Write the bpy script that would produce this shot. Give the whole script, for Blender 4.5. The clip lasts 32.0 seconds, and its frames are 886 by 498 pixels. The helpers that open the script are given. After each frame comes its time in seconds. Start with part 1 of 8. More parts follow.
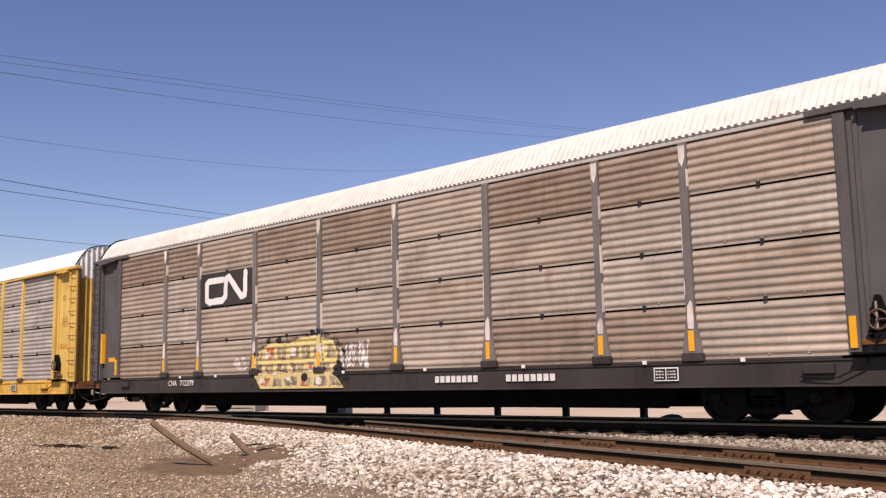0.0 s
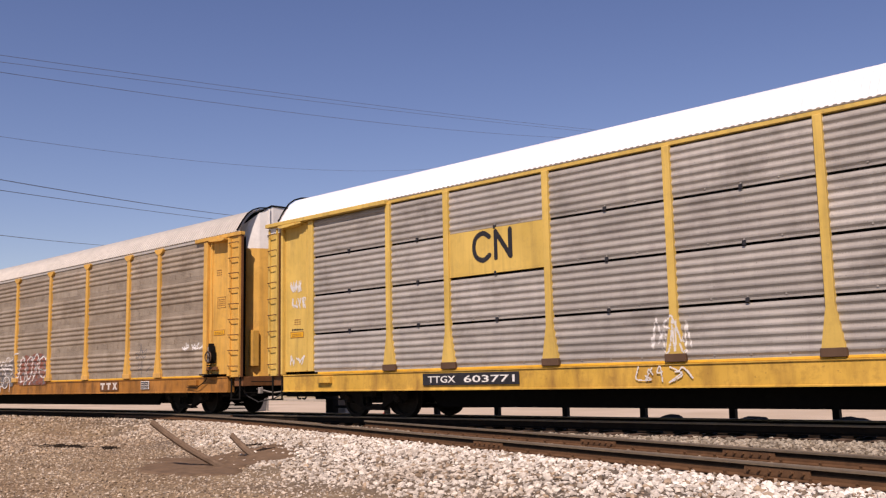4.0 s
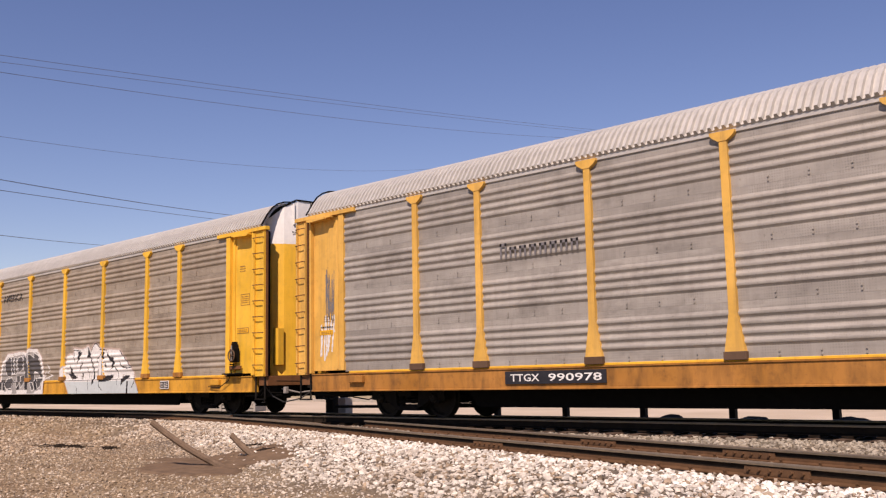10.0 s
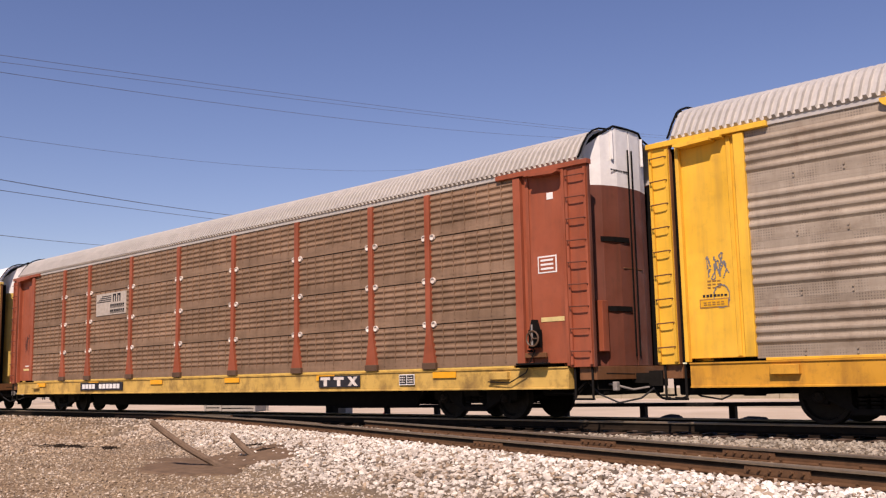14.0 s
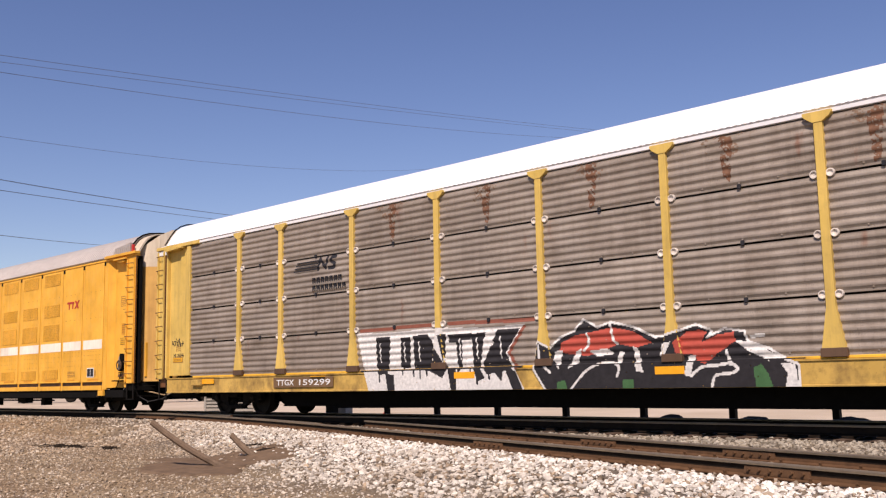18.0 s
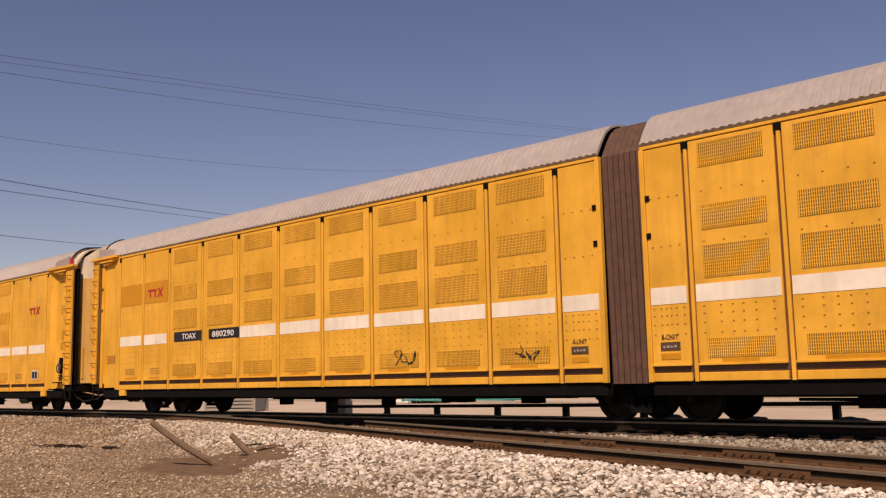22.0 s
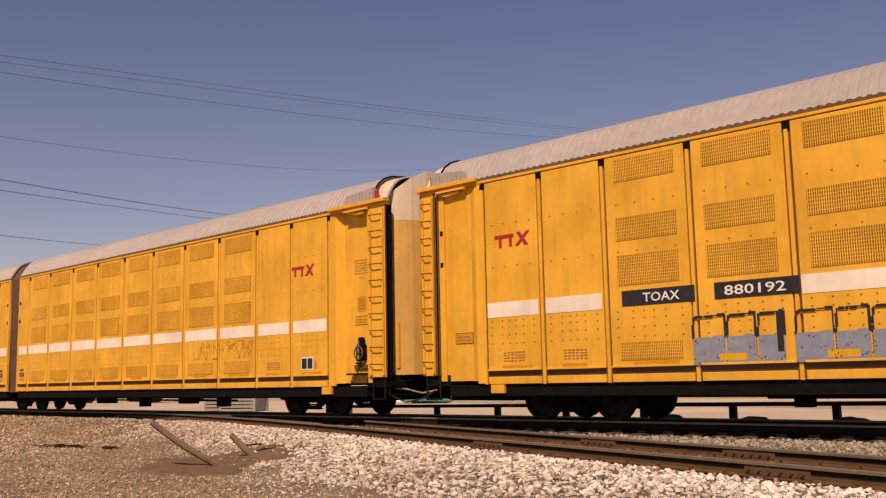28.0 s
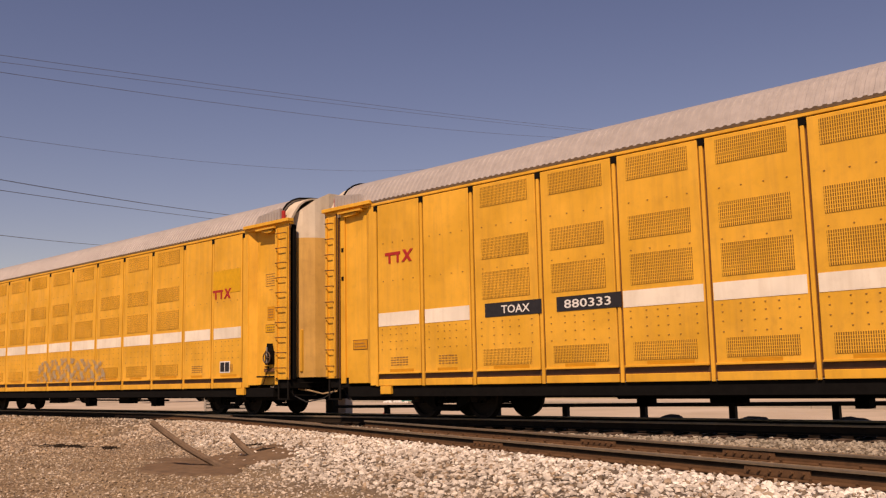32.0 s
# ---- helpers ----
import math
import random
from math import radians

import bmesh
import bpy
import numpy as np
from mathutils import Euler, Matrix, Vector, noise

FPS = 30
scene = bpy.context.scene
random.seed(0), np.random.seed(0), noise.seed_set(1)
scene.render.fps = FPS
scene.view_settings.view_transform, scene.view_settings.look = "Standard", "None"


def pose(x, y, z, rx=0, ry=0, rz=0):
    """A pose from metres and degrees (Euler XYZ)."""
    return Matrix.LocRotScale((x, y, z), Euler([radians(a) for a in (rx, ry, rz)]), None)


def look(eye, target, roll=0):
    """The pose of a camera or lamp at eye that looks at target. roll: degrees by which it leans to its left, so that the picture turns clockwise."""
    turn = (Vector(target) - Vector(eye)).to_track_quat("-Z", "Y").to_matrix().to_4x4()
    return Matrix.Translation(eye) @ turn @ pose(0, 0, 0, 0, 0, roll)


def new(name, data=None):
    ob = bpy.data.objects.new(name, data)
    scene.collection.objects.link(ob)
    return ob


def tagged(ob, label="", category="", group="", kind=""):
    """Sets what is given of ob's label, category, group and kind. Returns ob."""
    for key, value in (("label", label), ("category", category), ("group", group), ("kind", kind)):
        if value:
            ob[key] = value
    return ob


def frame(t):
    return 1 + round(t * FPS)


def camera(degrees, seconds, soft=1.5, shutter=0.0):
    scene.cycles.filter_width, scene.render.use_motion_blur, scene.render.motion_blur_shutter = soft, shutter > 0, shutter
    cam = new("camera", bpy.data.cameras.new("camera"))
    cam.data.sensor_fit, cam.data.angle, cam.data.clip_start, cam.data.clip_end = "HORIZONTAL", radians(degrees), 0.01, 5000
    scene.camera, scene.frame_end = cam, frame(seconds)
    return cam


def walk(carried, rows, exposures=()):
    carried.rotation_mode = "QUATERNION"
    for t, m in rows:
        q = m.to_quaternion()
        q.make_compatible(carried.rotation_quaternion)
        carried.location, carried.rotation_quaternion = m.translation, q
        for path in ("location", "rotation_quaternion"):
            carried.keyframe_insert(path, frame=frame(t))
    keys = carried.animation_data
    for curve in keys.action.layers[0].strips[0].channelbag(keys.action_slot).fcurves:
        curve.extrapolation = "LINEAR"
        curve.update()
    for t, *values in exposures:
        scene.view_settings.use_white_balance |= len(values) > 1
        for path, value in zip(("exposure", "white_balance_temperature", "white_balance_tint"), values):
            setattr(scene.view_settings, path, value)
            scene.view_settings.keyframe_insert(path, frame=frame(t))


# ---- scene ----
CLIP = 32.0
cam = camera(49.4, CLIP, soft=1.25)

# The camera stands on the gravel beside the track; x runs along the main track, z = 0 is its rail top.
EYE = pose(0.0, -16.79, 0.87, 97.71, 0, 44.04) @ pose(0, 0, 0, 0, 0, -1.18)
walk(cam, [(0.0, EYE), (CLIP, EYE)],
     exposures=[(0.0, 0.06, 7200, 26), (2.5, 0.04, 7300, 26), (4.5, -0.12, 7400, 27), (6.0, -0.2, 7400, 27), (7.2, -0.2, 7400, 27), (8.0, -0.25, 7400, 27), (9.0, 0.0, 7400, 27), (10.0, 0.08, 7400, 27), (13.0, 0.1, 7400, 28), (14.0, 0.08, 7400, 28), (16.9, 0.34, 7300, 26), (17.1, 0.32, 7300, 26),
                (18.0, 0.07, 7100, 23), (19.5, -0.02, 7200, 24), (21.0, -0.28, 8200, 28), (24.0, -0.32, 9400, 32), (28.0, -0.32, 9600, 33), (CLIP, -0.32, 9600, 33)])

# ---- light ----
SUN_EL, SUN_AZ = radians(48), radians(151)
world = bpy.data.worlds.new("world")
scene.world = world
world.use_nodes = True
sky = world.node_tree.nodes.new("ShaderNodeTexSky")
sky.sky_type = "NISHITA"
sky.sun_disc = False
sky.sun_elevation, sky.sun_rotation = SUN_EL, SUN_AZ
sky.air_density, sky.dust_density, sky.ozone_density = 1.0, 0.0, 2.6
back = world.node_tree.nodes["Background"]
back.inputs["Strength"].default_value = 0.092
clear = world.node_tree.nodes.new("ShaderNodeHueSaturation")
clear.inputs["Value"].default_value = 1.12
clear.inputs["Saturation"].default_value, clear.inputs["Hue"].default_value = 1.14, 0.513
world.node_tree.links.new(sky.outputs["Color"], clear.inputs["Color"])
world.node_tree.links.new(clear.outputs["Color"], back.inputs["Color"])
sun = new("sun", bpy.data.lights.new("sun", "SUN"))
sun.data.energy, sun.data.angle, sun.data.color = 5.0, radians(0.53), (1.0, 0.95, 0.87)
to_sun = Vector((math.cos(SUN_EL) * math.sin(SUN_AZ), math.cos(SUN_EL) * math.cos(SUN_AZ), math.sin(SUN_EL)))
sun.matrix_world = look(to_sun * 60, (0, 0, 0))


# ---- materials ----
def mat_new(name, rough=0.6, metal=0.0):
    m = bpy.data.materials.new(name)
    m.use_nodes = True
    b = m.node_tree.nodes["Principled BSDF"]
    b.inputs["Roughness"].default_value = rough
    b.inputs["Metallic"].default_value = metal
    b.inputs["Specular IOR Level"].default_value = 0.25
    return m, m.node_tree, b


def nd(t, kind, **sets):
    n = t.nodes.new(kind)
    for k, v in sets.items():
        n.inputs[k.replace("_", " ")].default_value = v
    return n


def coords(t, spread=True):
    """Object coordinates, shifted by a random amount for each object."""
    c = t.nodes.new("ShaderNodeTexCoord")
    if not spread:
        return c.outputs["Object"]
    info = t.nodes.new("ShaderNodeObjectInfo")
    add = t.nodes.new("ShaderNodeVectorMath")
    mul = t.nodes.new("ShaderNodeVectorMath")
    mul.operation = "SCALE"
    comb = t.nodes.new("ShaderNodeCombineXYZ")
    for k in range(3):
        t.links.new(info.outputs["Random"], comb.inputs[k])
    t.links.new(comb.outputs[0], mul.inputs[0])
    mul.inputs["Scale"].default_value = 57.0
    t.links.new(c.outputs["Object"], add.inputs[0])
    t.links.new(mul.outputs[0], add.inputs[1])
    return add.outputs[0]


def noise_tex(t, vec, scale, detail=4.0, stretch=None, rough=0.55, twist=0.0):
    if stretch:
        mp = t.nodes.new("ShaderNodeMapping")
        mp.inputs["Scale"].default_value = stretch
        t.links.new(vec, mp.inputs["Vector"])
        vec = mp.outputs[0]
    n = nd(t, "ShaderNodeTexNoise", Scale=scale, Detail=detail, Roughness=rough, Distortion=twist)
    t.links.new(vec, n.inputs["Vector"])
    return n.outputs["Fac"]


def ramp(t, fac, lo, hi, a=0.0, b=1.0):
    r = t.nodes.new("ShaderNodeMapRange")
    r.inputs["From Min"].default_value, r.inputs["From Max"].default_value = lo, hi
    r.inputs["To Min"].default_value, r.inputs["To Max"].default_value = a, b
    t.links.new(fac, r.inputs["Value"])
    return r.outputs[0]


def mix(t, fac, a, b):
    m = t.nodes.new("ShaderNodeMix")
    m.data_type = "RGBA"
    if isinstance(fac, float):
        m.inputs["Factor"].default_value = fac
    else:
        t.links.new(fac, m.inputs["Factor"])
    for k, v in ((6, a), (7, b)):
        if isinstance(v, tuple):
            m.inputs[k].default_value = (*v[:3], 1)
        else:
            t.links.new(v, m.inputs[k])
    return m.outputs[2]


def bump(t, b, height, strength=0.3, dist=0.01):
    n = nd(t, "ShaderNodeBump", Strength=strength, Distance=dist)
    t.links.new(height, n.inputs["Height"])
    t.links.new(n.outputs[0], b.inputs["Normal"])


def paint(name, color, dirt=(0.16, 0.11, 0.07), amount=0.5, rust=0.3, rough=0.5, metal=0.0, streak=(6, 6, 0.5)):
    """Weathered paint or bare metal: broad fading, vertical streaks of dirt, small rust spots."""
    m, t, b = mat_new(name, rough, metal)
    v = coords(t)
    fade = ramp(t, noise_tex(t, v, 0.8, 3), 0.3, 0.7)
    lighter = tuple(min(1, c * 1.12 + 0.015) for c in color)
    darker = tuple(c * 0.86 for c in color)
    col = mix(t, fade, darker, lighter)
    st = ramp(t, noise_tex(t, v, 1.0, 5, streak, 0.6), 0.46, 0.78, 0, amount)
    col = mix(t, st, col, dirt)
    grime = ramp(t, noise_tex(t, v, 5.0, 6, None, 0.7), 0.5, 0.85, 0, amount * 0.8)
    col = mix(t, grime, col, tuple(c * 0.8 for c in dirt))
    if rust:
        sp = ramp(t, noise_tex(t, v, 14.0, 3), 0.68, 0.76, 0, rust)
        col = mix(t, sp, col, (0.17, 0.07, 0.03))
    t.links.new(col, b.inputs["Base Color"])
    t.links.new(ramp(t, noise_tex(t, v, 3.0, 4), 0.3, 0.7, rough - 0.1, rough + 0.2), b.inputs["Roughness"])
    bump(t, b, noise_tex(t, v, 9.0, 4), 0.12, 0.01)
    return m


def plain(name, color, rough=0.6, var=0.25, scale=8.0, metal=0.0, relief=0.25):
    m, t, b = mat_new(name, rough, metal)
    if max(color) < 0.06:
        b.inputs["Specular IOR Level"].default_value = 0.08
    v = coords(t)
    n = noise_tex(t, v, scale, 5, None, 0.65)
    n2 = noise_tex(t, v, scale * 0.12, 3)
    c = mix(t, ramp(t, n, 0.3, 0.7), tuple(x * (1 - var) for x in color), tuple(min(1, x * (1 + var)) for x in color))
    c = mix(t, ramp(t, n2, 0.35, 0.7, 0, 0.4), c, tuple(x * 0.75 for x in color))
    t.links.new(c, b.inputs["Base Color"])
    bump(t, b, n, relief, 0.012)
    return m


def panel_mat(name, color, dirt, amount=0.45, dots=0.5, rust=0.0, metal=0.25):
    """Galvanised screen panel: punched holes in rows, dull zinc, brown road dirt that streaks down."""
    m, t, b = mat_new(name, 0.55, metal)
    v = coords(t)
    w = coords(t, False)
    fade = ramp(t, noise_tex(t, v, 1.1, 4, (0.6, 1, 2.5)), 0.3, 0.7)
    info = t.nodes.new("ShaderNodeObjectInfo")
    col = mix(t, fade, tuple(c * 0.82 for c in color), tuple(c * 1.15 for c in color))
    col = mix(t, ramp(t, info.outputs["Random"], 0.0, 1.0, 0.0, 0.26), col, dirt)
    st = ramp(t, noise_tex(t, v, 1.0, 6, (4, 4, 0.3), 0.7, 0.9), 0.42, 0.75, 0, amount * 0.75)
    col = mix(t, st, col, dirt)
    lay = ramp(t, noise_tex(t, v, 1.0, 5, (0.35, 1.0, 5.0), 0.7, 1.2), 0.46, 0.74, 0, amount * 0.6)
    col = mix(t, lay, col, dirt)
    speck = ramp(t, noise_tex(t, v, 26.0, 4, None, 0.75), 0.60, 0.72, 0, 0.55)
    col = mix(t, speck, col, tuple(c * 0.5 for c in dirt))
    blot = ramp(t, noise_tex(t, v, 0.9, 5, (1.0, 1.0, 1.6), 0.7), 0.52, 0.72, 0, 0.5)
    col = mix(t, blot, col, tuple(c * 0.85 for c in dirt))
    if rust:
        sp = ramp(t, noise_tex(t, v, 1.3, 4, (2.0, 1, 0.5)), 0.66, 0.8, 0, rust)
        col = mix(t, sp, col, (0.22, 0.075, 0.035))
    vor = nd(t, "ShaderNodeTexVoronoi", Scale=22.0, Randomness=0.0)
    t.links.new(w, vor.inputs["Vector"])
    hole = ramp(t, vor.outputs["Distance"], 0.22, 0.34, dots * 0.5, 0)
    clump = ramp(t, noise_tex(t, v, 2.2, 2), 0.45, 0.6)
    mu = t.nodes.new("ShaderNodeMath")
    mu.operation = "MULTIPLY"
    t.links.new(hole, mu.inputs[0])
    t.links.new(clump, mu.inputs[1])
    col = mix(t, mu.outputs[0], col, (0.03, 0.028, 0.025))
    t.links.new(col, b.inputs["Base Color"])
    bump(t, b, noise_tex(t, v, 7.0, 4), 0.1, 0.01)
    return m


DIRT = (0.14, 0.095, 0.06)
YEL_A = paint("faded_yellow", (0.66, 0.37, 0.075), DIRT, 0.42, 0.35)
YEL_B = paint("bright_yellow", (0.75, 0.42, 0.035), DIRT, 0.3, 0.2)
YEL_C = paint("pale_yellow", (0.62, 0.42, 0.10), DIRT, 0.35, 0.25)
YEL_M = paint("amber_yellow", (0.78, 0.395, 0.042), (0.34, 0.17, 0.05), 0.30, 0.15)
# oxide red darkened for shade on the red car's doors; its rungs share it
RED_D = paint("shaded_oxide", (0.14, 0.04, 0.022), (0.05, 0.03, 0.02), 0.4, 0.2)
RED = paint("oxide_red", (0.30, 0.072, 0.03), (0.09, 0.05, 0.035), 0.4, 0.2)
GREY_E = paint("dark_grey", (0.075, 0.069, 0.07), (0.13, 0.11, 0.09), 0.4, 0.15)
GREY_P = paint("worn_grey", (0.155, 0.142, 0.135), (0.10, 0.075, 0.055), 0.5, 0.25)
BLACK_S = paint("black_sill", (0.032, 0.026, 0.023), (0.07, 0.05, 0.035), 0.4, 0.2)
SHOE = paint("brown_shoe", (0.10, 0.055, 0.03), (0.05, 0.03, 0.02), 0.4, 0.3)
YEL_R = paint("grimy_yellow", (0.38, 0.16, 0.028), (0.08, 0.04, 0.018), 0.9, 0.5, 0.6, 0.0, (3, 3, 0.8))
# dark brown picked for the shade between the panels
WALL_Y = paint("gap_shade_wall", (0.15, 0.055, 0.018), (0.05, 0.025, 0.012), 0.5, 0.3)
INK = paint("faded_ink", (0.33, 0.165, 0.045), (0.2, 0.1, 0.03), 0.4, 0.0)
CHIP = paint("chipped_white", (0.66, 0.60, 0.53), (0.2, 0.14, 0.1), 0.5, 0.3)
BAND = paint("cream_white", (0.82, 0.75, 0.62), (0.4, 0.28, 0.15), 0.25, 0.12)
BROWN_Y = paint("rust_brown", (0.16, 0.065, 0.022), (0.05, 0.025, 0.012), 0.5, 0.3)
CREAM = paint("cream_paint", (0.62, 0.53, 0.40), (0.3, 0.2, 0.1), 0.35, 0.2)
TAN_Y = paint("tan_yellow", (0.60, 0.34, 0.09), (0.25, 0.13, 0.05), 0.4, 0.2)
YEL_BS = paint("rust_stained_yellow", (0.58, 0.28, 0.025), (0.14, 0.06, 0.022), 0.7, 0.5, 0.6, 0.0, (3, 3, 0.8))
YEL_CS = paint("grimy_pale_yellow", (0.54, 0.34, 0.08), (0.10, 0.055, 0.028), 0.95, 0.7, 0.65, 0.0, (2.2, 3, 1.6))
YEL_CR = paint("rust_stained_pale_yellow", (0.62, 0.37, 0.06), (0.17, 0.075, 0.03), 0.75, 0.6, 0.6, 0.0, (3, 3, 0.8))
PAN_E = panel_mat("clean_screen", (0.46, 0.43, 0.385), (0.17, 0.15, 0.13), 0.34, 0.3)
PAN_T = panel_mat("tan_screen", (0.41, 0.345, 0.265), (0.15, 0.10, 0.06), 0.45, 0.9, 0.35)
PAN_G = panel_mat("grey_screen", (0.41, 0.375, 0.325), (0.15, 0.13, 0.11), 0.4, 0.35)
PAN_B = panel_mat("brown_screen", (0.32, 0.205, 0.13), (0.10, 0.06, 0.03), 0.55, 0.45)
PAN_N = panel_mat("rusty_screen", (0.36, 0.305, 0.25), (0.13, 0.09, 0.06), 0.5, 0.35, 0.75)
PAN_C = panel_mat("dirty_screen", (0.47, 0.395, 0.315), (0.20, 0.135, 0.085), 0.28, 0.12, 0.6)
PAN_CD = panel_mat("soiled_screen", (0.36, 0.285, 0.215), (0.15, 0.095, 0.06), 0.55, 0.12, 0.8)
PAN_CL = panel_mat("bare_screen", (0.49, 0.43, 0.36), (0.19, 0.13, 0.085), 0.40, 0.12, 0.6)
ROOF_W = plain("white_roof", (0.78, 0.77, 0.76), 0.5, 0.06, 3.0, 0.0, 0.1)
ROOF_G = plain("galvanised_roof", (0.50, 0.475, 0.43), 0.5, 0.12, 4.0, 0.2, 0.1)
ROOF_P = plain("dusty_white_roof", (0.66, 0.635, 0.565), 0.6, 0.14, 4.0, 0.0, 0.1)
ROOF_C = plain("chalky_roof", (0.47, 0.44, 0.39), 0.5, 0.12, 4.0, 0.1, 0.1)
ROOF_D = plain("dull_roof", (0.40, 0.36, 0.33), 0.55, 0.12, 4.0, 0.1, 0.1)
WHITE = plain("white_paint", (0.75, 0.74, 0.70), 0.5, 0.08, 6.0)
STEEL_K = plain("black_steel", (0.007, 0.0065, 0.006), 0.9, 0.3, 6.0)
TRUCK = plain("sooty_iron", (0.013, 0.0115, 0.010), 0.85, 0.35, 8.0)
TYRE = plain("wheel_steel", (0.020, 0.017, 0.014), 0.6, 0.3, 8.0, 0.2)
BELLOW = plain("bellows_rubber", (0.11, 0.06, 0.042), 0.7, 0.3, 6.0)
HOSE = plain("hose_rubber", (0.03, 0.03, 0.03), 0.6, 0.2)
ROPE = plain("tan_wrapping", (0.40, 0.28, 0.16), 0.8, 0.3)
DARK = plain("dark_letter", (0.03, 0.03, 0.035), 0.6, 0.2)
REDP = plain("red_paint", (0.45, 0.03, 0.025), 0.5, 0.15)
BLUEP = plain("blue_paint", (0.03, 0.04, 0.20), 0.5, 0.15)
AMBER = plain("amber_reflector", (0.85, 0.38, 0.02), 0.3, 0.1)
GRAFW = plain("chalk_white_spray", (0.66, 0.64, 0.60), 0.6, 0.22, 14.0)
GRAFK = plain("black_spray", (0.03, 0.028, 0.03), 0.6, 0.2)
GRAFR = plain("red_spray", (0.25, 0.085, 0.055), 0.6, 0.15)
GRAFB = plain("blue_grey_spray", (0.23, 0.26, 0.32), 0.6, 0.15)
GRAFS = plain("smoky_spray", (0.16, 0.15, 0.15), 0.6, 0.2)
GRAFG = plain("green_spray", (0.05, 0.13, 0.05), 0.6, 0.15)
GRAFY = plain("cream_spray", (0.62, 0.49, 0.21), 0.6, 0.15)
GRAFP = plain("pale_pink_spray", (0.48, 0.37, 0.31), 0.6, 0.15)
PATCH_D = plain("deep_orange_repaint", (0.62, 0.27, 0.02), 0.5, 0.1)
PATCH = plain("repaint_yellow", (0.70, 0.36, 0.02), 0.5, 0.1)
SCREEN_H = plain("vent_hole_shade", (0.17, 0.085, 0.018), 0.7, 0.2)
RAIL_R = plain("rusty_rail", (0.115, 0.058, 0.027), 0.75, 0.3, 6.0)
# near-black rail colour that carries painted shadow
RAIL_K = plain("shadow_black_rail", (0.022, 0.015, 0.010), 0.8, 0.3, 6.0)
RAIL_T = plain("worn_railhead", (0.30, 0.235, 0.165), 0.5, 0.15, 6.0, 0.7, 0.05)
TIE = plain("tie_wood", (0.10, 0.065, 0.045), 0.8, 0.35, 5.0, 0.0, 0.6)
WOODG = plain("weathered_wood", (0.17, 0.115, 0.075), 0.8, 0.3, 6.0, 0.0, 0.5)
MUD = plain("brown_mud", (0.155, 0.10, 0.06), 0.9, 0.35, 3.5, 0.0, 0.9)
PIPE = plain("pipe_steel", (0.26, 0.24, 0.22), 0.6, 0.3)
FENCE = plain("fence_steel", (0.014, 0.013, 0.012), 0.6, 0.2)
WIRE = plain("cable_black", (0.09, 0.09, 0.10), 0.6, 0.1)


# ---- mesh helpers ----
def box_bm(bm, x0, x1, y0, y1, z0, z1):
    vs = [bm.verts.new((x, y, z)) for x in (x0, x1) for y in (y0, y1) for z in (z0, z1)]
    for f in ((0, 1, 3, 2), (4, 6, 7, 5), (0, 4, 5, 1), (2, 3, 7, 6), (0, 2, 6, 4), (1, 5, 7, 3)):
        bm.faces.new([vs[i] for i in f])


def prism(bm, pts, a, b, axis="x"):
    """A closed prism: the outline pts swept from a to b along the axis."""
    def at(p, s):
        return {"x": (s, p[0], p[1]), "y": (p[0], s, p[1]), "z": (p[0], p[1], s)}[axis]
    lo = [bm.verts.new(at(p, a)) for p in pts]
    hi = [bm.verts.new(at(p, b)) for p in pts]
    n = len(pts)
    for i in range(n):
        bm.faces.new((lo[i], lo[(i + 1) % n], hi[(i + 1) % n], hi[i]))
    bm.faces.new(lo[::-1])
    bm.faces.new(hi)


def lathe(bm, prof, n=20, cx=0.0, cz=0.0):
    """A body of revolution about the y axis; prof: (radius, y)."""
    rings = [[bm.verts.new((cx + r * math.sin(2 * math.pi * k / n), y, cz + r * math.cos(2 * math.pi * k / n))) for k in range(n)] for r, y in prof]
    for a, b in zip(rings, rings[1:]):
        for k in range(n):
            bm.faces.new((a[k], a[(k + 1) % n], b[(k + 1) % n], b[k]))
    bm.faces.new(rings[0][::-1])
    bm.faces.new(rings[-1])


def tube(bm, pts, r, n=6):
    """A round bar along pts."""
    rings = []
    for i, p in enumerate(pts):
        d = (Vector(pts[min(i + 1, len(pts) - 1)]) - Vector(pts[max(i - 1, 0)])).normalized()
        u = d.orthogonal().normalized()
        w = d.cross(u)
        rings.append([bm.verts.new(Vector(p) + (u * math.cos(2 * math.pi * k / n) + w * math.sin(2 * math.pi * k / n)) * r) for k in range(n)])
    for a, b in zip(rings, rings[1:]):
        # turn the next ring to the nearest start, so that bends do not twist
        s = min(range(n), key=lambda k: (b[k].co - a[0].co).length)
        b[:] = b[s:] + b[:s]
        for k in range(n):
            bm.faces.new((a[k], a[(k + 1) % n], b[(k + 1) % n], b[k]))
    bm.faces.new(rings[0][::-1])
    bm.faces.new(rings[-1])


def mesh_of(name, bm):
    bmesh.ops.recalc_face_normals(bm, faces=bm.faces)
    me = bpy.data.meshes.new(name)
    bm.to_mesh(me)
    bm.free()
    return me


MESHES = {}


def shared(key, build):
    """The mesh for this key, built once."""
    if key not in MESHES:
        bm = bmesh.new()
        build(bm)
        MESHES[key] = mesh_of(str(key[0]), bm)
    return MESHES[key]


def put(name, me, mat, parent=None, m=None, label=""):
    """One mesh object with its own material, under a thing or part."""
    ob = new(name, me)
    if not me.materials:
        me.materials.append(None)
    if mat:
        ob.material_slots[0].link = "OBJECT"
        ob.material_slots[0].material = mat
    if parent:
        ob.parent = parent
    if m is not None:
        ob.matrix_basis = m
    if label:
        ob["label"] = label
    return ob


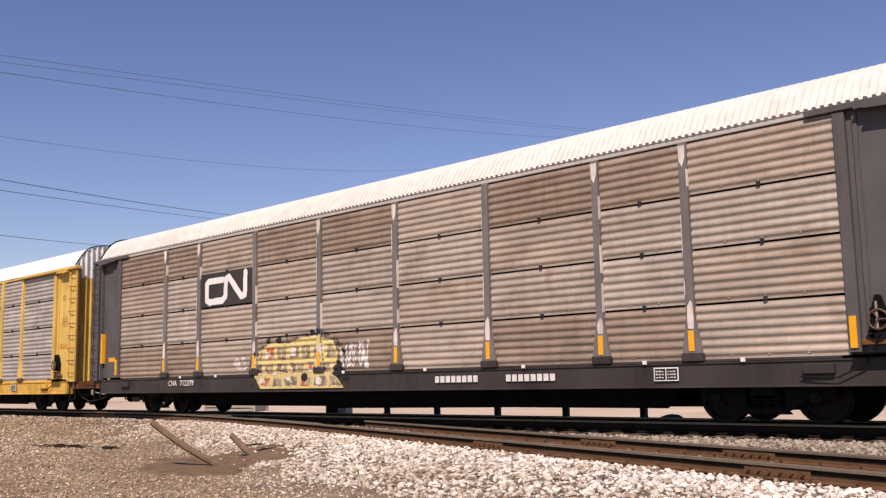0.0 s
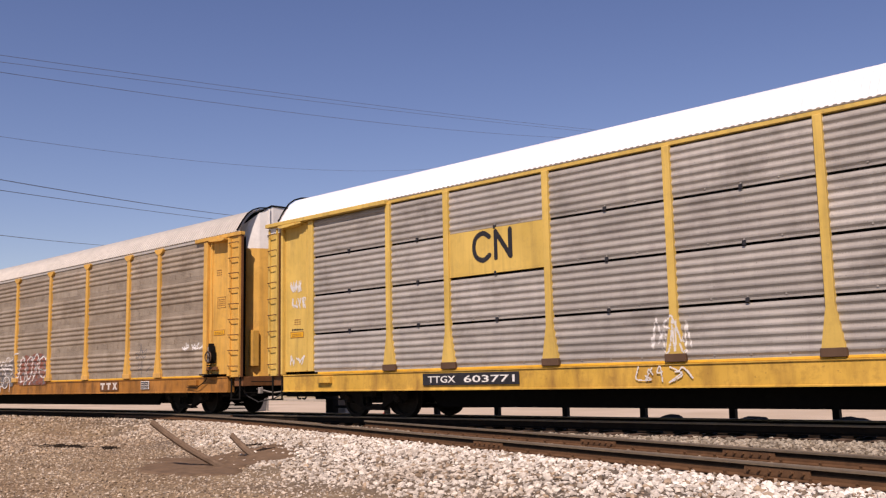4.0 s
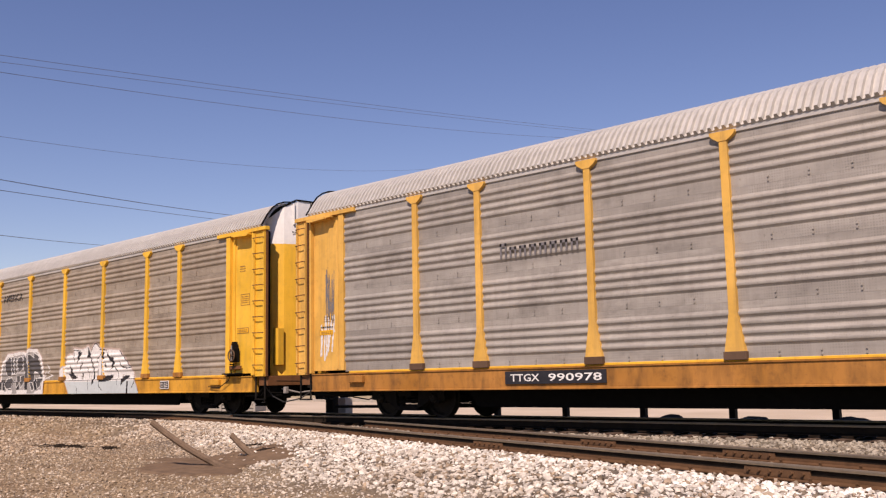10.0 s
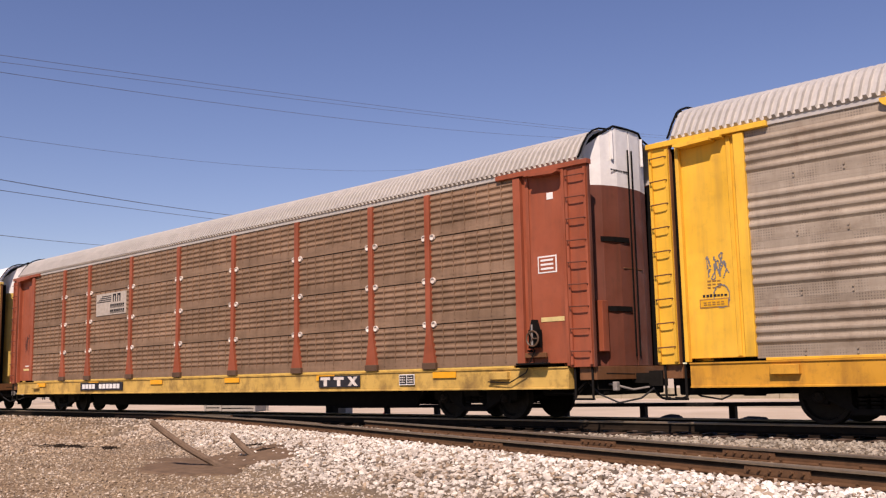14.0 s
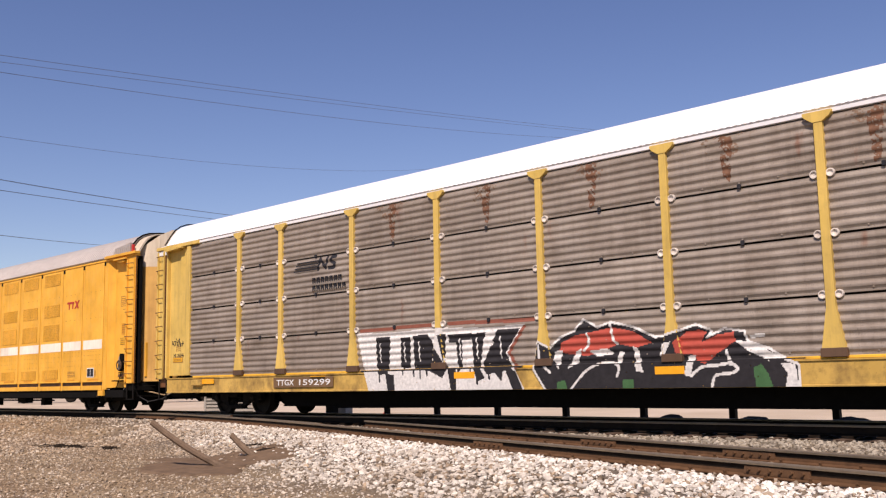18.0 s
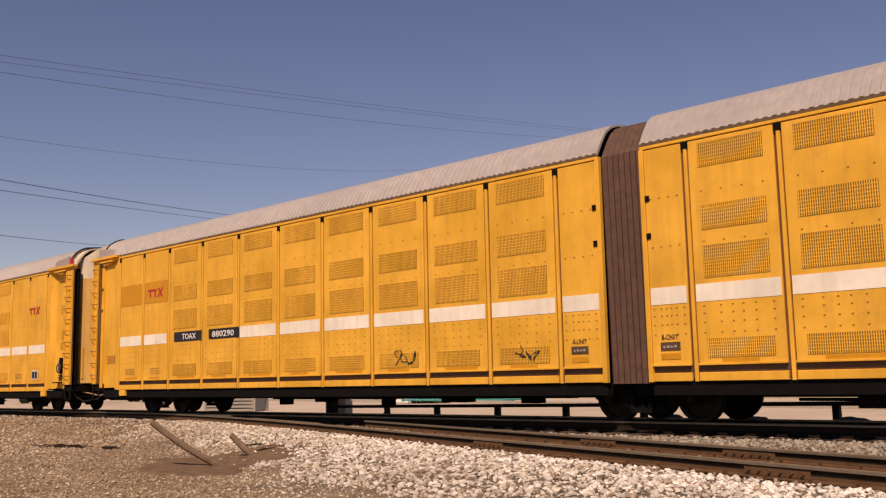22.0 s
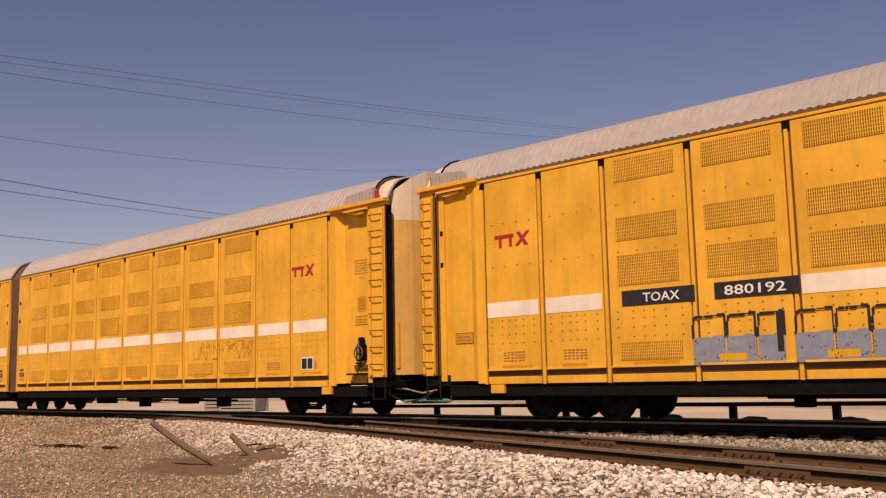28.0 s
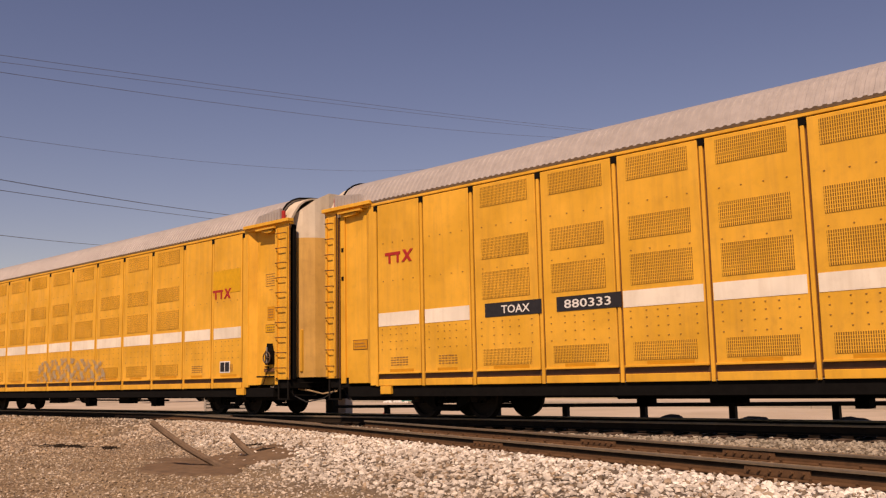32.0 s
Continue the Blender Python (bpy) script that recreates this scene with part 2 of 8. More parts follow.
def part(name, bm, mat, parent=None, label="", m=None):
    return put(name, mesh_of(name, bm), mat, parent, m, label)


def box(name, mat, parent, x0, x1, y0, y1, z0, z1, label="", edge=0.008, m=None):
    """A box part with softened edges; alike boxes share one mesh."""
    x0, x1, y0, y1, z0, z1 = min(x0, x1), max(x0, x1), min(y0, y1), max(y0, y1), min(z0, z1), max(z0, z1)
    sx, sy, sz = round(x1 - x0, 4), round(y1 - y0, 4), round(z1 - z0, 4)
    e = min(edge, sx / 4, sy / 4, sz / 4)

    def build(bm):
        box_bm(bm, -sx / 2, sx / 2, -sy / 2, sy / 2, -sz / 2, sz / 2)
        if e > 0.001:
            bmesh.ops.bevel(bm, geom=list(bm.edges), offset=e, segments=1, affect="EDGES")
    me = shared((name, sx, sy, sz), build)
    mm = Matrix.Translation(((x0 + x1) / 2, (y0 + y1) / 2, (z0 + z1) / 2))
    return put(name, me, mat, parent, (m @ mm) if m is not None else mm, label)


HALF_TURN = Matrix.Rotation(math.pi, 4, "Z")


def letters(text, height, name="lettering"):
    """Flat lettering 6 mm thick in the xz plane, left edge at x = 0, reading towards +x from -y."""
    cu = bpy.data.curves.new(name, "FONT")
    cu.body, cu.size, cu.extrude, cu.resolution_u = text, height * 1.38, 0.003, 2
    cu.offset = 0.012 * height
    ob = bpy.data.objects.new(name, cu)
    me = bpy.data.meshes.new_from_object(ob)
    bpy.data.objects.remove(ob)
    bpy.data.curves.remove(cu)
    me.transform(Matrix.Rotation(math.pi / 2, 4, "X"))
    me.materials.clear()
    return me


def letter_part(text, x0, x1, z, height, y, mat, parent, label=""):
    me = letters(text, height)
    xs = [v.co.x for v in me.vertices]
    k = (x1 - x0) / (max(xs) - min(xs))
    me.transform(Matrix.Translation((x0 - min(xs) * k, y, z)) @ Matrix.Diagonal((k, 1, 1, 1)))
    return put("lettering", me, mat, parent, None, label)


def painted_text(car, text, x0, x1, z, height, mat, depth, label):
    """Lettering painted on a ribbed side: the letters' faces laid down cell by cell."""
    me = letters(text, height)
    me.calc_loop_triangles()
    co = np.array([(v.co.x, v.co.z) for v in me.vertices])
    co[:, 0] = x0 + (co[:, 0] - co[:, 0].min()) * (x1 - x0) / (co[:, 0].max() - co[:, 0].min())
    co[:, 1] += z
    tris = [co[list(t.vertices)] for t in me.loop_triangles if abs(t.normal.y) > 0.9]

    def layers(x, q):
        tone = np.full(x.shape, -1)
        for a, b, c in tris:
            d = (b[0] - a[0]) * (c[1] - a[1]) - (c[0] - a[0]) * (b[1] - a[1])
            if abs(d) > 1e-9:
                u = ((x - a[0]) * (c[1] - a[1]) - (c[0] - a[0]) * (q - a[1])) / d
                w = ((b[0] - a[0]) * (q - a[1]) - (x - a[0]) * (b[1] - a[1])) / d
                tone[(u >= 0) & (w >= 0) & (u + w <= 1)] = 0
        return tone
    painted(car, "lettering", x0, x1, z - 0.02, z + height * 1.1, 0.014, layers, (mat,), label, depth, -2.0)


# ---- ground and tracks ----
def smooth(a, b, v):
    u = min(1.0, max(0.0, (v - a) / (b - a)))
    return u * u * (3 - 2 * u)


def siding(x):
    """Centre of the siding: (y, slope). It leaves the main track in a curve and runs on straight."""
    x0, r, k = -32.0, 55.0, 0.32
    if x < x0:
        return 0.0, 0.0
    xe = x0 + r * k
    if x < xe:
        return -(x - x0) ** 2 / (2 * r), -(x - x0) / r
    return -(xe - x0) ** 2 / (2 * r) - k * (x - xe), -k


def drop(x):
    """The siding lies a little lower than the main track."""
    return -0.10 * smooth(-30, -14, x)


def ground_z(x, y):
    sy, sl = siding(x)
    main = abs(y) - 2.0
    side = (abs(y - sy) - 1.75) * 0.95 if x > -33 else 9.0
    d = max(0.0, min(main, side))
    bed = -0.20 + drop(x) * smooth(0.3, -2.5, y)
    low = -0.62 - 0.10 * smooth(-8, -16, y) if y < 0 else -0.36
    return bed + (low - bed) * smooth(0.0, 2.6, d) + 0.02 * noise.noise((x * 0.35, y * 0.35, 0)) * smooth(0.2, 1.5, d)


def ground_mat():
    m, t, b = mat_new("gravel_and_dirt", 0.9)
    v = coords(t, False)
    grain = nd(t, "ShaderNodeTexVoronoi", Scale=17.0)
    t.links.new(v, grain.inputs["Vector"])
    hue = t.nodes.new("ShaderNodeSeparateColor")
    t.links.new(grain.outputs["Color"], hue.inputs[0])
    stone = mix(t, hue.outputs[0], (0.09, 0.07, 0.048), (0.34, 0.28, 0.21))
    # grain edges darkened in colour, as shadow between the stones
    stone = mix(t, ramp(t, grain.outputs["Distance"], 0.25, 0.7, 0, 0.75), stone, (0.08, 0.06, 0.045))
    dirt = mix(t, ramp(t, noise_tex(t, v, 2.5, 6), 0.3, 0.7), (0.15, 0.10, 0.052), (0.38, 0.28, 0.165))
    sep = t.nodes.new("ShaderNodeSeparateXYZ")
    t.links.new(v, sep.inputs[0])
    # clean ballast near the tracks, sandy dirt towards the open side
    k = t.nodes.new("ShaderNodeMath")
    k.operation = "MULTIPLY_ADD"
    t.links.new(sep.outputs[0], k.inputs[0])
    k.inputs[1].default_value = 0.30
    t.links.new(sep.outputs[1], k.inputs[2])
    edge = t.nodes.new("ShaderNodeMath")
    edge.operation = "ADD"
    t.links.new(k.outputs[0], edge.inputs[0])
    t.links.new(ramp(t, noise_tex(t, v, 0.45, 4), 0, 1, -2.4, 2.4), edge.inputs[1])
    fac = ramp(t, edge.outputs[0], -12.6, -10.2)
    behind = ramp(t, sep.outputs[1], 3.6, 4.6, 1, 0)
    mu = t.nodes.new("ShaderNodeMath")
    mu.operation = "MULTIPLY"
    t.links.new(fac, mu.inputs[0])
    t.links.new(behind, mu.inputs[1])
    dirt = mix(t, ramp(t, hue.outputs[1], 0.7, 0.75, 0, 0.5), dirt, stone)
    # darkened once more so gaps under the loose stones look shadowed
    stone = mix(t, 0.25, stone, (0.07, 0.05, 0.035))
    lot = mix(t, ramp(t, noise_tex(t, v, 0.25, 5), 0.35, 0.7), (0.46, 0.365, 0.26), (0.60, 0.49, 0.37))
    far = ramp(t, sep.outputs[1], 4.2, 5.0)
    dirt = mix(t, ramp(t, noise_tex(t, v, 0.55, 5, (0.6, 1.4, 1.0), 0.6), 0.46, 0.66, 0, 0.6), dirt, (0.16, 0.10, 0.055))
    col = mix(t, mu.outputs[0], dirt, stone)
    # oil-stained track bed, blackened on past the rails for the train's shade
    mid = t.nodes.new("ShaderNodeMath")
    mid.operation = "ADD"
    t.links.new(sep.outputs[1], mid.inputs[0])
    mid.inputs[1].default_value = -1.55
    dist = t.nodes.new("ShaderNodeMath")
    dist.operation = "ABSOLUTE"
    t.links.new(mid.outputs[0], dist.inputs[0])
    wear_shade = t.nodes.new("ShaderNodeMath")
    wear_shade.operation = "ADD"
    t.links.new(dist.outputs[0], wear_shade.inputs[0])
    t.links.new(ramp(t, noise_tex(t, v, 1.5, 4), 0, 1, -0.4, 0.4), wear_shade.inputs[1])
    cinder_shade = mix(t, hue.outputs[2], (0.008, 0.007, 0.006), (0.032, 0.026, 0.020))
    col = mix(t, ramp(t, wear_shade.outputs[0], 2.55, 3.0, 1, 0), col, cinder_shade)
    col = mix(t, far, col, lot)
    t.links.new(col, b.inputs["Base Color"])
    bump(t, b, grain.outputs["Distance"], 0.5, 0.03)
    return m


def build_ground():
    xs = [-2500, -900, -400, -200, -120, -90] + [-80 + 0.8 * i for i in range(63)] + [-29.6 + 0.4 * i for i in range(82)] + [4, 6, 9, 14, 22, 40, 90, 300, 1200]
    ys = [-1500, -400, -120, -50, -30, -24] + [-20 + 0.4 * i for i in range(64)] + [5.6, 6.2, 7, 8.5, 11, 16, 25, 40, 70, 140, 400, 1200, 3000]
    vs = [(x, y, ground_z(x, y)) for x in xs for y in ys]
    n = len(ys)
    fs = [(i * n + j, (i + 1) * n + j, (i + 1) * n + j + 1, i * n + j + 1) for i in range(len(xs) - 1) for j in range(n - 1)]
    me = bpy.data.meshes.new("ground")
    me.from_pydata(vs, [], fs)
    me.materials.append(ground_mat())
    for p in me.polygons:
        p.use_smooth = True
    tagged(new("ground", me), "pale gravel and sandy dirt ground beside the railway", "ground", kind="structure")


build_ground()

RAIL_SECTION = [(-0.07, 0.0), (0.07, 0.0), (0.07, 0.012), (0.013, 0.032), (0.0105, 0.070), (0.008, 0.118), (0.040, 0.134), (0.042, 0.158),
                (0.034, 0.170), (-0.034, 0.170), (-0.042, 0.158), (-0.040, 0.134), (-0.008, 0.118), (-0.0105, 0.070), (-0.013, 0.032), (-0.07, 0.012)]


def rail(parent, line, label, mat=None):
    """A rail swept along line (x, y, top z); its worn running face takes a second material."""
    bm = bmesh.new()
    rings = []
    for i, p in enumerate(line):
        a, b = Vector(line[max(i - 1, 0)]), Vector(line[min(i + 1, len(line) - 1)])
        d = (b - a).normalized()
        side = Vector((d.y, -d.x, 0)).normalized()
        rings.append([bm.verts.new(Vector(p) + side * u + Vector((0, 0, w - 0.170))) for u, w in RAIL_SECTION])
    n = len(RAIL_SECTION)
    for a, b in zip(rings, rings[1:]):
        for k in range(n):
            f = bm.faces.new((a[k], a[(k + 1) % n], b[(k + 1) % n], b[k]))
            # upper web and head underside coloured black for the head's cast shadow
            f.material_index = 1 if k in (6, 7, 8, 9, 10) else 2 if k in (4, 5, 11, 12) else 0
    bm.faces.new(rings[0])
    bm.faces.new(rings[-1][::-1])
    me = mesh_of("rail", bm)
    me.materials.append(mat or RAIL_R)
    me.materials.append(RAIL_T)
    me.materials.append(RAIL_K)
    ob = new("rail", me)
    ob.parent = parent
    ob["label"] = label
    return ob


def tie_mesh(k):
    def build(bm):
        box_bm(bm, -1.29, 1.29, -0.11, 0.11, -0.16, 0.0)
        bmesh.ops.bevel(bm, geom=list(bm.edges), offset=0.012, segments=1, affect="EDGES")
        rnd = random.Random(k)
        for v in bm.verts:
            v.co += Vector((rnd.uniform(-.03, .03), rnd.uniform(-.012, .012), rnd.uniform(-.008, .006)))
    return shared(("tie", k), build)


def plate_mesh():
    return shared(("tie_plate",), lambda bm: box_bm(bm, -0.18, 0.18, -0.095, 0.095, 0.0, 0.022))


def spike_mesh():
    def build(bm):
        box_bm(bm, -0.012, 0.012, -0.012, 0.012, 0.0, 0.045)
        box_bm(bm, -0.024, 0.018, -0.018, 0.018, 0.045, 0.062)
    return shared(("spike",), build)


def joint_bar(parent, p, slope):
    """A bolted splice bar on the near face of a rail."""
    a = math.atan(slope)
    bm = bmesh.new()
    prism(bm, [(-0.036, 0.03), (-0.036, 0.05), (-0.024, 0.12), (-0.012, 0.12), (-0.012, 0.03)], -0.46, 0.46)
    for k in range(6):
        x = -0.38 + 0.152 * k
        prism(bm, [(x + 0.02 * math.cos(q * math.pi / 3), 0.08 + 0.02 * math.sin(q * math.pi / 3)) for q in range(6)], -0.062, -0.02, "y")
    part("splice_bar", bm, RAIL_R, parent, "rusty bolted splice bar", pose(p[0], p[1], p[2] - 0.17, 0, 0, math.degrees(a)))


def build_tracks():
    main = tagged(new("main_track"), "rusty steel main track on wooden ties, bedded in ballast", "railway track", kind="structure")
    for y in (-0.755, 0.755):
        # main rails coloured near-black for the shade under the train
        rail(main, [(x, y, 0.0) for x in (-2400, -500, -150, -60, -20, 0, 40, 200)], "steel rail with a worn top", RAIL_K)
    side = tagged(new("siding_track"), "rust-brown siding track curving away from the main track", "railway track", kind="structure")
    xs = [-31.0 + 0.8 * i for i in range(48)]
    for off in (-0.755, 0.755):
        line = []
        for x in xs:
            y, s = siding(x)
            ln = math.hypot(1, s)
            px, py = x - off * s / ln, y + off / ln
            if off > 0 and py > -0.83:
                continue
            line.append((px, min(py, -0.83), drop(x)))
        rail(side, line, "rust-brown rail")
        for x, dx in ((-10.4, 0.0), (-4.6, 0.0)) if off < 0 else ((-6.4, 0), (-9.5, 0)):
            y, s = siding(x)
            ln = math.hypot(1, s)
            joint_bar(side, (x - off * s / ln, y + off / ln, drop(x)), s)
    # switch point rail and a short guard rail
    rail(side, [(x, -0.62 + 0.0 - (x + 32) ** 2 / 110 * 0.9, -0.01) for x in (-31, -29, -27, -25, -23.5)], "thin switch rail")
    rail(side, [(-22 + i, siding(-22 + i)[0] - 0.62, drop(-22 + i)) for i in range(5)], "short guard rail")
    rnd = random.Random(4)
    for i in range(170):
        x = -74 + 0.55 * i
        put("tie", tie_mesh(i % 5), TIE, main, pose(x, 0, -0.212, 0, 0, 90 + rnd.uniform(-1.5, 1.5)))
        if -34 < x < 2:
            for y in (-0.755, 0.755):
                # plates take the same painted shade as the rails
                put("tie_plate", plate_mesh(), RAIL_K, main, pose(x, y, -0.192, 0, 0, 90))
    for i in range(48):
        x = -22 + 0.56 * i
        y, s = siding(x)
        m = pose(x, y, drop(x) - 0.200, 0, 0, 90 + math.degrees(math.atan(s)) + rnd.uniform(-2, 2))
        put("tie", tie_mesh(i % 5), TIE, side, m)
        for off in (-0.755, 0.755):
            put("tie_plate", plate_mesh(), RAIL_R, side, m @ pose(off, 0, 0.0))
            for u, w in ((-0.09, 0.05), (0.09, -0.05)):
                put("spike", spike_mesh(), RAIL_R, side, m @ pose(off + u, w, 0.022, 0, 0, 0 if u > 0 else 180))


build_tracks()


# ---- the train ----
R_WHEEL = 0.457
POSTS = (-9.2, -7.27, -4.37, -1.46, 1.46, 4.37, 7.27, 9.2)
POSTS_B = (-8.9, -7.0, -4.2, -1.4, 1.42, 4.25, 7.1, 9.02)   # the first two cars stand on closer posts
Z_SILL, Z_TOP, Z_EAVE = 1.11, 5.02, 5.12


def wheelset_mesh():
    def build(bm):
        r = R_WHEEL
        for s in (-1, 1):
            y = 0.69 * s
            prof = [(0.10, y - 0.04 * s), (r - 0.09, y - 0.005 * s), (r - 0.08, y), (r + 0.025, y), (r + 0.02, y + 0.03 * s), (r, y + 0.04 * s),
                    (r - 0.004, y + 0.13 * s), (r - 0.07, y + 0.13 * s), (r - 0.09, y + 0.07 * s), (0.14, y + 0.10 * s), (0.13, y + 0.14 * s), (0.095, y + 0.15 * s)]
            lathe(bm, prof if s > 0 else prof, 28)
            lathe(bm, [(0.10, 0.92 * s), (0.10, 1.10 * s), (0.075, 1.13 * s)], 14)
            for k in range(3):
                a = 2 * math.pi * k / 3
                lathe(bm, [(0.016, 1.13 * s), (0.016, 1.155 * s)], 6, 0.05 * math.sin(a), 0.05 * math.cos(a))
        lathe(bm, [(0.085, -0.95), (0.085, 0.95)], 14)
    return shared(("wheelset",), build)


def truck_mesh():
    """Two cast side frames with spring windows, a bolster and brake beams; z = 0 is the rail top."""
    def build(bm):
        for s in (-1, 1):
            y0, y1 = (0.93 * s, 1.06 * s)
            y0, y1 = min(y0, y1), max(y0, y1)
            top = [(-1.22, 0.42), (-1.22, 0.60), (-1.02, 0.66), (-0.55, 0.72), (0.55, 0.72), (1.02, 0.66), (1.22, 0.60), (1.22, 0.42),
                   (1.0, 0.40), (0.98, 0.56), (0.78, 0.56), (0.74, 0.40), (0.42, 0.24), (0.30, 0.20), (0.30, 0.27), (0.36, 0.34), (0.36, 0.60),
                   (-0.36, 0.60), (-0.36, 0.34), (-0.30, 0.27), (-0.30, 0.20), (-0.42, 0.24), (-0.74, 0.40), (-0.78, 0.56), (-0.98, 0.56), (-1.0, 0.40)]
            prism(bm, top, y0, y1, "y")
            prism(bm, [(-0.42, 0.17), (0.42, 0.17), (0.30, 0.27), (-0.30, 0.27)], y0 - 0.02, y1 + 0.02, "y")
            for cx in (-0.2, 0.0, 0.2):
                for k in range(4):
                    lathe_z(bm, cx, (y0 + y1) / 2, 0.28 + 0.062 * k, 0.085, 0.035)
            for cx in (-0.889, 0.889):
                prism(bm, [(cx - 0.13, 0.34), (cx + 0.13, 0.34), (cx + 0.13, 0.57), (cx - 0.13, 0.57)], y0 + 0.01, y1 - 0.01, "y")
        prism(bm, [(-0.22, 0.50), (0.22, 0.50), (0.22, 0.72), (-0.22, 0.72)], -1.15, 1.15, "y")
        for cx in (-0.38, 0.38):
            prism(bm, [(cx - 0.04, 0.33), (cx + 0.04, 0.33), (cx + 0.04, 0.42), (cx - 0.04, 0.42)], -0.75, 0.75, "y")
    return shared(("truck",), build)


def lathe_z(bm, cx, cy, cz, r, h):
    n = 10
    a = [bm.verts.new((cx + r * math.cos(2 * math.pi * k / n), cy + r * math.sin(2 * math.pi * k / n), cz)) for k in range(n)]
    b = [bm.verts.new((v.co.x, v.co.y, cz + h)) for v in a]
    for k in range(n):
        bm.faces.new((a[k], a[(k + 1) % n], b[(k + 1) % n], b[k]))
    bm.faces.new(a[::-1])
    bm.faces.new(b)


WHEELS = []


def add_truck(car, x, mat=None):
    tr = put("truck", truck_mesh(), mat or TRUCK, car, pose(x, 0, 0), "sooty cast truck frame with coil springs")
    for dx in (-0.889, 0.889):
        w = put("wheelset", wheelset_mesh(), TYRE, tr, pose(dx, 0, R_WHEEL), "steel wheels on an axle")
        WHEELS.append((w, dx))


def rib_profile(style, h):
    """Outline (depth, z) of a screen panel of height h: depth is how far it stands out."""
    pts = [(0.0, 0.001 if style == "grouped" else 0.010)]
    if style == "grouped":
        centres, w, d = [h - 0.205 - 0.162 * k for k in (3, 2, 1, 0)], 0.072, 0.034
    elif style == "grid":
        pts += [(0.020, 0.012), (0.020, 0.235), (0.0, 0.240)]
        centres, w, d = [0.315 + 0.138 * k for k in range(5)], 0.056, 0.030
    else:
        centres, w, d = [0.115 + (h - 0.23) / 5 * k for k in range(6)], 0.066, 0.029 if style == "even" else 0.028
    for c in centres:
        for u, q in ((-1.0, 0.0), (-0.7, 0.35), (-0.3, 0.92), (0.0, 1.0), (0.3, 0.92), (0.7, 0.35), (1.0, 0.0)):
            pts.append((d * q, c + w * u))
    return pts + [(0.0, h - ({"even": 0.040, "soft": 0.030, "grouped": 0.001}.get(style, 0.010)))]


def panel_mesh(style, width, h):
    def build(bm):
        prof = rib_profile(style, h)
        pts = [(-d, z) for d, z in prof] + [(0.03, prof[-1][1]), (0.03, prof[0][1])]
        prism(bm, pts, -width / 2, width / 2)
        n = max(3, round(width / (0.36 if style == "grid" else 0.72)))
        for k in range(1, n):
            # upright seams with bolt heads
            x = -width / 2 + width * k / n
            if style == "grid":
                box_bm(bm, x - 0.009, x + 0.009, -0.034, 0.0, 0.17, h - 0.012)
            for z in ((0.10, 0.03) if style == "grouped" else (0.06,)):
                box_bm(bm, x - 0.014, x + 0.014, -0.020, 0.0, z, z + 0.030)
    return shared(("screen_panel", style, round(width, 3), round(h, 3)), build)


def post_mesh(cap, wide=0.15):
    """A side post: flat face, flared foot, z from 0 at the sill to the eave; the face stands at y = -0.085."""
    def build(bm):
        h = Z_TOP - Z_SILL
        out = [(-0.20, 0.02), (0.20, 0.02), (0.19, 0.12), (wide / 2, 0.78), (wide / 2, h), (-wide / 2, h), (-wide / 2, 0.78), (-0.19, 0.12)]
        prism(bm, out, -0.085, 0.02, "y")
        bmesh.ops.bevel(bm, geom=list(bm.edges), offset=0.01, segments=1, affect="EDGES")
    return shared(("post", cap, wide), build)


def bracket_mesh():
    """A small round clamp with a raised rim."""
    def build(bm):
        lathe(bm, [(0.030, 0.0), (0.034, -0.006), (0.048, -0.006), (0.052, -0.030), (0.068, -0.030), (0.072, 0.02)], 12)
    return shared(("bracket",), build)


def worn_mesh(seed):
    """Chipped white paint on a post: a ragged patch over the foot, a strip at the head, thin lines along the edges."""
    rnd = random.Random(seed)

    def build(bm):
        h = Z_TOP - Z_SILL
        z1 = rnd.uniform(0.85, 1.15)
        prism(bm, [(-0.05, 0.56), (0.06, 0.55), (0.07, 0.75), (0.055, z1 - 0.05), (0.02, z1), (-0.045, z1 - 0.1), (-0.06, 0.72)], -0.088, -0.083, "y")
        if seed % 3:
            prism(bm, [(-0.06, h - 0.35), (0.0, h - 0.45), (0.06, h - 0.28), (0.07, h - 0.06), (-0.07, h - 0.06)], -0.088, -0.083, "y")
        z = z1 + 0.1
        while z < h - 0.5:
            q = min(rnd.uniform(0.2, 0.7), h - 0.5 - z)
            w = rnd.uniform(0.006, 0.018)
            s = rnd.choice((-1, 1))
            box_bm(bm, s * 0.083 - (w if s > 0 else 0), s * 0.083 + (0 if s > 0 else w), -0.089, -0.02, z, z + q)
            z += q + rnd.choice((0.05, 0.2, 0.5))
    return shared(("worn_edge", seed % 7), build)


def cap_mesh():
    def build(bm):
        prism(bm, [(-0.24, 0.03), (-0.20, -0.02), (-0.08, -0.10), (0.08, -0.10), (0.20, -0.02), (0.24, 0.03), (0.24, 0.075), (-0.24, 0.075)], -0.095, 0.02, "y")
    return shared(("post_cap",), build)


ROOF_PROFILE = [(-1.55, 0.0), (-1.51, 0.05), (-1.36, 0.30), (-1.20, 0.51), (-1.02, 0.64), (-0.80, 0.72), (-0.40, 0.765), (0.0, 0.785)]
ROOF_PROFILE = ROOF_PROFILE + [(-y, z) for y, z in ROOF_PROFILE[-2::-1]]


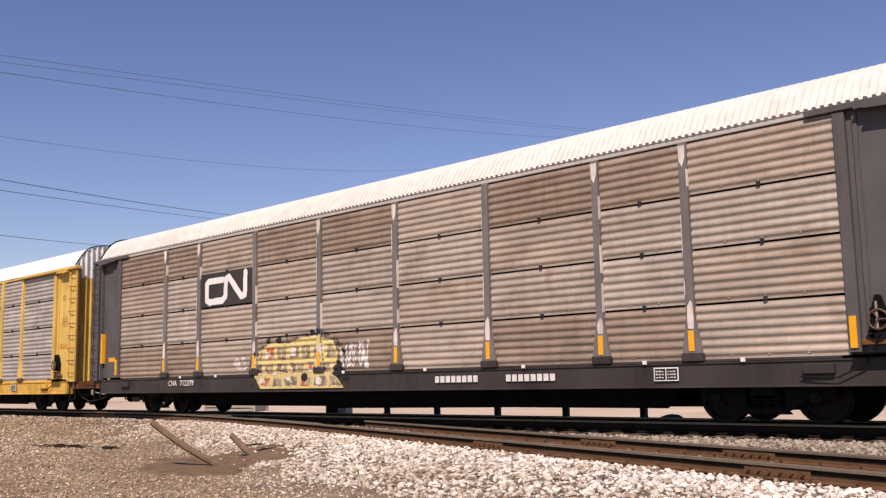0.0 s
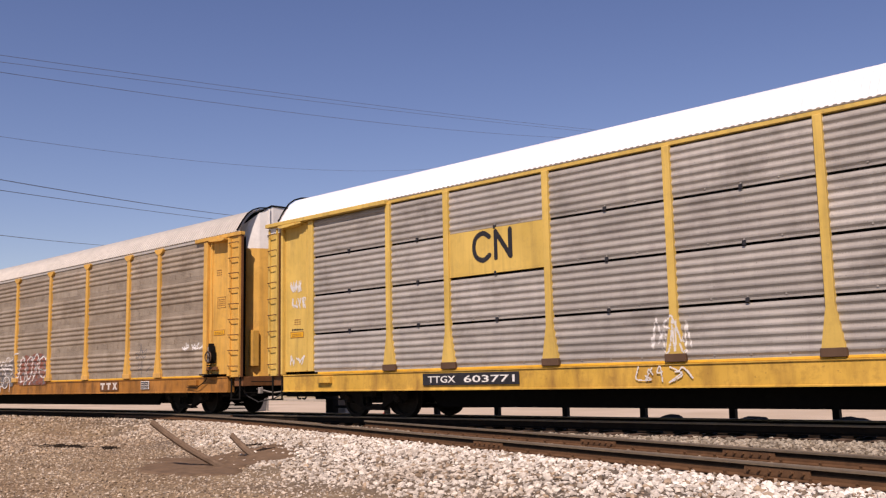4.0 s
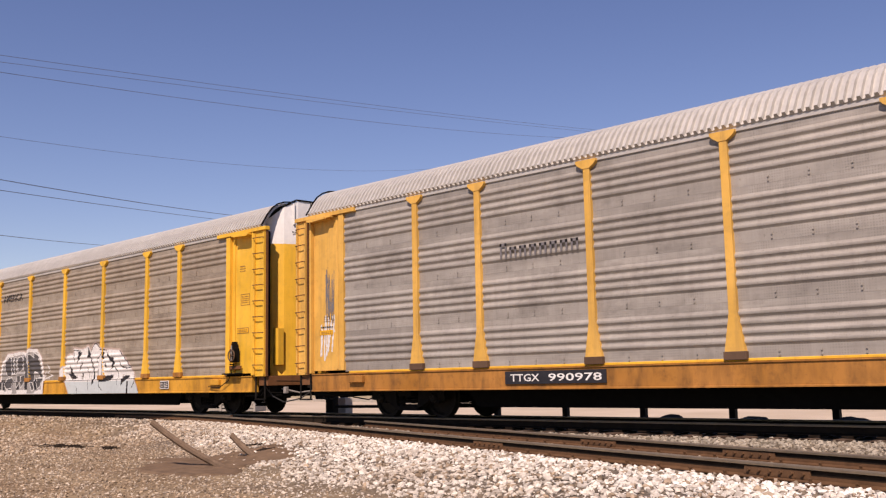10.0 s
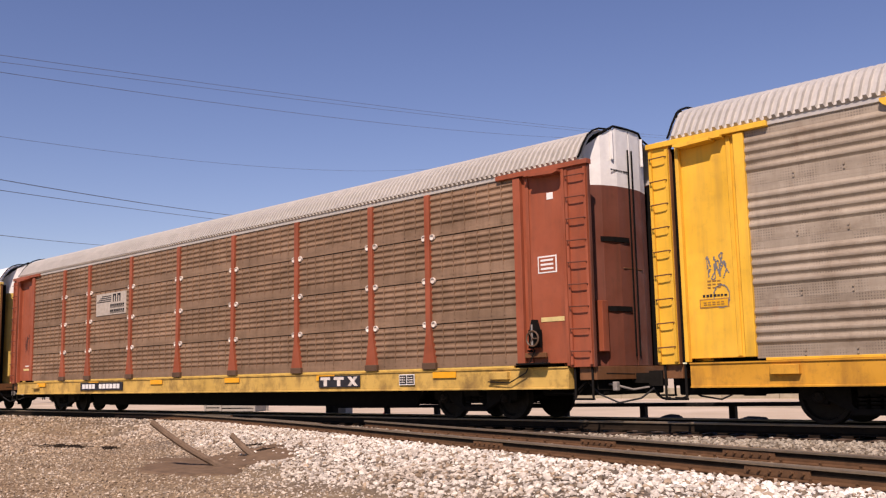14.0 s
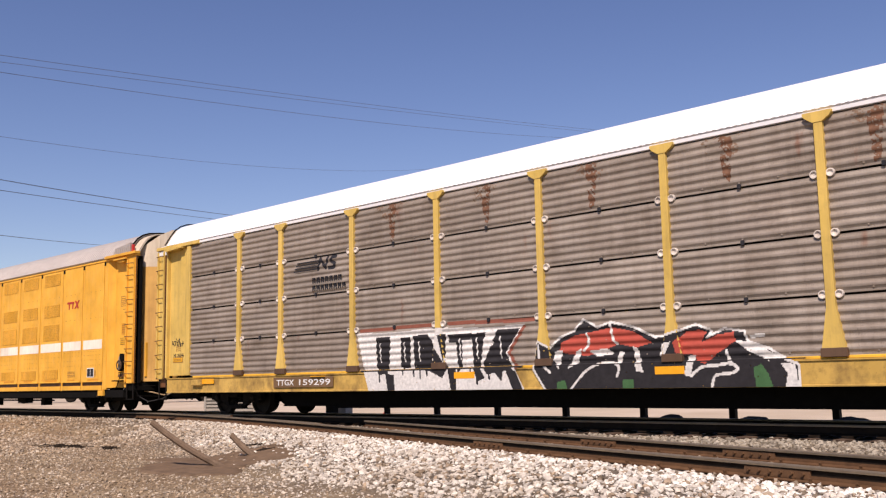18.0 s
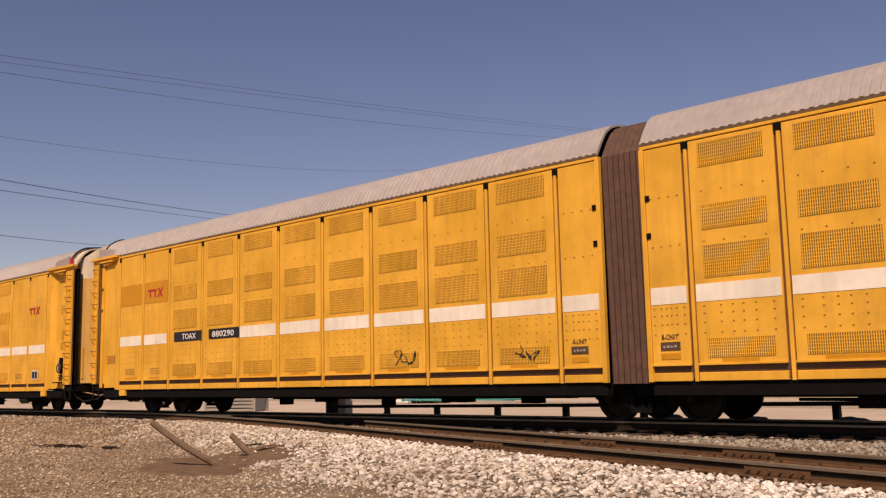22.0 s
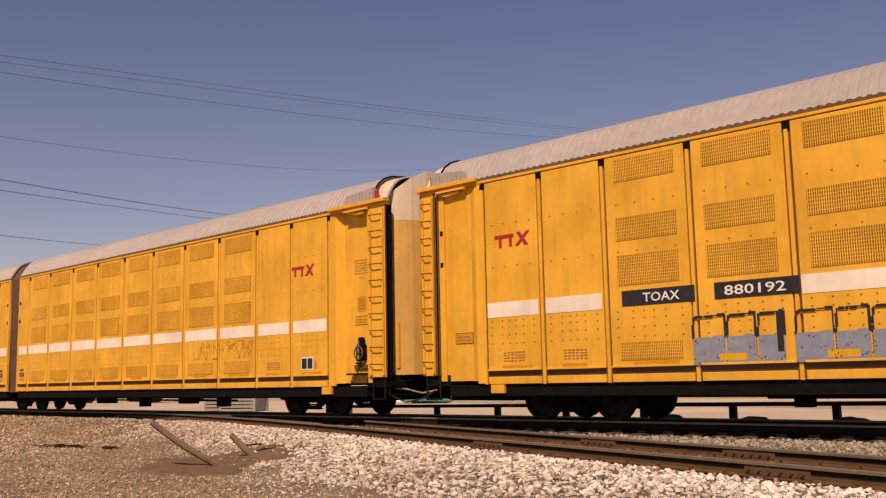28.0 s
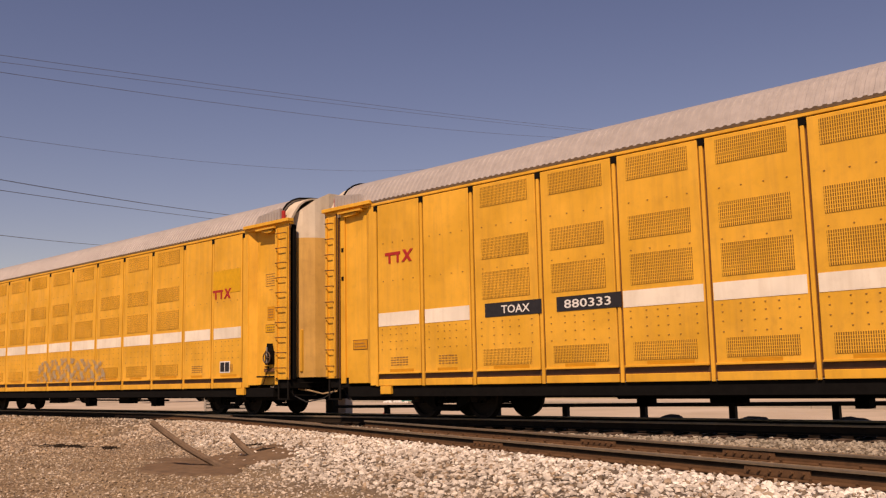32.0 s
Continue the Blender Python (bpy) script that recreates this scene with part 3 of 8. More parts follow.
def roof_mesh(length, pitch, deep, lift=0.0):
    """A sheet roof with ribs across it; z = 0 is the eave."""
    key = ("roof", length, pitch, deep, lift)
    if key in MESHES:
        return MESHES[key]
    n = int(length / pitch)
    step = length / n
    xs, ds = [-length / 2], [0.0]
    for i in range(n):
        a = -length / 2 + i * step
        xs += [a + step * 0.36, a + step * 0.46, a + step * 0.86, a + step * 0.96]
        ds += [0.0, deep, deep, 0.0]
    xs.append(length / 2)
    ds.append(0.0)
    vs, m = [], len(ROOF_PROFILE)
    for layer in (0, 1):
        for x, d in zip(xs, ds):
            for y, z in ROOF_PROFILE:
                k = 1.0 if z < 0.5 else 0.6 if z < 0.6 else 0.15
                grow = d * k if layer == 0 else -0.05
                vs.append((x, y * (1 + grow * 0.55), z * (1 + lift) + grow * 0.8))
    q = len(xs) * m
    fs = []
    for i in range(len(xs) - 1):
        for j in range(m - 1):
            a = i * m + j
            fs.append((a, a + 1, a + m + 1, a + m))
            fs.append((q + a, q + a + m, q + a + m + 1, q + a + 1))
        for j in (0, m - 1):
            a = i * m + j
            fs.append((a, a + m, q + a + m, q + a))
    for i in (0, len(xs) - 1):
        for j in range(m - 1):
            a = i * m + j
            fs.append((a, q + a, q + a + 1, a + 1))
    me = bpy.data.meshes.new("roof")
    me.from_pydata(vs, [], fs)
    bm = bmesh.new()
    bm.from_mesh(me)
    bmesh.ops.recalc_face_normals(bm, faces=bm.faces)
    bm.to_mesh(me)
    bm.free()
    MESHES[key] = me
    return me


def door_bow(y):
    """How far a bowed end door stands out at y."""
    return -0.46 + 0.86 * max(0.0, 1 - (abs(y) / 1.30) ** 2.6) ** 0.62


DOOR_TOP = [(-1.31, 0.10), (-1.10, 0.36), (-0.72, 0.70), (-0.48, 0.83), (0.48, 0.83), (0.72, 0.70), (1.10, 0.36), (1.31, 0.10)]


def door_mesh(kind, upper, z0, eave, lift=0.0):
    """A pair of end doors at the +x end. kind 'curved': a rounded pair; 'folding': upright pleats. upper: the white top."""
    split = eave - 0.42

    def build(bm):
        if kind == "curved":
            outline = [(y, door_bow(y)) for y in (-1.30, -1.27, -1.20, -1.06, -0.80, -0.42, -0.02)]
            outline += [(-0.012, 0.34), (0.012, 0.34), (0.02, 0.40)]
            outline += [(-y, x) for y, x in outline[5::-1]]
            top = DOOR_TOP
        else:
            outline, n, top = [], 14, ROOF_PROFILE
            for k in range(n + 1):
                y = -1.36 + 2.72 * k / n
                outline += [(y - 0.03, 0.02), (y - 0.02, 0.10), (y + 0.02, 0.10), (y + 0.03, 0.02)]
        def ztop(y):
            for (a, za), (b, zb) in zip(top, top[1:]):
                if a <= y <= b:
                    return eave + (1 + lift) * (za + (zb - za) * (y - a) / (b - a)) - 0.02
            return eave
        lo = [split] * len(outline) if upper else [z0] * len(outline)
        hi = [ztop(y) for y, x in outline] if upper else [split] * len(outline)
        f0 = [bm.verts.new((x, y, z)) for (y, x), z in zip(outline, lo)]
        f1 = [bm.verts.new((x, y, z)) for (y, x), z in zip(outline, hi)]
        b0 = [bm.verts.new((x - 0.06, y * 0.97, z)) for (y, x), z in zip(outline, lo)]
        b1 = [bm.verts.new((x - 0.06, y * 0.97, z)) for (y, x), z in zip(outline, hi)]
        for i in range(len(outline) - 1):
            bm.faces.new((f0[i], f0[i + 1], f1[i + 1], f1[i]))
            bm.faces.new((b0[i], b1[i], b1[i + 1], b0[i + 1]))
            bm.faces.new((f1[i], f1[i + 1], b1[i + 1], b1[i]))
            bm.faces.new((f0[i], b0[i], b0[i + 1], f0[i + 1]))
        for i in (0, -1):
            bm.faces.new((f0[i], f1[i], b1[i], b0[i]))
    return shared(("end_door", kind, upper, z0, eave, lift), build)


def hood_mesh(x0, x1, eave, tall=1.0):
    """A thin arch between the roof's end and the doors."""
    def build(bm):
        prof = [(y * 0.955, eave + z * 0.965 * tall) for y, z in ROOF_PROFILE]
        inner = [(y * 0.96, z - 0.03) for y, z in prof]
        prism(bm, prof + inner[::-1], x0, x1)
    return shared(("door_hood", x0, x1, eave), build)


def ladder(car, mat, x0, x1, y, fy, z0, z1, count, m, name="ladder", rung=None):
    """Rungs that stand off the end plate between two flat stiles."""
    bm = bmesh.new()
    for x in (x0, x1):
        box_bm(bm, x - 0.028, x + 0.028, min(y, y + 0.05 * fy), max(y, y + 0.05 * fy), z0, z1)
    ob = part(name, bm, mat, car, "steel ladder", m)
    for k in range(count):
        z = z0 + 0.25 + (z1 - z0 - 0.4) * k / (count - 1)
        key = ("rung", round(abs(x1 - x0), 3), fy)

        def build(bm, w=abs(x1 - x0)):
            tube(bm, [(-w / 2, 0, 0.012), (-w / 2 + 0.02, 0.06 * fy, 0.010), (0, 0.065 * fy, 0.003), (w / 2 - 0.02, 0.06 * fy, 0.0), (w / 2, 0, 0.0)], 0.013, 6)
        put("rung", shared(key, build), rung or mat, ob, pose((x0 + x1) / 2, y + 0.045 * fy, z))


def coupler_mesh():
    def build(bm):
        box_bm(bm, -0.9, 0.10, -0.10, 0.10, 0.72, 0.92)
        prism(bm, [(0.08, -0.13), (0.36, -0.15), (0.47, -0.08), (0.42, -0.01), (0.30, 0.0), (0.34, 0.13), (0.08, 0.14)], 0.66, 0.96, "z")
        box_bm(bm, -0.75, -0.35, -0.30, 0.30, 0.62, 1.02)
    return shared(("coupler",), build)


def hose_mesh(s):
    def build(bm):
        pts = [(-0.25, 0.28, 0.72), (-0.02, 0.30, 0.66), (0.18, 0.24, 0.44), (0.42, 0.12, 0.30), (0.66, 0.02, 0.30)]
        pts = [Vector(p) for p in pts]
        fine = []
        for i in range(len(pts) - 1):
            p0, p1, p2, p3 = pts[max(i - 1, 0)], pts[i], pts[i + 1], pts[min(i + 2, len(pts) - 1)]
            for k in range(5):
                u = k / 5
                fine.append(0.5 * ((2 * p1) + (p2 - p0) * u + (2 * p0 - 5 * p1 + 4 * p2 - p3) * u * u + (3 * p1 - p0 - 3 * p2 + p3) * u ** 3))
        tube(bm, fine + [pts[-1]], 0.024, 8)
    return shared(("air_hose",), build)


def brake_gear(car, mat, x, y, fy, z, m):
    """Hand brake: a housing on a bracket with a round wheel and chain."""
    bm = bmesh.new()
    box_bm(bm, x - 0.11, x + 0.11, min(y, y + 0.16 * fy), max(y, y + 0.16 * fy), z - 0.26, z + 0.10)
    prism(bm, [(x - 0.09, z + 0.10), (x + 0.08, z + 0.10), (x + 0.02, z + 0.30), (x - 0.03, z + 0.30)], min(y, y + 0.15 * fy), max(y, y + 0.15 * fy), "y")
    for k in range(5):
        a = 0.3 + 0.45 * k
        box_bm(bm, x - 0.20 + 0.03 * k, x - 0.14 + 0.03 * k, min(y, y + 0.10 * fy), max(y, y + 0.10 * fy), z - 0.34 + 0.07 * k, z - 0.30 + 0.07 * k)
    hb = part("hand_brake", bm, STEEL_K, car, "black hand brake housing", m)
    box("brake_bracket", BROWN_Y, hb, x - 0.30, x + 0.24, min(y, y + 0.06 * fy), max(y, y + 0.06 * fy), z - 0.46, z - 0.36, "rust-brown brake bracket", 0.01)
    box("brake_rod", PIPE, hb, x - 0.02, x + 0.015, y + 0.165 * fy, y + 0.195 * fy, z - 0.24, z + 0.20, "bare steel rod", 0.006)
    box("brake_step", STEEL_K, car, x - 0.42, x + 0.30, min(y, y + 0.22 * fy), max(y, y + 0.22 * fy), z - 0.60, z - 0.56, "black brake step", 0.01, m)
    bm = bmesh.new()
    ring = [(x + 0.02 + 0.15 * math.cos(a * math.pi / 10), y + 0.20 * fy, z - 0.08 + 0.15 * math.sin(a * math.pi / 10)) for a in range(21)]
    tube(bm, ring, 0.018, 6)
    for k in range(3):
        a = k * 2 * math.pi / 3
        tube(bm, [(x + 0.02, y + 0.20 * fy, z - 0.08), (x + 0.02 + 0.15 * math.cos(a), y + 0.20 * fy, z - 0.08 + 0.15 * math.sin(a))], 0.012, 5)
    part("brake_wheel", bm, SHOE, hb, "rusty brake wheel")
    bm = bmesh.new()
    tube(bm, [(x, y + 0.1 * fy, z - 0.3), (x - 0.25, y + 0.1 * fy, z - 0.75), (x - 0.7, y + 0.1 * fy, z - 0.95), (x - 1.3, y + 0.08 * fy, z - 0.92)], 0.013, 5)
    part("brake_chain", bm, TRUCK, car, "", m)


def end_kit(car, spec, fx):
    """All that stands at one end of a car body: plates, ladders, top bars, doors, coupler, hose, steps."""
    e, tr = spec["end"], spec.get("ladder_mat") or spec["end"]
    m = Matrix.Identity(4) if fx > 0 else HALF_TURN
    if fx < 0 and spec["roof"] is ROOF_W:
        for fy in (-1, 1):
            box("ladder_cap", WHITE, car, 13.17, 13.60, 1.47 * fy, 1.56 * fy, 4.84, 4.99, "white cap on the ladder's head", m=m)
    for fy in (-1, 1):
        y = 1.47 * fy
        box("end_plate", e, car, 11.8, 13.05, y - 0.03 * fy, y, 1.14, 5.02, "painted end plate", m=m)
        box("corner_post", spec["corner"], car, 11.74, 11.93, y - 0.02 * fy, y + 0.10 * fy, 1.14, 4.99, m=m)
        box("plate_rib", e, car, 12.02, 12.10, y, y + 0.035 * fy, 1.16, 4.95, m=m)
        x0 = 13.05 if fx > 0 else 13.19
        box("ladder_plate", e, car, x0, 13.62, y + 0.02 * fy, y + 0.07 * fy, 1.05, 5.0, m=m)
        box("edge_flange", e, car, 13.0, 13.07, y - 0.02 * fy, y + 0.11 * fy, 1.08, 5.0, m=m)
        # black board added behind the slot; its colour stands for the shade there
        box("inner_frame", STEEL_K, car, 13.0, 13.30, y - 0.12 * fy, y - 0.08 * fy, 1.08, 4.98, "black board added to stand for the shade in the end gap", m=m)
        if spec.get("door", "curved") == "curved":
            # no post here: black strip put in for the shaded slot by the door
            box("door_post", STEEL_K, car, 13.36, 13.46, y - 0.20 * fy, y - 0.08 * fy, 1.05, 5.0, "black strip that stands for the shaded slot beside the doors", m=m)
        if fx < 0:
            box("plate_edge", spec.get("rung", BROWN_Y), car, 13.18, 13.20, y + 0.0 * fy, y + 0.085 * fy, 1.05, 5.0, "", 0.003, m)
        ladder(car, tr, 13.13 if fx > 0 else 13.24, 13.58, y + 0.07 * fy, fy, 1.1, 4.95, 9, m, "ladder", spec.get("rung", BROWN_Y))
        box("plate_edge", spec.get("rung", BROWN_Y), car, 13.615, 13.64, y + 0.0 * fy, y + 0.075 * fy, 1.05, 5.0, "", 0.003, m)
        if spec.get("bar", True):
            box("top_bar", spec["bar_mat"] or e, car, spec.get("bar_from", 11.3), 13.66, y - 0.03 * fy, y + spec.get("bar_out", 0.13) * fy, 5.0, 5.10, m=m)
            bm = bmesh.new()
            prism(bm, [(12.30, 4.93), (12.90, 4.90), (13.02, 4.93), (13.02, 4.97), (12.30, 4.975)], min(y, y + 0.25 * fy), max(y, y + 0.25 * fy), "y")
            prism(bm, [(12.12, 4.96), (12.95, 4.96), (12.95, 4.998), (12.12, 4.998)], min(y, y + 0.19 * fy), max(y, y + 0.19 * fy), "y")
            part("door_bracket", bm, e, car, "", m)
        if fy < 0:
            # black wall added so the gap beside the doors looks shaded
            box("end_frame", STEEL_K, car, 12.45, 12.60, -1.42, 1.42, 1.1, 5.0, "black board added to stand for the shade in the end gap", m=m)
        box("step", STEEL_K, car, 13.10, 13.55, y - 0.02 * fy, y + 0.06 * fy, 0.42, 0.46, m=m)
        for x in (13.12, 13.53):
            box("step_hanger", TRUCK, car, x - 0.02, x + 0.02, y + 0.0 * fy, y + 0.04 * fy, 0.44, 1.06, m=m)
        box("jacking_pad", spec["sill"], car, 11.0, 11.5, y + 0.02 * fy, y + 0.16 * fy, 0.84, 1.0, m=m)
    out = 13.20 if spec.get("door", "curved") == "curved" else 13.40 if fx > 0 else 13.12
    up = put("upper_door", door_mesh(spec.get("door", "curved"), True, 1.07, Z_EAVE), WHITE if spec.get("white_top", True) else e, car, m @ pose(out, 0, 0), "white upper part of the end doors")
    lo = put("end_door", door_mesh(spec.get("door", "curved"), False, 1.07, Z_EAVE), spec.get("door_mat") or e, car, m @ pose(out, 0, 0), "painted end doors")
    if fx < 0:
        put("door_hood", hood_mesh(13.12, 13.24, Z_EAVE - 0.01), WHITE if spec.get("white_top", True) else e, car, m, "thin hood over the doors")
    if spec.get("door", "curved") == "curved":
        bm = bmesh.new()
        for y in (-0.07, 0.07):
            tube(bm, [(13.62, y, 1.25), (13.62, y, 5.5)], 0.018, 6)
        part("lock_rod", bm, STEEL_K, car, "black lock rods", m)
        box("door_seam", BROWN_Y, car, 13.52, 13.60, -0.34, 0.34, 3.02, 3.04, "", 0.002, m)
        for z in spec.get("door_bars", ()):
            bm = bmesh.new()
            prism(bm, [(13.225 + door_bow(y), y) for y in (-0.85, -0.6, -0.35, -0.15)] + [(13.12 + door_bow(y), y) for y in (-0.15, -0.35, -0.6, -0.85)], z, z + 0.10, "z")
            part("door_bar", bm, STEEL_K, car, "black bar across the door", m)
        bars(car, -0.62, -0.08, 5.00, 5.07, 0.0, DARK, 7, 17, "unreadable line on the white door").matrix_basis = m @ pose(13.618, 0, 0, 0, 0, 84)
        bm = bmesh.new()
        tube(bm, [(13.20 + door_bow(y * 0.99), y * 0.99, Z_EAVE + z) for y, z in DOOR_TOP], 0.026, 6)
        tube(bm, [(13.20 + door_bow(y), y, Z_EAVE + 0.83) for y in (-0.45, -0.2, 0, 0.2, 0.45)], 0.026, 6)
        part("door_seal", bm, STEEL_K, car, "black seal round the door top", m)
        box("door_pocket", e, car, 13.30, 13.52, -1.06, -0.86, 1.35, 2.35, m=m)
        bm = bmesh.new()
        for y in (-0.55, 0.55):
            tube(bm, [(13.22 + door_bow(y), y, 5.25), (13.22 + door_bow(y), y, 5.84)], 0.03, 6)
        part("door_hinge", bm, WHITE, car, "", m)
    bm = bmesh.new()
    tube(bm, [(13.19 if fx < 0 else 13.45, y * 1.02, Z_EAVE + z + 0.03) for y, z in ROOF_PROFILE], 0.022, 6)
    part("roof_edge_seal", bm, STEEL_K, car, "black rubber seal at the roof end", m)
    box("end_sill", spec["end_sill"] if "end_sill" in spec else BROWN_Y, car, 13.2, 13.6, -1.45, 1.45, 0.80, 1.06, "grimy end sill", m=m)
    box("draft_box", STEEL_K, car, 12.0, 13.5, -1.10, 1.10, 0.50, 1.0, "black draft gear box", 0.03, m)
    bm = bmesh.new()
    for y in (-1.36, -1.22):
        tube(bm, [(12.1, y, 0.90), (12.5, y, 0.56), (13.0, y, 0.54), (13.3, y, 0.78)], 0.022, 6)
    box_bm(bm, 12.2, 12.55, -1.42, -1.15, 0.62, 0.98)
    part("brake_rigging", bm, STEEL_K, car, "black brake rigging at the car's end", m)
    put("coupler", coupler_mesh(), TRUCK, car, m @ pose(13.84, 0, 0), "rusty knuckle coupler")
    put("air_hose", hose_mesh(1), HOSE, car, m @ pose(13.62, 0.0 if fx > 0 else -0.1, 0.12), "black rubber air hose")
    bm = bmesh.new()
    for y in (-1.2, 1.2):
        tube(bm, [(13.66, y, 0.92), (13.66, y * 0.2, 0.90)], 0.014, 5)
    tube(bm, [(13.5, -1.35, 1.0), (13.55, -1.35, 0.62), (13.55, -0.6, 0.60), (13.5, -0.4, 0.85)], 0.014, 5)
    part("uncoupling_lever", bm, TRUCK, car, "bent steel uncoupling lever", m)
    bm = bmesh.new()
    tube(bm, [(13.2, -1.25, 0.80), (13.5, -1.22, 0.52), (13.85, -1.1, 0.36), (14.15, -0.8, 0.44), (14.25, -0.5, 0.62)], 0.018, 6)
    part("cable_loop", bm, HOSE, car, "sagging black cable", m)
    bm = bmesh.new()
    tube(bm, [(13.1, -0.95, 0.74), (13.62, -0.9, 0.70), (13.85, -0.6, 0.60), (13.95, -0.2, 0.64)], 0.022, 6)
    part("brake_pipe", bm, PIPE, car, "dull grey brake pipe", m)
    box("angle_cock", PIPE, car, 13.60, 13.70, -0.95, -0.83, 0.58, 0.76, "pale angle cock", 0.015, m)


def side_depth(style, x, z, posts=POSTS):
    """How far the side of a car stands out at (x, z)."""
    if z < Z_SILL:
        return 1.562
    for p in posts:
        w = 0.085 if z > Z_SILL + 0.78 else 0.085 + 0.105 * (Z_SILL + 0.78 - z) / 0.66
        if abs(x - p) < w:
            return 1.587
    h = (Z_TOP - Z_SILL) / 4
    u = (z - Z_SILL) % h
    prof = rib_profile(style, h)
    for (d0, z0), (d1, z1) in zip(prof, prof[1:]):
        if z0 <= u <= z1:
            return 1.50 + d0 + (d1 - d0) * (u - z0) / max(1e-6, z1 - z0)
    return 1.50


def painted(car, name, x0, x1, z0, z1, cell, layers, mats, label, depth, wear_shade=0.03):
    """A thin skin of paint that follows the side of a car: layers(X, Z) gives each cell's colour number, or -1 for none."""
    nx, nz = int((x1 - x0) / cell), int((z1 - z0) / cell)
    ux, uz = np.meshgrid(x0 + (np.arange(nx) + 0.5) * (x1 - x0) / nx, z0 + (np.arange(nz) + 0.5) * (z1 - z0) / nz, indexing="ij")
    tone = layers(ux, uz)
    tone[(ripple(ux, uz, 31.0, x0) + ripple(ux, uz, 9.0, z0) > 1.0 - wear_shade)] = -1
    verts, faces, tones, seen = [], [], [], {}

    def corner(i, j):
        if (i, j) not in seen:
            x, z = x0 + (x1 - x0) * i / nx, z0 + (z1 - z0) * j / nz
            seen[i, j] = len(verts)
            verts.append((x, -depth(x, z) - 0.005, z))
        return seen[i, j]
    for i, j in zip(*np.nonzero(tone >= 0)):
        faces.append((corner(i, j), corner(i + 1, j), corner(i + 1, j + 1), corner(i, j + 1)))
        tones.append(int(tone[i, j]))
    me = bpy.data.meshes.new(name)
    me.from_pydata(verts, [], faces)
    for mt in mats:
        me.materials.append(mt)
    me.polygons.foreach_set("material_index", tones)
    ob = new(name, me)
    ob.parent = car
    ob["label"] = label
    return ob


def ripple(x, z, k, seed=0.0):
    """A smooth irregular field between about -1 and 1."""
    return (np.sin(k * x * 1.7 + seed) * np.cos(k * z * 2.3 - seed * 1.3) + np.sin(k * (x + 0.7 * z) * 3.1 + 2 * seed) * 0.6 + np.cos(k * (z - 0.4 * x) * 5.3 + seed) * 0.4) / 2.0


def in_poly(x, z, pts):
    hit = np.zeros(x.shape, bool)
    for (ax, az), (bx, bz) in zip(pts, pts[1:] + pts[:1]):
        with np.errstate(divide="ignore", invalid="ignore"):
            cross = ((az > z) != (bz > z)) & (x < (bx - ax) * (z - az) / (bz - az if bz != az else 1e-9) + ax)
        hit ^= cross
    return hit


def near_line(x, z, pts, w):
    d = np.full(x.shape, 9.0)
    for (ax, az), (bx, bz) in zip(pts, pts[1:]):
        lx, lz = bx - ax, bz - az
        q = np.clip(((x - ax) * lx + (z - az) * lz) / max(lx * lx + lz * lz, 1e-9), 0, 1)
        d = np.minimum(d, np.hypot(x - ax - q * lx, z - az - q * lz))
    return d < w


def curve(*pts):
    """A smooth line through the points."""
    out = []
    for i in range(len(pts) - 1):
        p0, p1, p2, p3 = pts[max(i - 1, 0)], pts[i], pts[i + 1], pts[min(i + 2, len(pts) - 1)]
        for k in range(6):
            w = k / 6
            out.append(tuple(0.5 * (2 * b + (c - a) * w + (2 * a - 5 * b + 4 * c - d) * w * w + (3 * b - a - 3 * c + d) * w ** 3) for a, b, c, d in zip(p0, p1, p2, p3)))
    return out + [pts[-1]]


def oval(cx, cz, rx, rz, tilt=0.0, n=22):
    return [(cx + rx * math.cos(a) + tilt * rz * math.sin(a), cz + rz * math.sin(a)) for a in (2 * math.pi * k / n for k in range(n))]


def stack(x, z, *layers):
    """Lay shapes over one another: ('fill', colour, pts), ('line', colour, width, pts), ('edge', colour, width, pts), ('mist', colour, level, seed, pts)."""
    tone = np.full(x.shape, -1)
    for kind, c, *rest in layers:
        if kind == "fill":
            tone[in_poly(x, z, rest[0])] = c
        elif kind == "line":
            tone[near_line(x, z, rest[1], rest[0])] = c
        elif kind == "edge":
            tone[near_line(x, z, rest[1] + rest[1][:1], rest[0])] = c
        elif kind == "mist":
            grain = ripple(x, z, 5.0, rest[1]) + 0.8 * ripple(x, z, 23.0, rest[1] + 1)
            tone[in_poly(x, z, rest[2]) & (grain > rest[0])] = c
    return tone


def lift(shapes, dz=0.06):
    return [[(a, b + dz) for a, b in p] for p in shapes]


def over(*tones):
    out = tones[0].copy()
    for t in tones[1:]:
        out[t >= 0] = t[t >= 0]
    return out


def scrawls(x, z, x0, x1, z0, z1, strokes, colour, seed, width=0.016):
    """Loops of thin spray or chalk lines."""
    rnd = random.Random(seed)
    tone = np.full(x.shape, -1)
    step = (x1 - x0) / strokes
    for k in range(strokes):
        cx = x0 + step * (k + 0.5)
        pts = [(cx + rnd.uniform(-.75, .75) * step, rnd.uniform(z0, z1)) for _ in range(5)]
        tone[near_line(x, z, curve(*pts), width)] = colour
    return tone


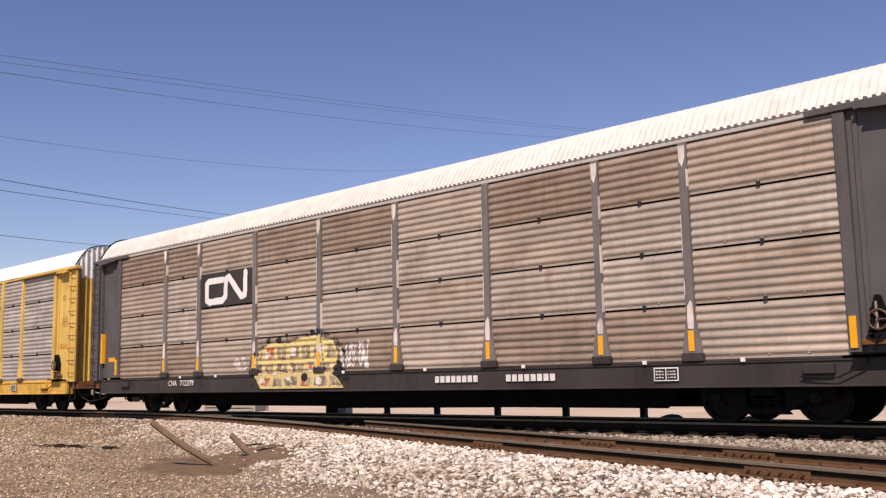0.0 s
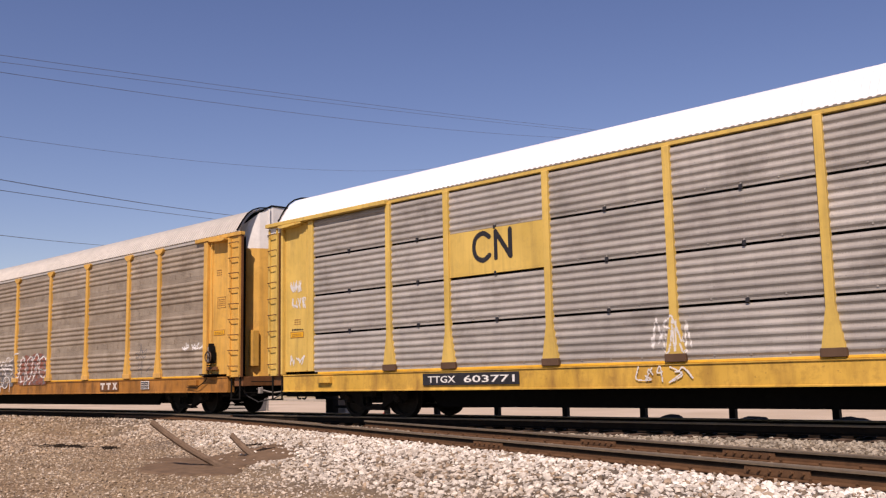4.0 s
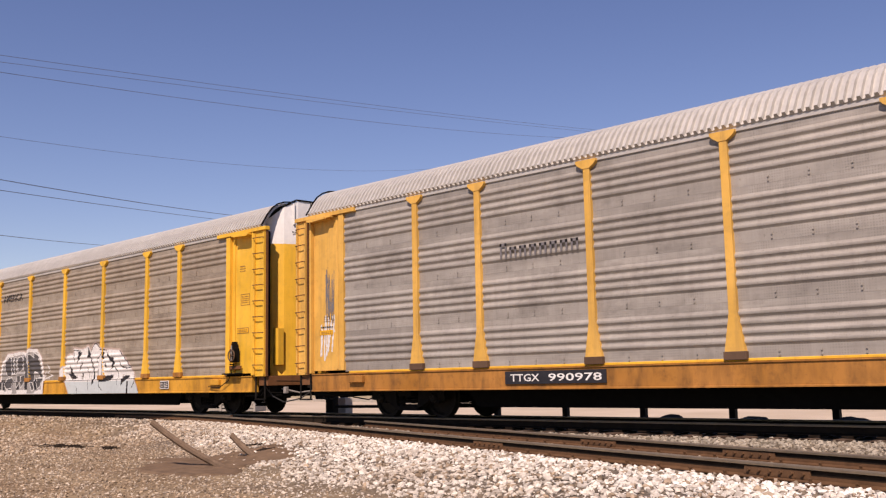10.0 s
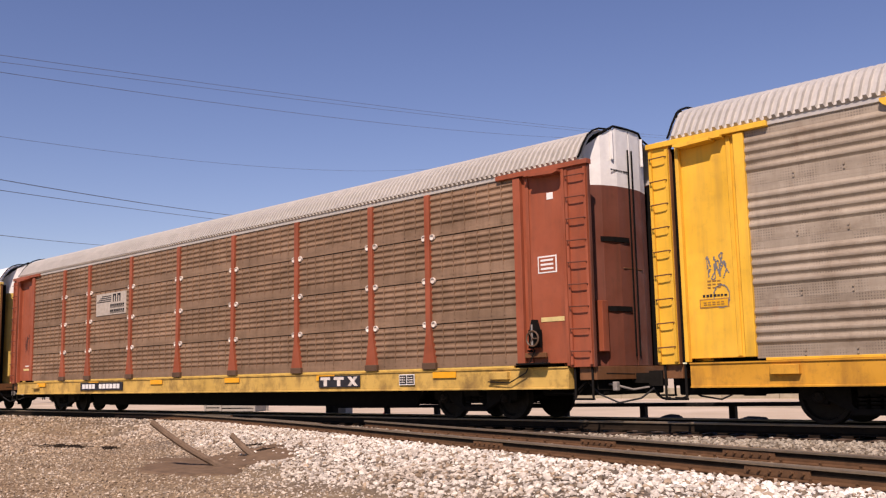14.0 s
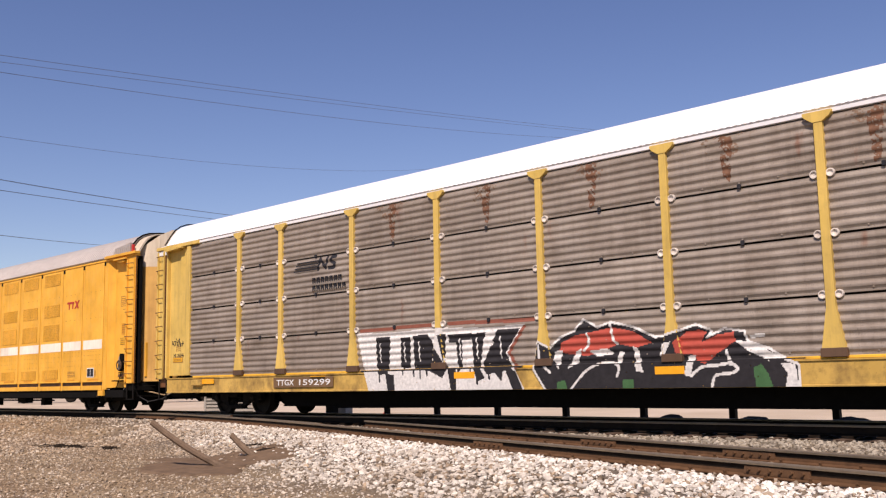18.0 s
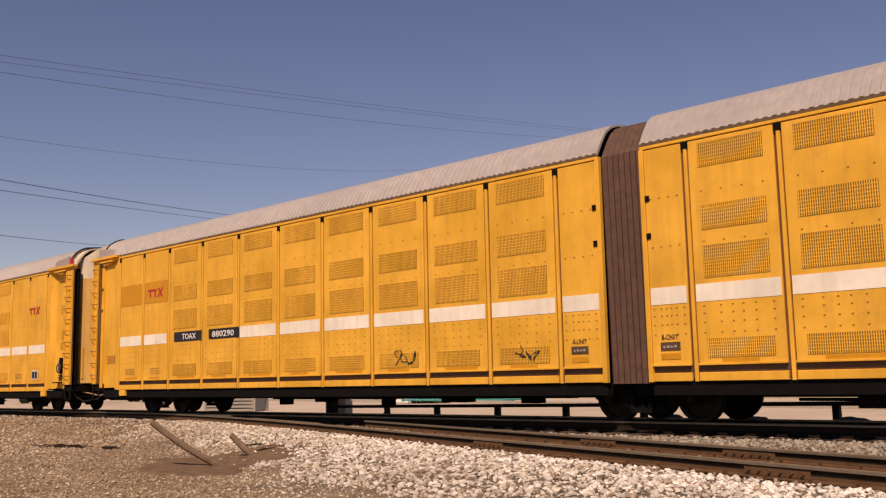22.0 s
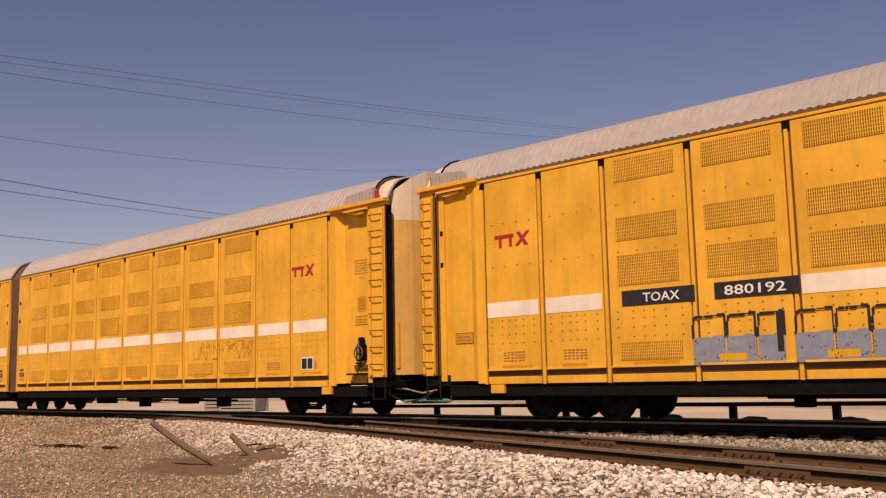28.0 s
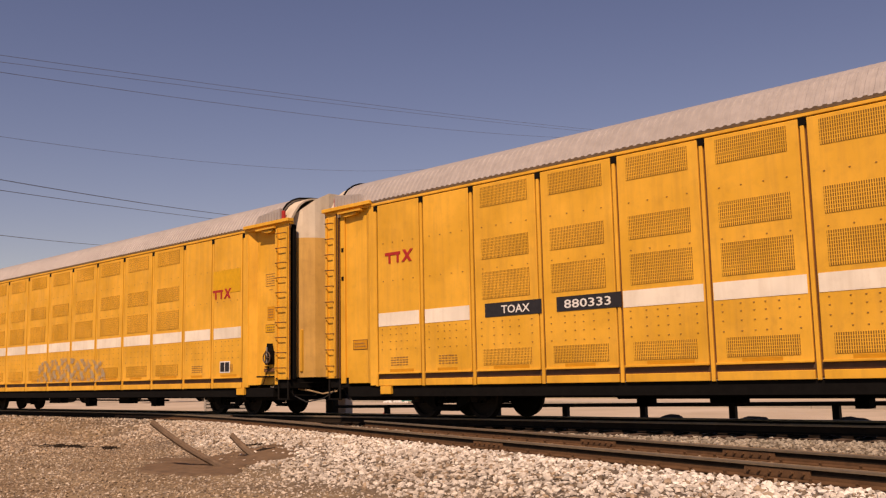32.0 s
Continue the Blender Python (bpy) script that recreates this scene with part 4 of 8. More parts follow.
def bars(car, x0, x1, z0, z1, y, mat, count, seed, label="row of small unreadable marks", rows=1):
    """Writing too small to read: plain bars of its size."""
    rnd = random.Random(seed)
    bm = bmesh.new()
    rh = (z1 - z0) / rows
    for r in range(rows):
        for k in range(count):
            a = x0 + (x1 - x0) * k / count
            w = (x1 - x0) / count
            box_bm(bm, a + 0.12 * w, a + w * rnd.uniform(0.7, 0.95), y - 0.004, y + 0.004, z0 + rh * (r + 0.22), z0 + rh * (r + rnd.uniform(0.55, 0.74)))
    return tagged(part("stencil_mark", bm, mat, car, label), kind="stuff")


def data_stencil(car, x, z, ink):
    """A framed block of stencilled data."""
    for x0, x1, z0, z1 in ((x, x + 0.42, z + 0.30, z + 0.315), (x, x + 0.42, z, z + 0.015), (x, x + 0.015, z, z + 0.315), (x + 0.405, x + 0.42, z, z + 0.315)):
        box("data_frame", ink, car, x0, x1, -1.476, -1.469, z0, z1, "", 0.001)
    bars(car, x + 0.04, x + 0.38, z + 0.05, z + 0.27, -1.473, ink, 5, 16, "stencilled data lines", 4)


def autorack(spec, x, name="autorack_car"):
    car = tagged(new(name), spec["label"], "rail car", "freight train")
    car.matrix_basis = pose(x, 0, 0)
    style, ph = spec["style"], (Z_TOP - Z_SILL) / 4
    posts = spec.get("posts", POSTS)
    bays = list(zip((-11.8, *posts), (*posts, 11.8)))
    for side_m in (Matrix.Identity(4), HALF_TURN):
        near = side_m == Matrix.Identity(4)
        for bi, (a, b) in enumerate(bays):
            w = b - a - 0.10
            for k in range(4):
                mt = spec["panel"]
                if "panel_mix" in spec:
                    mt = spec["panel_mix"][((bi * 7 + k * 5 + bi * k * 3) % 3 if k in (1, 2) else 3 + (bi * 5 + k) % 3)]
                if near and (bi, k) in spec.get("plates", {}):
                    box("sign_plate", spec["plates"][bi, k], car, a + 0.05, b - 0.05, -1.545, -1.48, Z_SILL + k * ph + 0.006, Z_SILL + (k + 1) * ph - 0.006, "flat painted sign plate", 0.004)
                    continue
                put("screen_panel", panel_mesh(style, w, ph), mt, car, side_m @ pose((a + b) / 2, -1.50, Z_SILL + k * ph))
        for p in posts:
            post = put("side_post", post_mesh(spec["cap"], spec.get("post_w", 0.15)), spec["post"], car, side_m @ pose(p, -1.50, Z_SILL))
            if spec["cap"]:
                put("post_cap", cap_mesh(), spec["post"], post, pose(0, 0, Z_TOP - Z_SILL - 0.03))
            box("post_shoe", spec.get("shoe", SHOE), post, -0.21, 0.21, -0.10, 0.0, -0.015, 0.13)
            if spec.get("brackets"):
                for k in range(1, 4):
                    for s in (-1, 1):
                        put("bracket", bracket_mesh(), CHIP, post, pose(s * 0.135, -0.03, k * ph))
            if spec.get("reflectors") and near:
                box("reflector", AMBER, post, -0.055, 0.055, -0.095, -0.083, 0.16, 0.52, "amber reflector strip", 0.003)
            if spec.get("reflectors") and near:
                put("worn_edge", worn_mesh(len(car.children)), CHIP, post, pose(0, 0, 0), "white paint worn along the post's edge")["kind"] = "stuff"
        # seams between stacked panels
        if style in ("even", "soft"):
            for k in range(1, 4):
                for a, b in bays:
                    mid = (a + b) / 2
                    box("panel_clip", DARK, car, mid - 0.03, mid + 0.03, -1.555, -1.50, Z_SILL + k * ph - 0.035, Z_SILL + k * ph + 0.05, m=side_m)
        # side sill: web, top and bottom flange, rub strip
        bm = bmesh.new()
        prism(bm, [(-1.52, 0.635), (-1.56, 0.635), (-1.56, 0.66), (-1.535, 0.67), (-1.535, 1.04), (-1.56, 1.045), (-1.56, 1.07), (-1.30, 1.07), (-1.30, 0.635)], -13.0, 13.0)
        part("side_sill", bm, spec["sill"], car, "", side_m)
        box("sill_strip", spec["strip"], car, -11.6, 11.6, -1.52, -1.45, 1.07, 1.12, m=side_m)
        box("eave_rail", spec["eave"], car, -13.5, 13.5, -1.53, -1.40, Z_TOP + 0.0, Z_EAVE + 0.01, "", 0.01, side_m)
    put("roof", roof_mesh(26.6, 0.137, spec.get("roof_rib", 0.058)), spec["roof"], car, pose(0.13, 0, Z_EAVE), "ribbed sheet metal roof")
    bm = bmesh.new()
    box_bm(bm, -13.2, 13.2, -1.30, 1.30, 0.95, 1.09)
    for zc in (2.45, 3.75):
        box_bm(bm, -13.0, 13.0, -1.42, 1.42, zc, zc + 0.05)
    part("deck", bm, STEEL_K, car, "dark steel car decks")
    bm = bmesh.new()
    box_bm(bm, -13.3, 13.3, -0.32, 0.32, 0.50, 0.95)
    for k in range(9):
        prism(bm, [(-1.35, 0.80), (-0.3, 0.55), (0.3, 0.55), (1.35, 0.80), (1.35, 0.95), (-1.35, 0.95)], -7.6 + 1.9 * k - 0.03, -7.6 + 1.9 * k + 0.03)
    prism(bm, [(-8.6, 0.95), (8.6, 0.95), (8.0, 0.25), (-8.0, 0.25)], -0.85, -0.75, "y")
    prism(bm, [(-8.6, 0.95), (8.6, 0.95), (8.0, 0.25), (-8.0, 0.25)], 0.75, 0.85, "y")
    part("underframe", bm, STEEL_K, car, "black steel underframe")
    for tx in (-10.06, 10.06):
        add_truck(car, tx)
    for fx in (-1, 1):
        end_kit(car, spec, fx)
    brake_gear(car, spec["end"], 12.25, -1.52, -1, 1.72, Matrix.Identity(4))
    box("inspection_plate", WHITE, car, 8.22, 8.72, -1.572, -1.560, 0.76, 1.0, "white framed inspection plate", 0.002)
    for k in (0, 1):
        box("inspection_square", DARK, car, 8.24 + 0.24 * k, 8.46 + 0.24 * k, -1.577, -1.568, 0.78, 0.98, "", 0.002)
        bars(car, 8.26 + 0.24 * k, 8.44 + 0.24 * k, 0.80, 0.96, -1.580, CHIP, 3, 31 + k, "pale stencilled lines", 3)
    ink = INK if spec["mark"] is DARK else spec["mark"]
    rz = spec.get("rear_z", 2.18)
    if spec.get("stencil", True):
        for x in (12.18, -12.74):
            if x < 0 and spec["mark"] is WHITE:
                continue
            if x > 0:
                data_stencil(car, x + 0.17, 3.02, ink)
            bars(car, x + 0.12, x + 0.40, 3.95 if x > 0 else rz + 0.16, 4.15 if x > 0 else rz + 0.33, -1.473, ink, 3, 18, "faint stencil lines", 3)
            if x < 0 and not spec.get("plate_word"):
                bars(car, x + 0.02, x + 0.50, rz, rz + 0.10, -1.473, DARK, 7, 21, "small dark line of marks")
            elif x < 0:
                a, b = spec["plate_word"].split(" ")
                letter_part(a, x + 0.0, x + 0.14, rz, 0.10, -1.474, DARK, car, "dark lettering")
                letter_part(b, x + 0.20, x + 0.56, rz, 0.10, -1.474, DARK, car, "dark number")
    for x in (12.18, -12.78) if spec.get("stencil", True) else ():
        q = spec.get("notice_z", 2.24) if x > 0 else spec.get("rear_z", 2.18) - 0.17
        box("notice", ink, car, x, x + 0.56, -1.476, -1.470, q, q + 0.16, "dark rim of the notice plate", 0.001)
        box("notice", PATCH, car, x + 0.02, x + 0.54, -1.480, -1.474, q + 0.02, q + 0.14, "small yellow notice plate", 0.001)
        bars(car, x + 0.07, x + 0.49, q + 0.04, q + 0.12, -1.482, ink, 5, 19, "notice lines", 2)
    return car


# ---- articulated cars ----
A_JOIN, A_FIRST, A_BAY, A_NARROW, A_END = 0.45, 1.53, 1.858, 1.55, 21.4
A_LEAD = 0.23                      # the posts of the leading body stand this much nearer to the joint


def unit_posts(end):
    first = A_FIRST - (A_LEAD if end > 0 else 0.0)
    return [A_FIRST - (0.13 if end > 0 else 0.0)] + [first + A_BAY * k for k in range(1, 9)] + [first + A_BAY * 8 + A_NARROW * k for k in (1, 2)]


A_Z0, A_Z1 = 0.74, 5.04
SCREEN_ROWS = ((4.52, 4.95), (3.39, 3.83), (2.54, 3.11), (1.15, 1.48))


def screen_mesh(w, h):
    """A punched vent: upright and level bars on a plate coloured dark for the holes' shade."""
    def build(bm):
        n = int(w / 0.038)
        for k in range(n):
            x = -w / 2 + w * (k + 0.5) / n
            box_bm(bm, x - 0.009, x + 0.009, -0.010, -0.001, 0.0, h)
        rows = max(3, int(h / 0.055))
        for k in range(1, rows):
            box_bm(bm, -w / 2, w / 2, -0.009, -0.001, h * k / rows - 0.006, h * k / rows + 0.006)
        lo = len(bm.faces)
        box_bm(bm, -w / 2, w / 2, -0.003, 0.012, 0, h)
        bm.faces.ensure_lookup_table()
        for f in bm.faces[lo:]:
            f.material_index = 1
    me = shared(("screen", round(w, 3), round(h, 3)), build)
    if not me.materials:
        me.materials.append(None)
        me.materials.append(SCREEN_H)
    return me


def bellows_mesh():
    def build(bm):
        prof = [(-1.42, 0.72 - 5.1)] + [(y * 0.97, z - 0.02) for y, z in ROOF_PROFILE] + [(1.42, 0.72 - 5.1)]
        n = 7
        rings = []
        for k in range(2 * n + 1):
            x = -A_JOIN + 2 * A_JOIN * k / (2 * n)
            s = 1.0 if k % 2 else 0.955
            rings.append([bm.verts.new((x, y * s, z * (1 if z < 0 else s))) for y, z in prof])
        for a, b in zip(rings, rings[1:]):
            for i in range(len(prof) - 1):
                bm.faces.new((a[i], a[i + 1], b[i + 1], b[i]))
    return shared(("bellows",), build)


def rivets_mesh(w, rows):
    def build(bm):
        for z in rows:
            for u in ((-0.40, -0.20, -0.06, 0.06, 0.20, 0.40) if z < -0.5 else (-0.36, -0.12, 0.12, 0.36)):
                box_bm(bm, w * u - 0.014, w * u + 0.014, -0.010, 0.004, z, z + 0.014)
    return shared(("rivet_strip", round(w, 3)), build)


def auto_unit(car, end, yel, marks, near_left):
    """One of the two bodies. end: +1 ahead of the joint, -1 behind it."""
    posts = unit_posts(end)
    bays = [(A_JOIN + 0.03, posts[0])] + list(zip(posts, posts[1:]))
    g = A_LEAD if end > 0 else 0.0
    for fy in (-1, 1):
        # local x runs outward from the joint; the body is turned so that both sides get the same parts
        def mat_at(d, y, z):
            return Matrix.Translation((d * end, y * fy, z)) @ (Matrix.Identity(4) if fy < 0 else HALF_TURN)
        # wall shows only in the panel gaps; their shade is in its colour
        box("side_wall", WALL_Y, car, (A_JOIN + 0.02) * end, (19.45 - g) * end, 1.40 * fy, 1.47 * fy, A_Z0 + 0.05, A_Z1, "inner side wall coloured dark for the shade in the panel gaps")
        for i, (a, b) in enumerate(bays):
            w, mid = round(b - a - 0.15, 3), (a + b) / 2
            lead = i in (9, 10)
            p = box("side_panel", yel, car, -w / 2, w / 2, -0.055, 0.0, 0.0, A_Z1 - 1.02 - 0.02, "", 0.01, mat_at(mid, 1.468, 1.02))
            box("white_band", BAND, p, -w / 2 + 0.02, w / 2 - 0.02, -0.035, -0.029, 2.13 - 1.02 - 2.0, 2.44 - 1.02 - 2.0, "", 0.001) if not (fy < 0 and end < 0 and i in (7, 8)) else None
            if not lead and i > 0:
                for z0, z1 in SCREEN_ROWS:
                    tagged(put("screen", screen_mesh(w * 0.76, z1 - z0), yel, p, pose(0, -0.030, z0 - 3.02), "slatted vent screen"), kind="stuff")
            tagged(put("rivet_strip", rivets_mesh(w, (1.58 - 3.02, 1.76 - 3.02, 1.92 - 3.02, 2.05 - 3.02, 3.18 - 3.02, 4.08 - 3.02)), INK, p, pose(0, -0.030, 0)), kind="stuff")
            if i:
                box("stencil_patch", PATCH_D, p, -w * 0.22, w * (0.20 if i % 2 else 0.34), -0.0345, -0.029, 1.06 - 3.02, 1.13 - 3.02, "deep orange stencil patch", 0.001)
            if lead and fy < 0:
                bars(p, -w * 0.20, w * 0.22, 1.20 - 3.02, 1.42 - 3.02, -0.031, INK, 6, 40 + i, "faint stencilled data lines", 4)
            box("lower_strip", yel, car, -w / 2, w / 2, -0.06, 0.0, 0.0, 0.15, "", 0.008, mat_at(mid, 1.468, A_Z0 + 0.01))
            box("panel_lip", yel, p, -w / 2, w / 2, -0.06, -0.0275, -2.0, -1.96, "", 0.006)
        # solid dark strip laid in the gap; its colour stands for shade
        box("gap_channel", SHOE, car, (A_JOIN + 0.12) * end, (19.45 - g) * end, 1.45 * fy, 1.477 * fy, 0.92, 1.012, "dark strip standing in for the shade in the gap under the panels", 0.002)
        for d in posts:
            box("side_post", yel, car, -0.035, 0.035, -0.05, 0.0, 0.0, A_Z1 - A_Z0 - 0.05, "", 0.008, mat_at(d + 0.01, 1.468, A_Z0))
            # solid box, black for the shade inside the post's open slot
            box("post_socket", STEEL_K, car, -0.062, 0.062, -0.052, 0.0, 0.0, 0.13, "black box that stands for the dark slot at the post head", 0.004, mat_at(d, 1.472, A_Z1 - 0.14))
        box("joint_post", yel, car, (A_JOIN + 0.0) * end, (A_JOIN + 0.10) * end, 1.44 * fy, 1.54 * fy, A_Z0, A_Z1)
        for z in (3.35, 4.05):
            box("hinge_block", STEEL_K, car, (A_JOIN + 0.10) * end, (A_JOIN + 0.19) * end, 1.50 * fy, 1.55 * fy, z, z + 0.11)
        box("eave_rail", yel, car, (A_JOIN + 0.02) * end, A_END * end, 1.40 * fy, 1.53 * fy, A_Z1, A_Z1 + 0.06)
        box("side_sill", STEEL_K, car, 0.5 * end, 20.6 * end, 1.28 * fy, 1.47 * fy, 0.50, A_Z0)
        y = 1.47 * fy
        # end section
        d = 0.17 if end > 0 else 0.06
        box("end_plate", yel, car, (19.86 - g) * end, 20.68 * end, y - d * fy, y - (d - 0.03) * fy, 0.82, A_Z1, "recessed painted end plate")
        bm = bmesh.new()
        prism(bm, [((19.70 - g) * end, y + 0.03 * fy), ((19.74 - g) * end, y + 0.03 * fy), ((19.90 - g) * end, y - (d - 0.03) * fy), ((19.84 - g) * end, y - d * fy)], 0.82, A_Z1, "z")
        part("slanted_plate", bm, yel, car, "plate slanting back to the end plate")
        box("ladder_post", yel, car, 20.68 * end, 20.84 * end, y - d * fy, y + 0.02 * fy, 0.82, A_Z1, "upright beside the ladder")
        for z in (3.34, 4.05):
            box("hinge_block", STEEL_K, car, 20.71 * end, 20.79 * end, y + 0.01 * fy, y + 0.035 * fy, z, z + 0.1)
        box("plate_rib", yel, car, (19.50 - g) * end, (19.72 - g) * end, y - 0.03 * fy, y + 0.05 * fy, 0.76, A_Z1)
        box("ladder_plate", yel, car, (20.72 if end > 0 else 20.95) * end, 21.36 * end, y + 0.0 * fy, y + 0.05 * fy, 0.95, A_Z1)
        # added black backing in place of the shade behind the ladder plate
        box("inner_frame", STEEL_K, car, 20.70 * end, 21.20 * end, y - 0.17 * fy, y - 0.135 * fy, 0.95, A_Z1 - 0.06, "black board added to stand for the shade in the end gap")
        # black strip added to paint the slot's shade beside the door
        box("door_post", STEEL_K, car, 21.25 * end, 21.34 * end, y - 0.20 * fy, y - 0.10 * fy, 0.95, A_Z1, "black strip that stands for the shaded slot beside the doors")
        ladder(car, yel, (20.86 if end > 0 else 21.0) * end, 21.30 * end, y + 0.05 * fy, fy, 1.0, 4.95, 10, Matrix.Identity(4), "ladder", BROWN_Y)
        for q in (20.80, 21.37) if end > 0 else (20.845, 20.955, 21.37):
            box("plate_edge", BROWN_Y, car, (q - 0.012) * end, (q + 0.012) * end, y + 0.03 * fy, y + 0.06 * fy, 0.95, A_Z1, "", 0.003)
        box("top_bar", yel, car, (19.6 - g) * end, 21.42 * end, y - 0.05 * fy, y + 0.15 * fy, A_Z1 + 0.06, A_Z1 + 0.15)
        bm = bmesh.new()
        prism(bm, [(20.15 * end, 4.93), (20.55 * end, 4.90), (20.66 * end, 4.93), (20.66 * end, 4.97), (20.15 * end, 4.98)], min(y - 0.1 * fy, y + 0.09 * fy), max(y - 0.1 * fy, y + 0.09 * fy), "y")
        prism(bm, [(19.95 * end, 4.99), (20.8 * end, 4.99), (20.8 * end, 5.035), (19.95 * end, 5.035)], min(y - 0.1 * fy, y + 0.14 * fy), max(y - 0.1 * fy, y + 0.14 * fy), "y")
        part("door_bracket", bm, yel, car)
        box("step", STEEL_K, car, 20.85 * end, 21.3 * end, y - 0.02 * fy, y + 0.05 * fy, 0.42, 0.46)
        for d in (20.87, 21.28):
            box("step_hanger", TRUCK, car, (d - 0.02) * end, (d + 0.02) * end, y, y + 0.04 * fy, 0.44, 0.96)
        box("jacking_pad", yel, car, 19.0 * end, 19.35 * end, y - 0.02 * fy, y + 0.08 * fy, 0.56, 0.74)
    me = roof_mesh(20.35, 0.16, 0.018, 0.0)
    put("door_hood", hood_mesh(20.84, 21.30, A_Z1 + 0.08), CREAM, car, Matrix.Identity(4) if end > 0 else HALF_TURN, "cream hood over the doors")
    put("roof", me, ROOF_D, car, pose((A_JOIN + 0.03 + 10.175) * end, 0, A_Z1 + 0.11), "dull ribbed sheet metal roof")
    m = pose(21.30, 0, 0) if end > 0 else HALF_TURN @ pose(21.30, 0, 0)
    put("upper_door", door_mesh("curved", True, 1.0, A_Z1 + 0.09), CREAM, car, m, "cream upper part of the end doors")
    put("end_door", door_mesh("curved", False, 1.0, A_Z1 + 0.09), TAN_Y, car, m, "tan-yellow end doors")
    mm = Matrix.Identity(4) if end > 0 else HALF_TURN
    bm = bmesh.new()
    tube(bm, [(21.44, 0.04, 1.0), (21.44, 0.04, 5.6)], 0.026, 6)
    part("lock_rod", bm, BROWN_Y, car, "brown lock rod", mm)
    bm = bmesh.new()
    tube(bm, [(20.86, y * 1.02, A_Z1 + 0.09 + z + 0.03) for y, z in ROOF_PROFILE], 0.024, 6)
    part("roof_edge_seal", bm, STEEL_K, car, "black rubber seal at the roof end", mm)
    for fy in (-1, 1):
        bm = bmesh.new()
        prism(bm, [(19.85, A_Z1 + 0.15), (20.0, A_Z1 + 0.36), (20.98, A_Z1 + 0.46), (20.98, A_Z1 + 0.15)], fy * 1.50 - 0.05, fy * 1.50 + 0.05, "y")
        for k in range(7):
            box_bm(bm, 20.06 + 0.13 * k, 20.10 + 0.13 * k, fy * 1.50 - 0.065, fy * 1.50 + 0.065, A_Z1 + 0.17, A_Z1 + 0.36)
        part("roof_end_panel", bm, ROOF_D, car, "grey ribbed panel over the doors", mm)
        if fy == -end:
            box("side_lamp", REDP, car, 20.99, 21.07, fy * 1.46 - 0.05, fy * 1.46 + 0.05, A_Z1 + 0.16, A_Z1 + 0.40, "dull red marker", 0.02, mm)
        bm = bmesh.new()
        tube(bm, [(21.43, fy * 0.30, A_Z1 - 0.1), (21.44, fy * 0.30, A_Z1 + 0.58)], 0.02, 6)
        part("door_hinge", bm, WHITE, car, "white hinge bar", mm)
        bm = bmesh.new()
        tube(bm, [(21.40, fy * 0.85, A_Z1 + 0.1), (21.36, fy * 0.85, A_Z1 + 0.55)], 0.02, 6)
        part("door_hinge", bm, WHITE, car, "white hinge bar", mm)
    for z in (2.95, 3.85):
        box("door_seam", BROWN_Y, car, 21.39, 21.434, -0.34, 0.34, z, z + 0.02, "brown seam across the doors", 0.004, mm)
    box("door_pocket", yel, car, 21.28, 21.35, -1.12, -0.90, 1.15, 2.25, m=mm)
    box("end_sill", STEEL_K, car, 20.6, 21.3, -1.45, 1.45, 0.72, 0.96, m=mm)
    put("coupler", coupler_mesh(), TRUCK, car, mm @ pose(21.58, 0, 0), "rusty knuckle coupler")
    put("air_hose", hose_mesh(1), HOSE, car, mm @ pose(21.36, 0.0 if end > 0 else -0.1, 0.12), "black rubber air hose")
    bm = bmesh.new()
    tube(bm, [(21.25, -1.35, 0.9), (21.3, -1.35, 0.55), (21.3, -0.6, 0.52), (21.2, -0.4, 0.8)], 0.014, 5)
    tube(bm, [(21.4, -1.2, 0.86), (21.4, 1.2, 0.86)], 0.014, 5)
    part("uncoupling_lever", bm, TRUCK, car, "bent steel uncoupling lever", mm)
    bm = bmesh.new()
    tube(bm, [(20.9, -1.25, 0.80), (21.2, -1.22, 0.52), (21.55, -1.1, 0.36), (21.85, -0.8, 0.44), (21.95, -0.5, 0.62)], 0.018, 6)
    part("cable_loop", bm, HOSE, car, "sagging black cable", mm)
    bm = bmesh.new()
    tube(bm, [(20.9, -0.95, 0.70), (21.4, -0.9, 0.66), (21.6, -0.6, 0.56), (21.7, -0.2, 0.62)], 0.022, 6)
    part("brake_pipe", bm, ROPE, car, "tan cloth-wrapped brake pipe", mm)
    bm = bmesh.new()
    box_bm(bm, 0.3, 21.0, -1.28, 1.28, 0.62, 0.74)
    box_bm(bm, 0.3, 21.0, -0.30, 0.30, 0.44, 0.62)
    for zc in (2.3, 3.7):
        box_bm(bm, 0.6, 19.6, -1.39, 1.39, zc, zc + 0.05)
    part("deck", bm, STEEL_K, car, "dark steel car decks", mm)
    bm = bmesh.new()
    for k, (x, w, h) in enumerate(((4.0, 0.5, 0.22), (6.2, 0.9, 0.2), (9.1, 0.25, 0.3), (11.5, 0.7, 0.2), (13.6, 0.3, 0.28))):
        box_bm(bm, x, x + w, -1.1, -0.8, 0.5 - h, 0.5)
    tube(bm, [(3.0, -1.0, 0.42), (14.5, -1.0, 0.40)], 0.03, 6)
    part("brake_rigging", bm, STEEL_K, car, "black brake rigging under the floor", mm)
    box("draft_box", STEEL_K, car, 18.9, 21.0, -1.05, 1.05, 0.40, 0.72, "black draft gear box", 0.03, mm)


